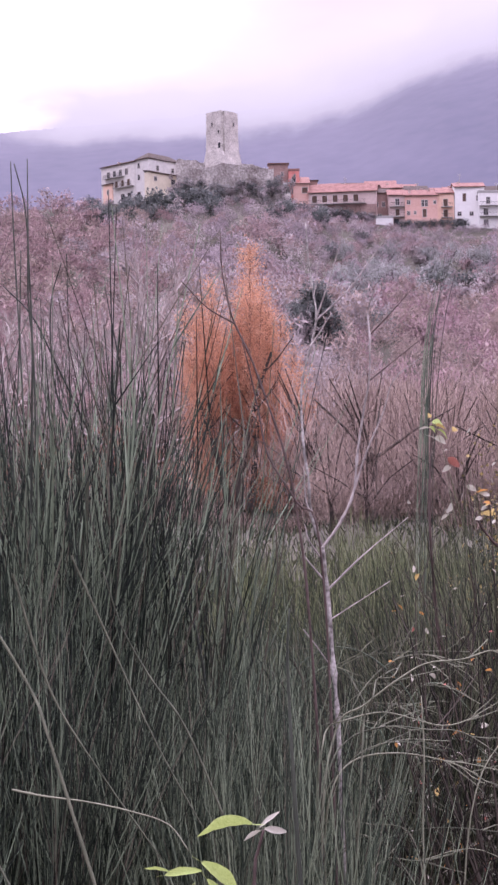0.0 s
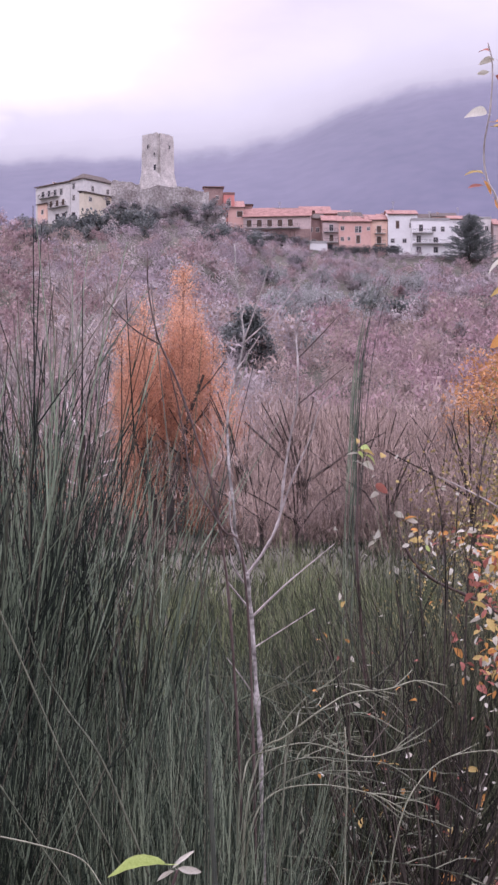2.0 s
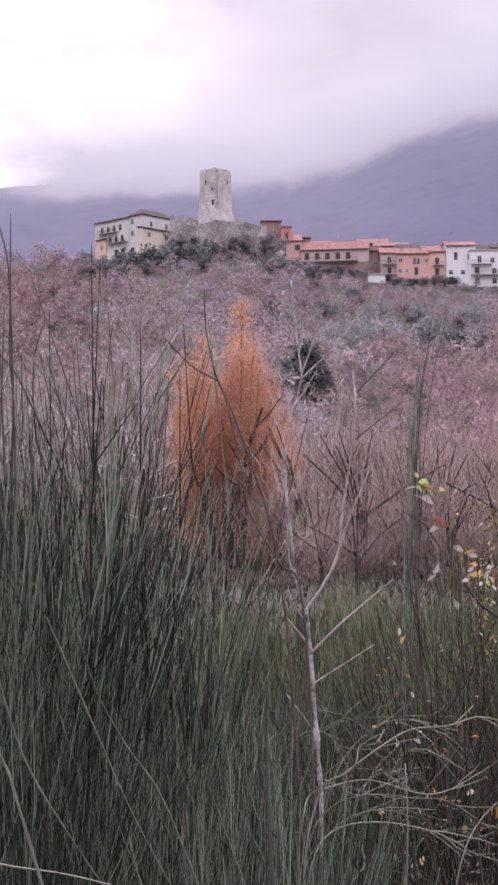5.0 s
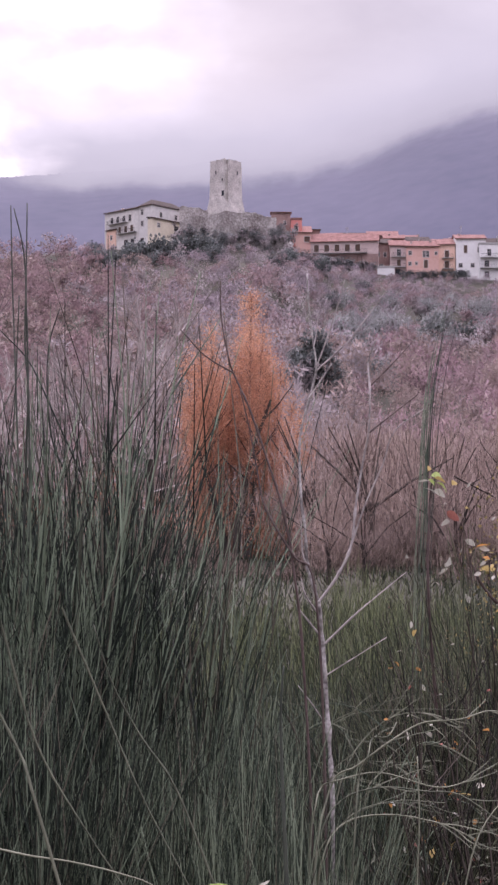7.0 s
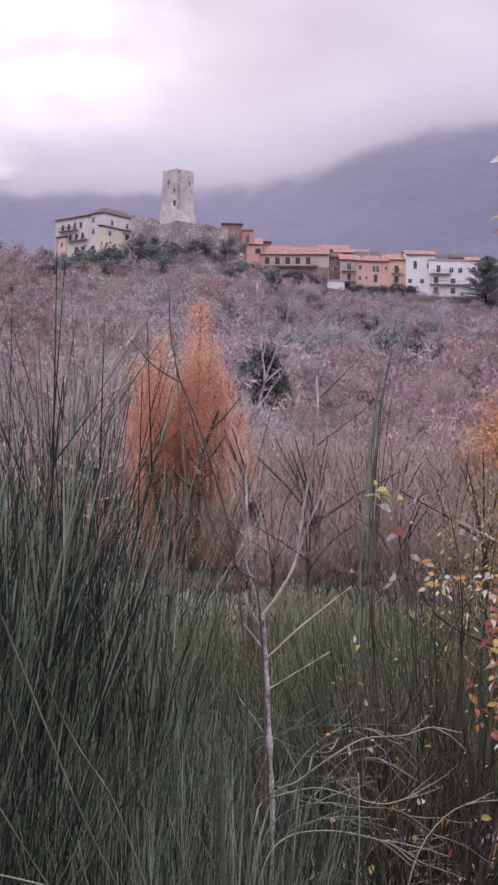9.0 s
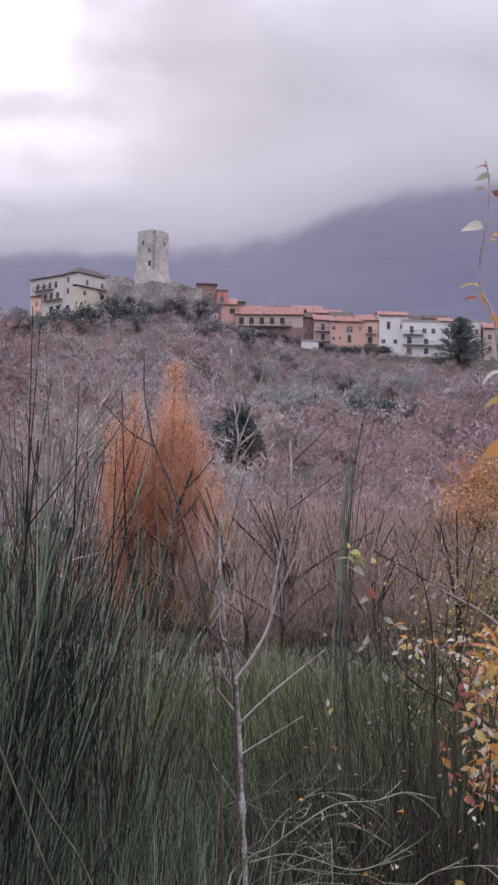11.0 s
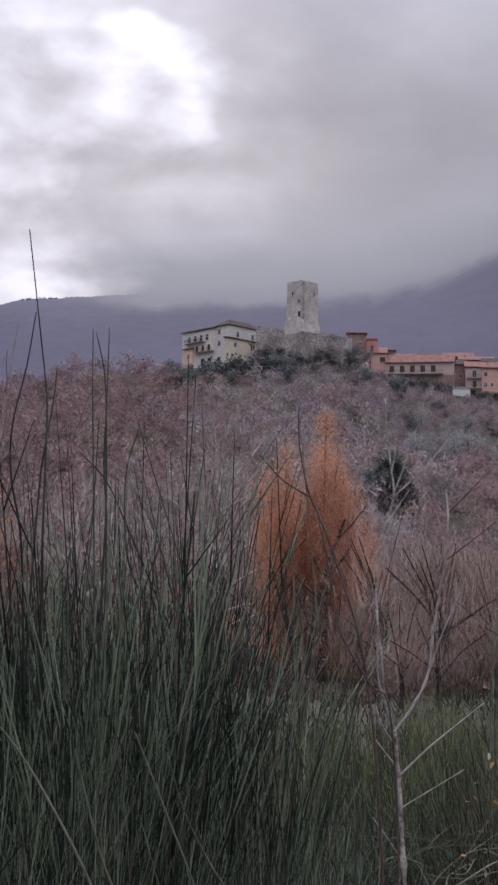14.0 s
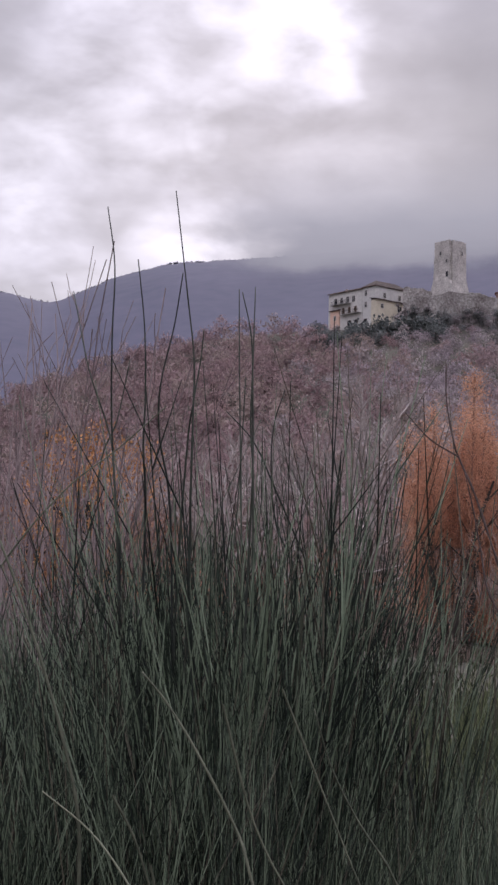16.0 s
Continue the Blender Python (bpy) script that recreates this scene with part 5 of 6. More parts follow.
tagged(part("crest_trees", crest, M_CREST, smooth=True), "small bare trees along the mountain's skyline", "woodland", kind="stuff")

# shrubs and young trees on the castle knoll and the hedge below the street
krng = random.Random(15)
for i in range(150):
    x = krng.uniform(-22, 14)
    t = krng.uniform(0.0, 0.74) if i < 116 else krng.uniform(0.6, 0.97)
    z = 66 + 17 * (0.35 * math.floor(t * 6) / 6 + 0.65 * t) - 0.7
    ob = copy_thing((greys[0], ivy[0], olives[0], greys[1], olives[1], greys[2])[i % 6], pose(x, VY - 14.4 + 13 * t, z, 0, 0, krng.uniform(0, 360)))
    k = krng.uniform(0.38, 0.75) if i < 116 else krng.uniform(0.16, 0.34)
    ob.scale = (k, k, k)
for i in range(30):
    ex = krng.uniform(-34, -8)
    ob = copy_thing(ivy[i % 2], pose(ex, VY - krng.uniform(14, 24), (67.6 if ex > -20 else 65.6) + krng.uniform(-1.8, 1.0), 0, 0, krng.uniform(0, 360)))
    k = krng.uniform(1.1, 1.6)
    ob.scale = (k, k, k)
for i in range(34):
    x = 12 + i * 0.72 + krng.uniform(-0.5, 0.5)
    ob = copy_thing((greys + ivy)[i % 5], pose(x, VY - 6.5 - krng.uniform(0, 3.0), 69.6 - (x - 15) * 0.13 - 1.2, 0, 0, krng.uniform(0, 360)))
    k = krng.uniform(0.5, 0.8)
    ob.scale = (k, k, k)
for i in range(16):
    ob = copy_thing(ivy[i % 2], pose(44 + i * 1.25 + krng.uniform(-0.3, 0.3), VY - 7 + krng.uniform(-0.6, 0.6), 64.0, 0, 0, krng.uniform(0, 360)))
    ob.scale = (0.5, 0.5, 0.56)


# ---------------------------------------------------------------- broom in the foreground
def broom_mesh(seed, stems, height, fan, base_r, stem_r, twist=0.095, twigs=0.8, dry_share=0.22, steps=6, stray=0.0):
    """Rush-like stems rising from a woody stool: green growth, dry growth and the old wood below."""
    rng = random.Random(seed)
    green, dry, old = Geo(), Geo(), Geo()
    bundle = 8
    for b in range(max(1, stems // bundle)):
        a, r = rng.uniform(0, 6.283), base_r * math.sqrt(rng.random())
        out = fan * rng.uniform(0.05, 1.0) ** 0.8
        cross = rng.gauss(0, 0.6)
        way = np.array((math.cos(a + cross) * out, math.sin(a + cross) * out, 1))
        tall_one = height * rng.triangular(0.62, 1.0 + stray, 0.86) * (1 - 0.3 * (out / fan) ** 2)
        limb, d = bend(rng, (math.cos(a) * r, math.sin(a) * r, -0.05), way, tall_one * 0.45, 3, twist * 0.8, 0.03)
        old.tube(limb, stem_r * 2.4, stem_r * 1.3, 4, False)
        for s in range(bundle):
            k = rng.uniform(0.8, 2.99)
            j = int(k)
            q = limb[j] * (1 - (k - j)) + limb[j + 1] * (k - j)
            w = d + np.array([rng.gauss(0, 0.1), rng.gauss(0, 0.1), 0])
            ln = (tall_one - q[2]) * (rng.uniform(0.68, 1.0) if rng.random() > stray else rng.uniform(1.0, 1.1))
            pts, e = bend(rng, q, w, max(0.2, ln), steps, twist * (0.55 if rng.random() < 0.8 else 1.6), 0.03)
            rr = stem_r * rng.uniform(0.55, 1.25)
            target = dry if rng.random() < dry_share else green
            target.tube(pts, rr, rr * 0.35, 3, False)
            for _ in range(rng.randint(1, 3) if rng.random() < twigs else 0):
                k2 = rng.uniform(0.8, steps - 0.4)
                j2 = int(k2)
                q2 = pts[j2] * (1 - (k2 - j2)) + pts[j2 + 1] * (k2 - j2)
                w2 = e * 0.9 + np.array([rng.gauss(0, 0.3), rng.gauss(0, 0.3), 0.15])
                tp, _ = bend(rng, q2, w2, min(rng.uniform(0.1, 0.45), max(0.1, height - q2[2])), 1, twist, 0.05)
                (target if rng.random() < 0.8 else dry).tube(tp, rr * 0.6, rr * 0.22, 3, False)
    return green, dry, old


def broom(name, seed, label, **k):
    root = thing(name, Matrix(), label, "shrub")
    green, dry, old = broom_mesh(seed, **k)
    tagged(part("green_growth", green, M_BROOM_MEADOW, root), kind="stuff")
    tagged(part("dry_growth", dry, M_BROOM_DRY, root, "grey dry stems"), kind="stuff")
    tagged(part("woody_base", old, M_BROOM_DARK, root), kind="stuff")
    return root


def broom_bush(name, seed, label, green, height, node, branches=12, per=20, fan=0.12, wide=0.05, stem_r=0.0018, dry_share=0.1, trunks=3, splay=0.06, reach=(0.35, 0.6), forks_each=(1, 3), limb_r=0.0042):
    """Woody stems that branch at one level into straight bundles of fine rush-like shoots."""
    rng = random.Random(seed)
    root = thing(name, Matrix(), label, "shrub")
    fresh, dry, old = Geo(), Geo(), Geo()
    forks = []
    for i in range(trunks):
        a = 6.283 * (i + rng.random()) / trunks
        foot = np.array((math.cos(a) * wide, math.sin(a) * wide, -0.05))
        pts, d = bend(rng, foot, (math.cos(a) * 0.1, math.sin(a) * 0.1, 1), node * rng.uniform(0.8, 1.0), 5, 0.07, 0.02)
        old.tube(pts, 0.009, 0.0055, 5, False)
        forks.append((pts, d, a))
    for b in range(branches):
        pts, d, a0 = forks[b % trunks]
        a = 6.283 * (b * 0.618 + rng.uniform(-0.1, 0.1))
        lean = fan * rng.uniform(0.1, 1.0) * (1.4 if rng.random() < 0.09 else 1.0)
        k = rng.uniform(2.2, 4.99)
        q = pts[int(k)] * (1 - k % 1) + pts[int(k) + 1] * (k % 1)
        top = height * rng.triangular(0.76, 1.0, 0.88) - (0.3 * lean)
        limb_len = max(0.25, (top - q[2]) * rng.uniform(*reach))
        limb, e = bend(rng, q, (math.cos(a) * lean * 1.2, math.sin(a) * lean * 1.2, 1), limb_len, 4, 0.03, 0.03)
        old.tube(limb, limb_r, limb_r * 0.5, 4, False)
        for j in range(per):
            k = rng.uniform(0.2, 3.99)
            p = limb[int(k)] * (1 - k % 1) + limb[int(k) + 1] * (k % 1)
            w = e + np.array([rng.gauss(0, splay), rng.gauss(0, splay), 0])
            ln = max(0.18, (top * rng.triangular(0.74, 1.02, 0.9) - p[2]))
            line, f = bend(rng, p, w, ln, 3, 0.035 + 0.15 * (splay - 0.06), 0.012)
            rr = stem_r * rng.uniform(0.6, 1.2)
            target = dry if rng.random() < dry_share else fresh
            target.tube(line, rr, rr * 0.35, 3, False)
            for _ in range(rng.randint(*forks_each)):
                k = rng.uniform(0.3, 2.8)
                p2 = line[int(k)] * (1 - k % 1) + line[int(k) + 1] * (k % 1)
                shoot, _f = bend(rng, p2, f + np.array([rng.gauss(0, 0.14 + splay), rng.gauss(0, 0.14 + splay), 0.05]), min(rng.uniform(0.1, 0.4), max(0.06, top - p2[2])), 1, 0.03, 0.03)
                target.tube(shoot, rr * 0.65, rr * 0.25, 3, False)
    tagged(part("green_growth", fresh, green, root), kind="stuff")
    tagged(part("dry_growth", dry, M_BROOM_DRY, root, "grey dry stems"), kind="stuff")
    tagged(part("woody_base", old, M_BROOM_DARK, root), kind="stuff")
    return root


tall = [broom_bush("broom_shrub", 301 + i, "tall broom shrub with dark green rush-like stems", M_BROOM_DEEP, 2.1, 0.95, (18, 14)[i % 2], (12, 21)[i % 2], (0.2, 0.155)[i % 2], 0.06, (0.0023, 0.0016)[i % 2], 0.1, 3, (0.14, 0.09)[i % 2], (0.35, 0.65), (2, 4), 0.0044) for i in range(4)]
soft = [broom_bush("broom_shrub", 311 + i, "slender broom shrub with soft grey-green stems", M_BROOM, 1.7, 0.85, 12, 27, 0.13, 0.05, 0.0014, 0.06) for i in range(3)]
brown = [broom_bush("broom_shrub", 341 + i, "fine-stemmed broom shrub, olive green above dark wood", M_BROOM_OLIVE, 1.66, 0.55, 26, 11, 0.3, 0.09, 0.0014, 0.12, 4, 0.14, (0.45, 0.75), (2, 4), 0.0036) for i in range(3)]
fan_broom = [broom_bush("broom_shrub", 361 + i, "fan-shaped broom shrub with dark forking twigs and green tips", M_BROOM_OLIVE, 1.7, 0.85, 42, 5, 0.38, 0.03, 0.0014, 0.14, 2, 0.18, (0.6, 0.92), (2, 4), 0.0032) for i in range(2)]
far_broom = [broom("broom_shrub", 321 + i, "low dark broom shrub in the meadow", stems=112, height=1.36, fan=0.5, base_r=0.45, stem_r=0.0038, twigs=0.35, steps=3, dry_share=0.06) for i in range(2)]
G = "broom shrubs"
rng = random.Random(9)
TALL_AT = ((-23.5, 2.3, 0.93), (-21.2, 2.0, 0.88), (-18.8, 2.35, 0.97), (-17.0, 1.95, 0.87), (-14.9, 2.3, 0.99), (-13.4, 2.0, 0.86), (-11.9, 2.4, 0.94), (-10.2, 2.05, 0.88), (-8.6, 2.35, 1.0), (-7.1, 1.95, 0.82), (-5.9, 2.3, 0.75), (-10.9, 2.6, 0.85),
           (-22.0, 2.9, 0.95), (-19.5, 3.2, 0.91), (-17.2, 2.8, 0.86), (-14.9, 3.1, 0.95), (-12.6, 2.8, 0.85), (-10.6, 3.1, 0.9), (-8.9, 2.8, 0.96), (-7.6, 3.2, 0.85), (-6.4, 2.8, 0.75), (-11.4, 3.0, 0.86), (-20.8, 3.9, 0.83), (-16.2, 3.8, 0.82), (-13.4, 4.0, 0.8), (-9.7, 3.8, 0.8), (-7.0, 3.9, 0.71))
for i, (az, d, s) in enumerate(TALL_AT):
    put(tall[i % 4], az, d, s, i * 77, 0.02, G)
for i, (az, d, s) in enumerate(((-3.4, 2.2, 0.902), (-2.3, 2, 0.876), (-1.3, 2.3, 0.894), (-0.4, 2.05, 0.858), (0.5, 2.25, 0.876), (0.1, 1.9, 0.839), (1.6, 2.9, 0.808), (-3, 2.9, 0.843), (-1.6, 3.1, 0.835), (-0.2, 2.8, 0.826), (1.2, 3.2, 0.8), (-2.4, 3.9, 0.817), (0.4, 4.1, 0.8), (-4.5, 2.15, 0.89), (-4.9, 3.0, 0.86), (-5.5, 2.5, 0.88))):
    put(soft[i % 3], az, d, s, i * 70 + 0.068, 0.02, G)
for i, (az, d, s) in enumerate(((9.6, 2.85, 0.99), (7.4, 2.75, 0.98), (5.9, 2.6, 0.84), (11.9, 2.8, 0.95), (13.9, 2.9, 0.95), (3.5, 2.75, 0.75), (4.6, 2.9, 0.76), (2.4, 3.1, 0.76))):
    put(fan_broom[i % 2], az, d, s, i * 131, 0.02, G)
for i, (az, d, s) in enumerate(((8.4, 3.3, 0.97), (14.6, 3.2, 0.95), (6.6, 3.4, 0.89), (9.8, 3.9, 0.97), (11.8, 4.1, 0.94), (3.4, 3.9, 0.78), (4.6, 4.4, 0.78), (5.8, 4.0, 0.83), (2.0, 4.4, 0.78))):
    put(brown[i % 3], az, d, s, i * 53, 0.02, G)
for i in range(92):
    far = 6 + 14 * rng.random() ** 1.5
    put(far_broom[i % 2], rng.uniform(-26, 19), far, rng.uniform(0.7, 1.0) * (1.0 if far < 9 else 0.78), rng.uniform(0, 360), 0.02, "broom shrubs of the meadow")
for i in range(26):
    put(far_broom[i % 2], rng.uniform(0.5, 10), rng.uniform(7, 15), rng.uniform(0.75, 1.0), rng.uniform(0, 360), 0.02, "broom shrubs of the meadow")

# ---------------------------------------------------------------- single stems in the foreground
def curve_through(pts, y, wobble=0.0, seed=0, per=5, y_end=None):
    """A smooth line through (x, z) marks at depth y, swaying a little in depth."""
    rng = random.Random(seed)
    n = len(pts)
    y_end = y if y_end is None else y_end
    p = [np.array((x, y + (y_end - y) * i / max(1, n - 1) + rng.uniform(-wobble, wobble), z)) for i, (x, z) in enumerate(pts)]
    p = [2 * p[0] - p[1]] + p + [2 * p[-1] - p[-2]]
    out = []
    for i in range(1, len(p) - 2):
        for k in range(per):
            t = k / per
            out.append(0.5 * (2 * p[i] + (p[i + 1] - p[i - 1]) * t + (2 * p[i - 1] - 5 * p[i] + 4 * p[i + 1] - p[i + 2]) * t * t + (3 * p[i] - p[i - 1] - 3 * p[i + 1] + p[i + 2]) * t ** 3))
    out.append(p[-2])
    return out


def stem_part(name, parent, pts, y, r0, r1, mat, wobble=0.02, seed=0, sides=6, knots=0.0, y_end=None):
    line = curve_through(pts, y, wobble, seed, 5, y_end)
    g = Geo()
    g.tube(line, r0, r1, sides)
    if knots:
        rng = random.Random(seed + 50)
        v = g.v[0].reshape(len(line), sides, 3)
        for i in range(2, len(line) - 1):
            k = 1 + knots * rng.uniform(-0.5, 1.0) * (1.6 if rng.random() < 0.2 else 0.5)
            v[i] = line[i] + (v[i] - line[i]) * k
        g.v[0] = v.reshape(-1, 3)
    part(name, g, mat, parent, smooth=True)
    return line


# ---- the forked sapling
SY = 3.4
NEARER = Matrix.Translation(EYE) @ Matrix.Scale(0.64, 4) @ Matrix.Translation((-EYE[0], -EYE[1], -EYE[2]))
sapling = thing("sapling", Matrix.Translation((-0.0035, 0, 0.0055)) @ NEARER, "slender leafless forked sapling with pale mottled bark", "sapling")
stem_part("trunk", sapling, [(0.2524, -0.93), (0.2338, -0.1524), (0.2151, 0.4276), (0.2003, 0.7587), (0.197, 0.9722), (0.1898, 1.0992), (0.1826, 1.2281), (0.1784, 1.3052), (0.169, 1.397)], SY - 0.1, 0.0046, 0.0041, M_SAPLING_PALE, 0.02, 1, 8, 0.7, SY)
stem_part("left_fork", sapling, [(0.169, 1.397), (0.144, 1.476), (0.138, 1.556), (0.128, 1.636), (0.125, 1.756), (0.133, 1.816), (0.154, 1.889), (0.164, 1.95), (0.157, 2.01), (0.147, 2.097), (0.143, 2.171)], SY, 0.0036, 0.0018, M_SAPLING_PALE, 0.02, 2, 6, 0.5)
stem_part("right_fork", sapling, [(0.169, 1.394), (0.211, 1.45), (0.245, 1.523), (0.258, 1.622), (0.276, 1.729), (0.287, 1.796), (0.29, 1.889), (0.289, 1.956), (0.3, 1.997), (0.313, 2.023)], SY, 0.0032, 0.0013, M_SAPLING, 0.02, 3, 6, 0.45)
for i, (pts, r) in enumerate((
        ([(0.164, 1.943), (0.193, 2.023), (0.213, 2.084), (0.233, 2.158)], 0.003), ([(0.162, 1.936), (0.239, 2.007), (0.293, 2.077), (0.343, 2.144)], 0.003),
        ([(0.148, 1.876), (0.167, 1.903), (0.202, 1.956)], 0.0025), ([(0.159, 1.997), (0.167, 2.037), (0.169, 2.077)], 0.002), ([(0.144, 1.474), (0.132, 1.509), (0.128, 1.589)], 0.004),
        ([(0.176, 1.354), (0.138, 1.41), (0.128, 1.45)], 0.0035), ([(0.179, 1.307), (0.138, 1.357), (0.118, 1.384)], 0.0042), ([(0.184, 1.295), (0.264, 1.37), (0.378, 1.463)], 0.0045),
        ([(0.286, 1.789), (0.346, 1.836), (0.406, 1.883)], 0.0025), ([(0.241, 1.509), (0.278, 1.616), (0.321, 1.716), (0.348, 1.793), (0.419, 1.849)], 0.0036), ([(0.291, 1.9), (0.346, 1.956), (0.393, 2.007)], 0.0024),
        ([(0.182, 1.22), (0.25, 1.26), (0.33, 1.31)], 0.0025), ([(0.19, 1.1), (0.15, 1.16), (0.12, 1.2)], 0.0025))):
    stem_part("branch", sapling, pts, SY, r * 0.72, 0.001, M_RED_TWIG if i in (8, 10) else M_SAPLING, 0.015, 10 + i, 5, 0.3)

shoots = thing("thin_shoots", Matrix.Translation(EYE) @ Matrix.Scale(0.72, 4) @ Matrix.Translation((-EYE[0], -EYE[1], -EYE[2])), "thin reddish leafless shoots beside the sapling", "sapling")
stem_part("shoot", shoots, [(0.15, -0.66), (0.13, 0.8), (0.11, 1.3), (0.09, 1.502), (0.067, 1.626), (0.033, 1.734), (-0.001, 1.831), (-0.031, 1.898), (-0.041, 1.928), (-0.056, 2.009), (-0.058, 2.087)], 2.9, 0.0032, 0.0013, M_RED_TWIG, 0.01, 31, 5, 0.3)
stem_part("shoot", shoots, [(-0.031, 1.898), (-0.087, 1.932), (-0.138, 1.986)], 2.9, 0.002, 0.001, M_RED_TWIG, 0.01, 32, 5)
stem_part("shoot", shoots, [(0.17, -0.66), (0.155, 0.9), (0.135, 1.445), (0.09, 1.53), (0.033, 1.626), (0.016, 1.706), (0.001, 1.786), (-0.018, 1.866)], 2.9, 0.003, 0.0012, M_RED_TWIG, 0.01, 33, 5, 0.2)

# ---- long single broom stems that rise out of the shrubs
lone = thing("lone_broom_stems", pose(0, 0, 0), "tall dark lone broom stems against the sky", "shrub")
for i, (pts, y, r) in enumerate((
        ([(-0.53, 0.0), (-0.535, 1.2), (-0.543, 1.665), (-0.556, 1.753), (-0.565, 1.886), (-0.568, 2.021), (-0.572, 2.14), (-0.586, 2.235)], 2.2, 0.0026),
        ([(-0.45, 0.0), (-0.44, 1.2), (-0.436, 1.668), (-0.434, 1.756), (-0.434, 1.888), (-0.437, 1.986), (-0.45, 2.094), (-0.472, 2.256)], 2.2, 0.0029),
        ([(-0.5, 0.0), (-0.507, 1.2), (-0.509, 1.71), (-0.511, 1.843), (-0.512, 1.932), (-0.52, 2.04), (-0.53, 2.146)], 2.2, 0.0026),
        ([(-0.44, 0.9), (-0.455, 1.5), (-0.47, 1.755), (-0.487, 1.861), (-0.486, 1.941), (-0.471, 2.04), (-0.455, 2.121)], 2.2, 0.0024),
        ([(-0.52, 0.9), (-0.54, 1.5), (-0.557, 1.797), (-0.574, 1.877), (-0.601, 1.967), (-0.639, 2.098)], 2.2, 0.0024),
        ([(-0.36, 0.0), (-0.35, 1.2), (-0.343, 1.671), (-0.338, 1.802), (-0.341, 1.916), (-0.346, 2.022), (-0.361, 2.092)], 2.2, 0.0024),
        ([(-0.33, 0.4), (-0.333, 1.3), (-0.335, 1.758), (-0.343, 1.881), (-0.341, 1.987), (-0.343, 2.103)], 2.2, 0.0023),
        ([(-0.46, 1.0), (-0.455, 1.6), (-0.446, 1.844), (-0.435, 1.915), (-0.428, 1.986), (-0.421, 2.033)], 2.2, 0.0022),
        ([(-0.62, 0.5), (-0.6, 1.5), (-0.612, 1.8), (-0.585, 1.9), (-0.56, 2.0)], 2.3, 0.0022),
        ([(-0.2, 0.0), (-0.29, 1.4), (-0.307, 1.629), (-0.353, 1.741), (-0.364, 1.833), (-0.364, 1.925), (-0.344, 1.992)], 2.6, 0.0026),
        ([(-0.02, 0.3), (-0.08, 1.2), (-0.132, 1.415), (-0.212, 1.546), (-0.264, 1.649), (-0.326, 1.791), (-0.369, 1.876), (-0.417, 1.928)], 2.4, 0.0032),
        ([(-0.38, 0.0), (-0.39, 1.3), (-0.4, 1.75), (-0.415, 2.02), (-0.418, 2.16)], 2.5, 0.0024),
        ([(-0.42, 0.0), (-0.425, 1.4), (-0.41, 1.8), (-0.4, 2.0)], 2.5, 0.0022),
        ([(0.07, 0.2), (0.05, 1.0), (0.039, 1.249), (0.036, 1.318), (0.034, 1.37), (0.033, 1.433), (0.036, 1.474)], 1.5, 0.0032))):
    stem_part("stem", lone, pts, y, r, 0.0009, M_BROOM_TIP, 0.015, 60 + i, 5, 0.08)

# ---- pale dry stalks leaning through the broom
stalks = thing("dry_stalks", pose(0, 0, 0), "pale dry broken stalks leaning through the broom", "stalk")
for i, (pts, y, r) in enumerate((
        ([(-0.15, 1.1), (-0.22, 1.338), (-0.239, 1.387), (-0.283, 1.466), (-0.318, 1.517), (-0.344, 1.548)], 1.5, 0.0036),
        ([(-0.3, 1.25), (-0.351, 1.331), (-0.395, 1.379), (-0.446, 1.42)], 1.5, 0.0028),
        ([(-0.43, 1.0), (-0.432, 1.305), (-0.436, 1.378), (-0.45, 1.44), (-0.481, 1.533), (-0.518, 1.627), (-0.541, 1.685)], 1.6, 0.0048),
        ([(-0.03, 1.2), (-0.08, 1.327), (-0.118, 1.383), (-0.15, 1.442), (-0.171, 1.508)], 1.6, 0.0026),
        ([(-0.72, 1.58), (-0.641, 1.693), (-0.569, 1.775), (-0.505, 1.825), (-0.433, 1.887)], 2.0, 0.0028),
        ([(-0.28, 1.262), (-0.242, 1.255), (-0.198, 1.246), (-0.148, 1.237), (-0.104, 1.219), (-0.08, 1.193)], 1.6, 0.0024),
        ([(-0.35, 1.33), (-0.33, 1.25), (-0.27, 1.13), (-0.2, 1.02)], 1.6, 0.003),
        ([(-0.29, 1.5), (-0.25, 1.36), (-0.19, 1.26), (-0.11, 1.14)], 1.7, 0.003),
        ([(-0.22, 1.52), (-0.17, 1.4), (-0.12, 1.29), (-0.06, 1.18)], 1.7, 0.0026),
        ([(-0.05, 1.56), (-0.02, 1.46), (0.0, 1.36)], 1.8, 0.0022),
        ([(-0.37, 1.42), (-0.34, 1.36), (-0.3, 1.22), (-0.28, 1.1)], 1.5, 0.003),
        ([(-0.27, 1.3), (-0.256, 1.585), (-0.2535, 1.63), (-0.2515, 1.695)], 2.2, 0.006),
        ([(0.22, 1.05), (0.22, 1.143), (0.222, 1.229), (0.221, 1.309)], 1.9, 0.0026))):
    stem_part("stalk", stalks, pts, y, r * 0.55, r * 0.3, M_BROOM_PALE, 0.01, 90 + i, 5, 0.12)

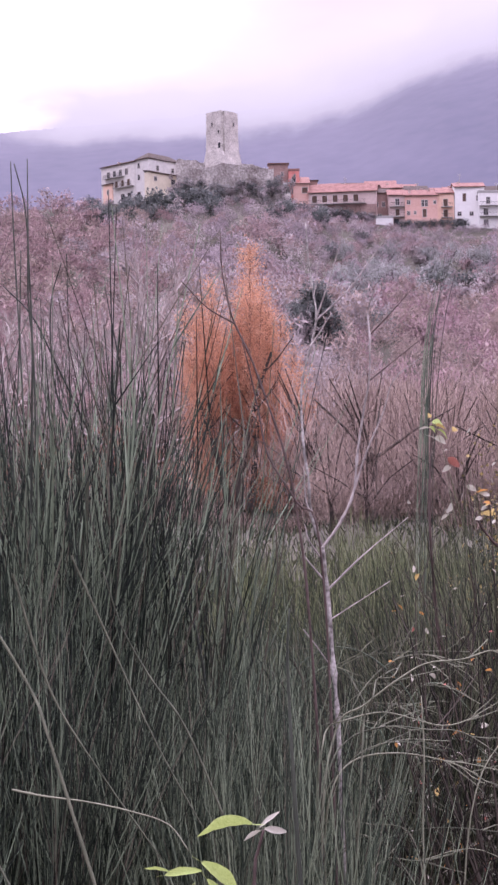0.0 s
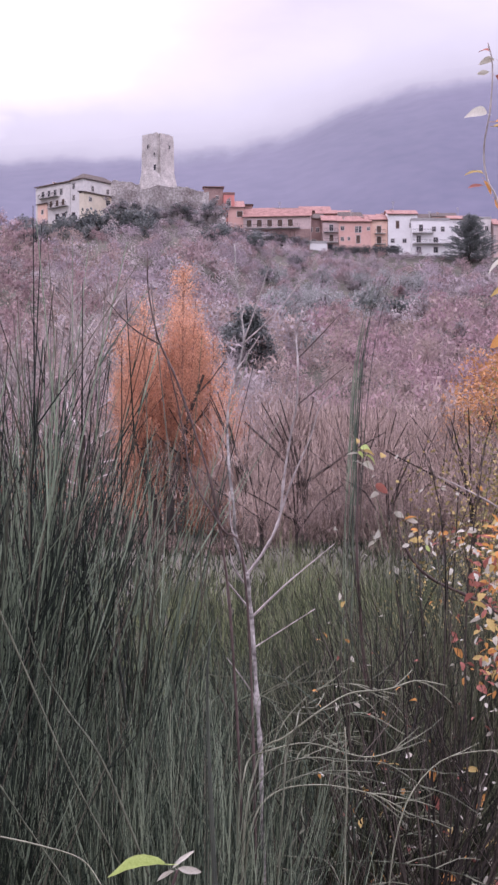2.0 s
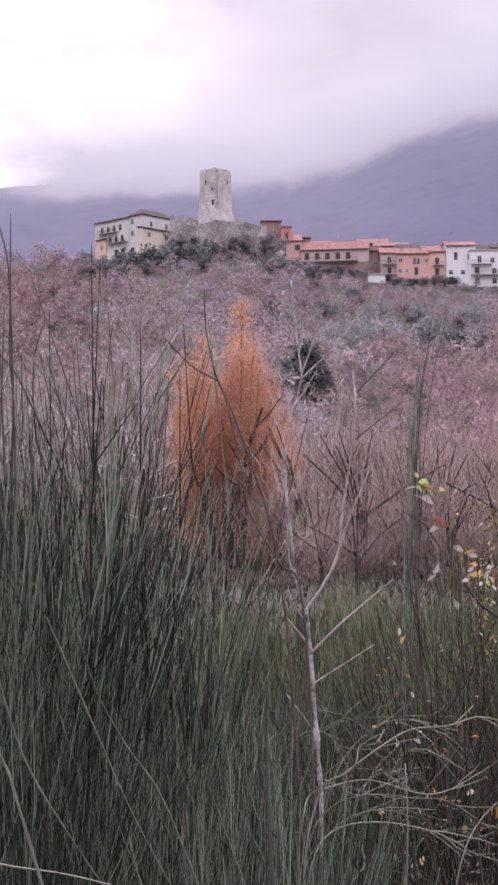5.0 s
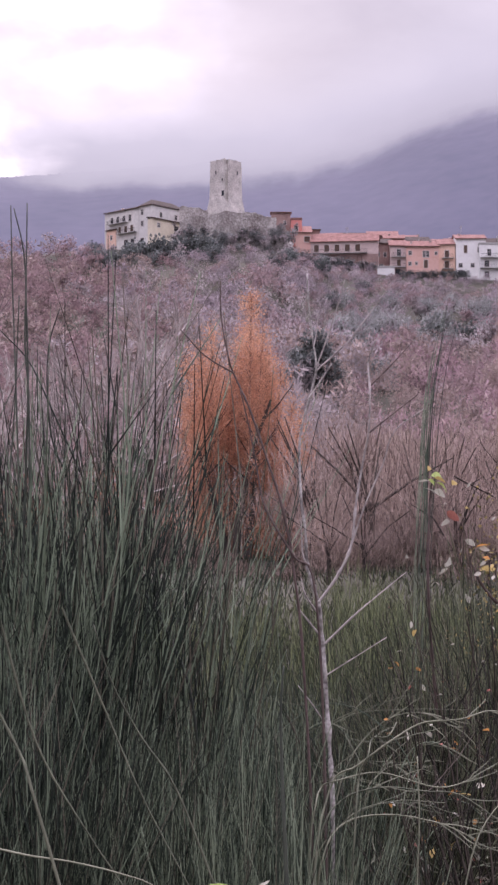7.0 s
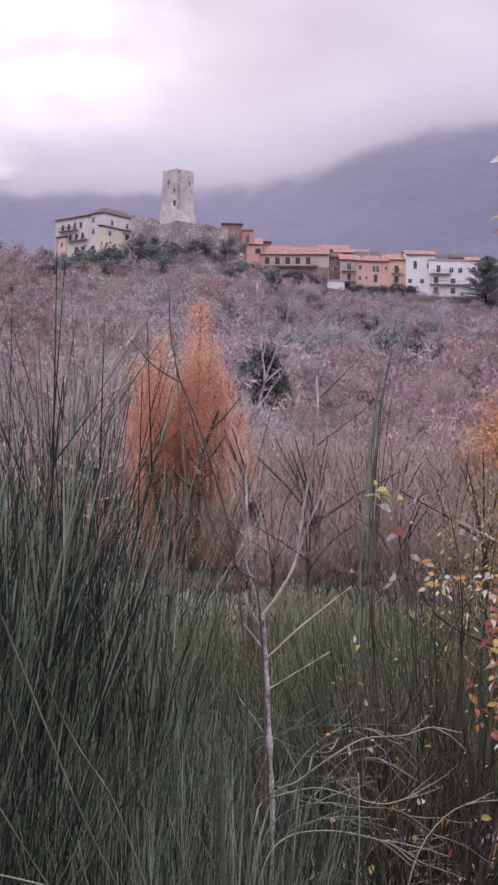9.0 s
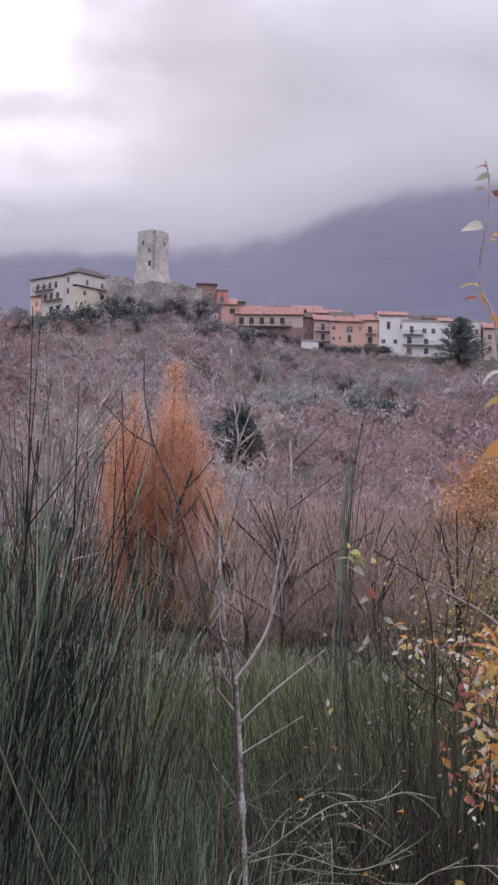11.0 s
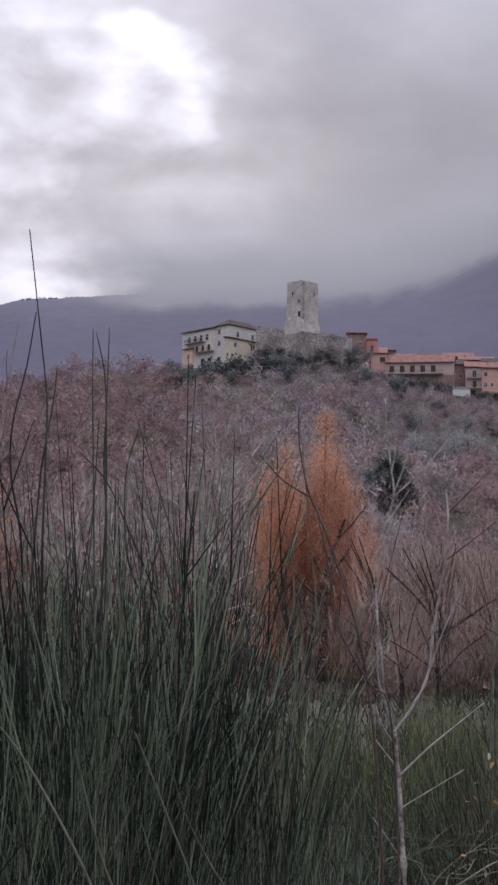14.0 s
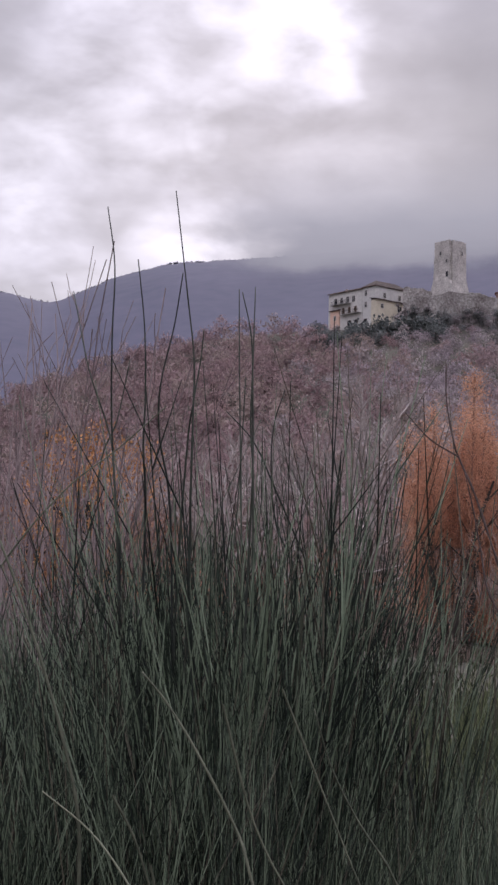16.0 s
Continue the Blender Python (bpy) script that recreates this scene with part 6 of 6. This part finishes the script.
# ---- the broom whose stems arch over
arching = thing("arching_broom", pose(0, 0, 0), "pale broom shrub with long arching drooping stems", "shrub")
AY = 1.95
marks = (([(0.09, 0.6), (0.085, 1.1), (0.11, 1.251), (0.147, 1.287), (0.192, 1.321), (0.236, 1.341), (0.281, 1.354), (0.326, 1.359), (0.362, 1.357)], 0.0022),
         ([(0.1, 0.6), (0.08, 1.05), (0.095, 1.192), (0.125, 1.236), (0.177, 1.258), (0.236, 1.254), (0.287, 1.244), (0.339, 1.214)], 0.0022),
         ([(0.1, 0.6), (0.09, 1.05), (0.099, 1.17), (0.132, 1.207), (0.191, 1.22), (0.258, 1.208), (0.302, 1.192)], 0.002),
         ([(0.12, 0.9), (0.14, 1.2), (0.147, 1.273), (0.158, 1.306), (0.168, 1.321), (0.184, 1.332), (0.199, 1.346)], 0.0018),
         ([(0.08, 0.8), (0.08, 1.15), (0.088, 1.236), (0.099, 1.254), (0.117, 1.269), (0.177, 1.276), (0.25, 1.265), (0.302, 1.276)], 0.0019))
arng = random.Random(77)
lines = [stem_part("stem", arching, pts, AY, r * 0.8, 0.0008, M_BROOM_PALE, 0.03, 120 + i, 5, 0.08) for i, (pts, r) in enumerate(marks)]
for i in range(30):
    x0, z0 = arng.uniform(0.05, 0.3), arng.uniform(0.92, 1.2)
    reach, rise, drop = arng.uniform(0.08, 0.3), arng.uniform(0.04, 0.14), arng.uniform(0.0, 0.12)
    s = -1 if arng.random() < 0.22 else 1
    pts = [(x0 - 0.02 * s, z0 - 0.3), (x0, z0), (x0 + reach * 0.25 * s, z0 + rise * 0.8), (x0 + reach * 0.6 * s, z0 + rise), (x0 + reach * s, z0 + rise - drop)]
    lines.append(stem_part("stem", arching, pts, AY + arng.uniform(0.0, 0.6), arng.uniform(0.0008, 0.0013), 0.0006, M_BROOM_PALE if i % 3 else M_BROOM, 0.03, 130 + i, 4, 0.08))
g = Geo()
for line in lines:
    for _ in range(5):
        k = arng.randint(len(line) // 2, len(line) - 2)
        d = line[k + 1] - line[k]
        d /= np.linalg.norm(d)
        w = d + np.array([arng.gauss(0, 0.2), arng.gauss(0, 0.3), arng.gauss(0.06, 0.3)])
        tp, _ = bend(arng, line[k], w, arng.uniform(0.03, 0.11), 4, 0.14, -0.03)
        g.tube(tp, 0.001, 0.0005, 3, False)
tagged(part("fine_growth", g, M_BROOM_PALE, arching), kind="stuff")

# ---- dark leafless twigs of an old broom
old_broom = thing("dead_broom", pose(0.385, 2.3, 0.0), "dead broom shrub of dark brown forking twigs", "shrub")
orng = random.Random(19)
g, h, stump = Geo(), Geo(), Geo()
foot, _w = bend(orng, (0.02, 0, -0.05), (-0.02, 0, 1), 0.92, 6, 0.04)
stump.tube(foot, 0.013, 0.008, 7)
for i in range(44):
    a, lean = i * 2.4 + orng.uniform(-0.4, 0.4), orng.uniform(0.05, 0.75)
    pts, d = bend(orng, foot[orng.randint(4, 6)], (math.cos(a) * lean, math.sin(a) * lean * 0.6, 1), orng.uniform(0.35, 0.75), 6, 0.07, 0.03)
    g.tube(pts, 0.0028, 0.001, 4, False)
    for _ in range(6):
        k = orng.randint(2, 5)
        tp, _e = bend(orng, pts[k], d + np.array([orng.gauss(0, 0.45), orng.gauss(0, 0.45), 0.1]), orng.uniform(0.08, 0.28), 3, 0.14, 0.04)
        h.tube(tp, 0.0013, 0.0006, 3, False)
part("trunk", stump, M_BROOM_DARK, old_broom)
tagged(part("woody_growth", g, M_BROOM_DARK, old_broom), kind="stuff")
tagged(part("twigwork", h, M_BROOM_DARK, old_broom), kind="stuff")

# ---- a narrow feathery spike of broom
spike = thing("broom_spike", pose(0.33, 3.0, 0), "narrow upright spike of feathery broom stems", "shrub")
g = Geo()
srng = random.Random(8)
for i in range(22):
    off, drift = srng.gauss(0, 0.0095), srng.gauss(0, 0.012)
    line = curve_through([(x + off * k + drift * j * 0.14 + srng.gauss(0, 0.002), z) for j, (x, z, k) in enumerate(((0.0, 0.3, 2.0), (0.02, 1.1, 1.5), (0.027, 1.508, 1.1), (0.033, 1.649, 1.0), (0.04, 1.79, 0.9), (0.056, 1.92, 0.7), (0.086, 2.045, 0.5)))], srng.gauss(0, 0.03), 0.004, i, 3)
    lo = srng.randint(0, 9)
    hi = srng.randint(max(lo + 5, 11), len(line)) if i > 4 else len(line)
    g = Geo()
    g.tube(line[lo:hi], 0.0012, 0.0005, 3, False)
    part("stem", g, M_BROOM_TIP if i % 3 == 0 else (M_BROOM if i % 3 == 1 else M_BROOM_DEEP), spike)

# ---------------------------------------------------------------- leaves
def leaf_mesh(name, mat, seed, length=1.0, width=0.55, curl=0.25):
    """A toothed, slightly curled leaf of unit length along +x, with a stalk."""
    rng = random.Random(seed)
    g = Geo()
    k = 7
    v, f = [], []
    for i in range(k + 1):
        t = i / k
        w = width * 0.5 * math.sin(math.pi * min(1, t * 0.96 + 0.04)) ** 0.75 * (1 + rng.uniform(-0.1, 0.1))
        z = -curl * t * t + rng.uniform(-0.02, 0.02)
        v += [(t * length, -w, z + abs(w) * 0.35), (t * length, 0, z), (t * length, w, z + abs(w) * 0.35)]
    for i in range(k):
        for s in range(2):
            a = i * 3 + s
            f.append((a, a + 3, a + 4, a + 1))
    g.add(v, f)
    g.tube([(-0.25, 0, 0.05), (-0.1, 0, 0.01), (0.02, 0, 0)], 0.012, 0.01, 4)
    return g.mesh(name, mat, True)


LEAF = {k: [leaf_mesh("leaf", m, 7 * j + i, width=0.42 + 0.13 * i, curl=0.1 + 0.25 * i) for i in range(3)]
        for j, (k, m) in enumerate((("yellow", M_LEAF_YELLOW), ("orange", M_LEAF_ORANGE), ("red", M_LEAF_RED), ("pale", M_LEAF_PALE), ("green", M_LEAF_GREEN)))}
lrng = random.Random(41)


def leaf(parent, kind, at, size, heading=None, tilt=None, roll=None, slim=1.0):
    ob = new("leaf", lrng.choice(LEAF[kind]))
    ob.parent = parent
    h = lrng.uniform(-180, 180) if heading is None else heading
    t = lrng.uniform(-40, 60) if tilt is None else tilt
    r = lrng.uniform(-70, 70) if roll is None else roll
    ob.matrix_basis = Matrix.Translation(at) @ Euler((radians(r), radians(t), radians(h))).to_matrix().to_4x4() @ Matrix.Scale(size * 0.72, 4) @ Matrix.Diagonal((1, slim, 1, 1))
    return ob


# ---- the autumn shrub with coloured leaves and its tall shoot
autumn = thing("autumn_shrub", pose(0, 0, 0), "shrub with yellow, orange and dull red autumn leaves", "shrub")
stem_part("shoot", autumn, [(0.58, 0.0), (0.56, 0.9), (0.52, 1.5), (0.468, 1.894), (0.453, 2.013), (0.437, 2.056), (0.433, 2.1), (0.442, 2.156), (0.445, 2.215), (0.439, 2.247)], 2.0, 0.0022, 0.0009, M_SAPLING, 0.004, 151, 5, 0.3)
stem_part("branch", autumn, [(0.72, 1.2), (0.648, 1.325), (0.567, 1.396), (0.466, 1.446), (0.426, 1.482), (0.4, 1.53)], 2.6, 0.0042, 0.0018, M_RED_TWIG, 0.01, 152, 5, 0.3)
stem_part("branch", autumn, [(0.72, 1.46), (0.621, 1.56), (0.56, 1.6), (0.491, 1.635)], 2.7, 0.003, 0.001, M_SAPLING, 0.01, 153, 5, 0.3)
for i in range(13):
    x0 = lrng.uniform(0.45, 0.85)
    x1, z1 = x0 + lrng.uniform(-0.25, 0.12), lrng.uniform(1.3, 1.75)
    stem_part("branch", autumn, [(x0, 0.0), (x0 + lrng.uniform(-0.06, 0.06), 0.7), ((x0 + x1) / 2, z1 * 0.8), (x1, z1)], lrng.uniform(2.4, 3.1), 0.0032, 0.001, M_BARK, 0.04, 160 + i, 5, 0.25)
for kind, x, z, size, heading, tilt in (("orange", 0.449, 2.135, 0.045, -20, -5), ("yellow", 0.447, 2.128, 0.04, 25, -12), ("pale", 0.436, 2.146, 0.045, 160, -20), ("yellow", 0.43, 2.062, 0.034, 150, -30), ("orange", 0.432, 2.052, 0.032, 20, 55), ("red", 0.43, 2.045, 0.03, 185, 5),
                                       ("orange", 0.447, 2.025, 0.03, -40, 50), ("pale", 0.447, 2.222, 0.028, 165, -8), ("red", 0.45, 2.2, 0.025, 0, 20), ("red", 0.44, 2.235, 0.022, 150, -30), ("pale", 0.44, 2.205, 0.024, 175, 5), ("orange", 0.462, 1.955, 0.034, 10, 50), ("pale", 0.462, 1.94, 0.04, 170, 10),
                                       ("yellow", 0.468, 1.925, 0.045, -15, 25), ("yellow", 0.468, 1.9, 0.05, 195, 5), ("orange", 0.475, 1.835, 0.05, 175, 8), ("yellow", 0.48, 1.87, 0.045, 0, 10)):
    leaf(autumn, kind, (x, 2.0, z), size, heading, tilt)
for i in range(190):
    u = lrng.random()
    x, z = 0.62 + abs(lrng.gauss(0, 0.13)), 1.42 + lrng.gauss(0, 0.095)
    leaf(autumn, lrng.choice(("yellow", "orange", "orange", "red", "pale", "pale", "pale", "green" if u < 0.2 else "yellow")), (x, lrng.uniform(2.4, 3.0), z), lrng.uniform(0.014, 0.042))
for i in range(120):
    leaf(autumn, lrng.choice(("pale", "pale", "red", "pale", "pale", "orange")), (lrng.uniform(0.35, 0.95), lrng.uniform(2.7, 4.0), lrng.uniform(0.7, 1.15)), lrng.uniform(0.008, 0.018))
# clusters of leaves on the outer branches: middle, spread, count, sizes, colours
for cx, cz, sx, sz, count, small, large, kinds in ((0.5, 1.525, 0.03, 0.018, 52, 0.009, 0.022, ("yellow", "orange", "pale", "pale", "red")), (0.435, 1.515, 0.012, 0.012, 7, 0.012, 0.024, ("yellow", "pale", "green")),
                                                   (0.565, 1.47, 0.022, 0.025, 48, 0.013, 0.032, ("red", "orange", "red", "pale", "red")), (0.57, 1.36, 0.03, 0.03, 48, 0.013, 0.034, ("orange", "red", "red", "pale", "yellow")), (0.555, 1.29, 0.025, 0.014, 22, 0.012, 0.03, ("orange", "red", "red", "pale")),
                                                   (0.45, 1.5, 0.06, 0.08, 44, 0.008, 0.02, ("pale", "pale", "pale", "yellow"))):
    for i in range(count):
        y = lrng.uniform(2.3, 2.7)
        leaf(autumn, lrng.choice(kinds), (lrng.gauss(cx, sx) * y / 2.6, y, 1.65 + (lrng.gauss(cz, sz) - 1.65) * y / 2.6), lrng.uniform(small, large) * 0.95)
for x, z, s in ((0.575, 1.53, 0.07), (0.59, 1.5, 0.08), (0.6, 1.47, 0.07)):
    leaf(autumn, "orange", (x, 2.5, z), s, 170, -60)

for i in range(210):
    y = lrng.uniform(2.3, 2.7)
    leaf(autumn, lrng.choice(("orange", "orange", "yellow", "yellow", "red", "pale")), (lrng.gauss(0.6, 0.035) * y / 2.6, y, 1.65 + (lrng.uniform(1.24, 1.56) - 1.65) * y / 2.6), lrng.uniform(0.014, 0.036))
# pale leaves caught among the stems
for i in range(170):
    y = lrng.uniform(2.1, 3.0)
    leaf(autumn, lrng.choice(("pale", "pale", "pale", "red", "orange")), (lrng.uniform(0.24, 0.66) * y / 2.6, y, 1.65 + (lrng.triangular(0.85, 1.55, 1.1) - 1.65) * y / 2.6), lrng.uniform(0.008, 0.018))

for i in range(170):
    y = lrng.uniform(2.42, 2.62)
    leaf(autumn, lrng.choice(("pale", "pale", "orange", "red", "yellow", "pale")), (lrng.uniform(0.27, 0.62), y, lrng.triangular(0.8, 1.2, 0.9)), lrng.uniform(0.012, 0.036))

# ---- the twig with yellow-green leaves
yellow_twig = thing("yellow_leaved_twig", pose(0, 0, 0), "thin twig with a few yellow-green and pale leaves", "shrub")
stem_part("branch", yellow_twig, [(0.42, 0.0), (0.4, 0.8), (0.36, 1.3), (0.345, 1.5), (0.352, 1.64), (0.36, 1.7)], 2.8, 0.004, 0.0012, M_RED_TWIG, 0.02, 171, 5, 0.2)
for kind, x, z, s, h, t in (("green", 0.355, 1.69, 0.036, 10, -5), ("yellow", 0.36, 1.685, 0.034, -20, 5), ("green", 0.35, 1.682, 0.03, 30, 25), ("green", 0.365, 1.676, 0.034, -15, 15), ("yellow", 0.348, 1.7, 0.026, 60, -40), ("pale", 0.345, 1.665, 0.03, 10, 12), ("pale", 0.35, 1.68, 0.03, 170, 0), ("yellow", 0.395, 1.672, 0.026, 40, -40), ("pale", 0.36, 1.66, 0.035, 0, 10), ("red", 0.385, 1.62, 0.035, 20, 30), ("pale", 0.39, 1.6, 0.03, 190, 0),
                            ("pale", 0.42, 1.565, 0.03, 20, 20), ("orange", 0.44, 1.55, 0.035, -10, -30), ("pale", 0.445, 1.55, 0.034, 10, 10), ("yellow", 0.45, 1.51, 0.04, 0, 0), ("pale", 0.39, 1.53, 0.03, 80, 40), ("pale", 0.385, 1.51, 0.03, 150, 30), ("pale", 0.42, 1.46, 0.025, 0, 60)):
    leaf(yellow_twig, kind, (x, 2.8, z), s, h, t)

# ---- the fresh green sprig close to the lens
sprig = thing("green_sprig", pose(0, 0, 0), "fresh lime-green leafy sprig close by", "plant")
stem_part("stalk", sprig, [(-0.03, 0.9), (-0.01, 1.2), (-0.005, 1.297), (-0.002, 1.314), (0.003, 1.332)], 1.15, 0.0018, 0.0012, M_RED_TWIG, 0.002, 181, 5)
stem_part("stalk", sprig, [(-0.03, 0.9), (-0.045, 1.2), (-0.052, 1.268), (-0.056, 1.286)], 1.15, 0.0016, 0.001, M_RED_TWIG, 0.002, 182, 5)
for kind, x, z, s, h, t, r in (("green", -0.007, 1.3365, 0.043, 176, -9, 62), ("pale", 0.0, 1.334, 0.022, 20, -35, 40), ("pale", 0.004, 1.333, 0.02, 0, 10, 75), ("pale", 0.0, 1.331, 0.016, 150, 25, 60), ("green", -0.075, 1.299, 0.022, 170, -8, 60),
                               ("green", -0.078, 1.296, 0.03, -5, -14, 55), ("green", -0.048, 1.306, 0.038, -8, 28, 58), ("green", -0.044, 1.292, 0.03, -20, 45, 40), ("green", -0.06, 1.285, 0.03, 200, 20, 50)):
    leaf(sprig, kind, (x, 1.15, z), s * 1.35, h, t, r, 0.46)

# ---- bare shrub at the edge of the field
def upright_shrub():
    """Many thin upright stems from one stool, each with a few short ascending twigs."""
    rng = random.Random(141)
    root = thing("bare_shrub", Matrix(), "leafless shrub with fine upright reddish twigs", "shrub")
    stems, twigs = Geo(), Geo()
    for i in range(26):
        a, lean = rng.uniform(0, 6.283), rng.uniform(0.02, 0.2)
        pts, d = bend(rng, (math.cos(a) * 0.15, math.sin(a) * 0.15, -0.05), (math.cos(a) * lean, math.sin(a) * lean, 1), rng.uniform(2.2, 3.35), 9, 0.06, 0.03)
        stems.tube(pts, 0.006, 0.0024, 4, False)
        for j in range(9):
            k = rng.randint(3, 8)
            tw, _e = bend(rng, pts[k], d + np.array([rng.gauss(0, 0.42), rng.gauss(0, 0.42), 0.1]), rng.uniform(0.2, 0.6), 3, 0.1, 0.08)
            twigs.tube(tw, 0.003, 0.0018, 3, False)
    tagged(part("stem_growth", stems, M_MAUVE_TWIG, root), kind="stuff")
    tagged(part("twigwork", twigs, M_MAUVE_TWIG, root), kind="stuff")
    return root


side_shrub = upright_shrub()
put(side_shrub, -17.6, 7.0, 1.12, 30, group="bare shrubs")
put(side_shrub, -19.0, 7.2, 1.16, 140, group="bare shrubs")
put(side_shrub, -16.6, 8.4, 1.12, 250, group="bare shrubs")

# ---------------------------------------------------------------- litter and grass
lit = Geo()
for i in range(5200):
    x, y = lrng.gauss(0.6, 2.0), lrng.gauss(4.2, 3.4)
    z = float(land(x, y)) + lrng.uniform(0.005, 0.05)
    a = lrng.uniform(0, 6.283)
    lit.leaf((x, y, z), (math.cos(a), math.sin(a), lrng.uniform(-0.3, 0.5)), (lrng.gauss(0, 0.3), lrng.gauss(0, 0.3), 1), lrng.uniform(0.03, 0.08), lrng.uniform(0.02, 0.045))
tagged(part("leaf_litter", lit, M_LITTER), "dry brown and pale fallen leaves on the ground", "leaf litter", kind="stuff")
gr = Geo()
for i in range(16000):
    y = 4 + 40 * lrng.random() ** 1.2
    x = y * lrng.uniform(-0.42, 0.32)
    z = float(land(x, y))
    h = lrng.uniform(0.08, 0.42) * (1.0 if y < 18 else 0.6)
    dx, dy = lrng.gauss(0, 0.12), lrng.gauss(0, 0.12)
    w = 0.003 + y * 0.0004
    gr.add([(x - w, y, z - 0.02), (x + w, y, z - 0.02), (x + dx * 0.5 + w * 0.6, y + dy * 0.5, z + h * 0.6), (x + dx * 0.5 - w * 0.6, y + dy * 0.5, z + h * 0.6), (x + dx, y + dy, z + h)], [(0, 1, 2, 3), (3, 2, 4)])
# shorter grass of the clearing where the camera stands
for i in range(9000):
    a, r = lrng.uniform(0, 6.283), 0.35 + 7.5 * math.sqrt(lrng.random())
    x, y = math.cos(a) * r, math.sin(a) * r
    z = float(land(x, y))
    h, w = lrng.uniform(0.05, 0.24), lrng.uniform(0.003, 0.006)
    dx, dy = lrng.gauss(0, 0.08), lrng.gauss(0, 0.08)
    gr.add([(x - w, y, z - 0.02), (x + w, y, z - 0.02), (x + dx * 0.5 + w * 0.6, y + dy * 0.5, z + h * 0.6), (x + dx * 0.5 - w * 0.6, y + dy * 0.5, z + h * 0.6), (x + dx, y + dy, z + h)], [(0, 1, 2, 3), (3, 2, 4)])
tagged(part("field_grass", gr, M_GRASS), "rough green and straw field grass", "grass", kind="stuff")
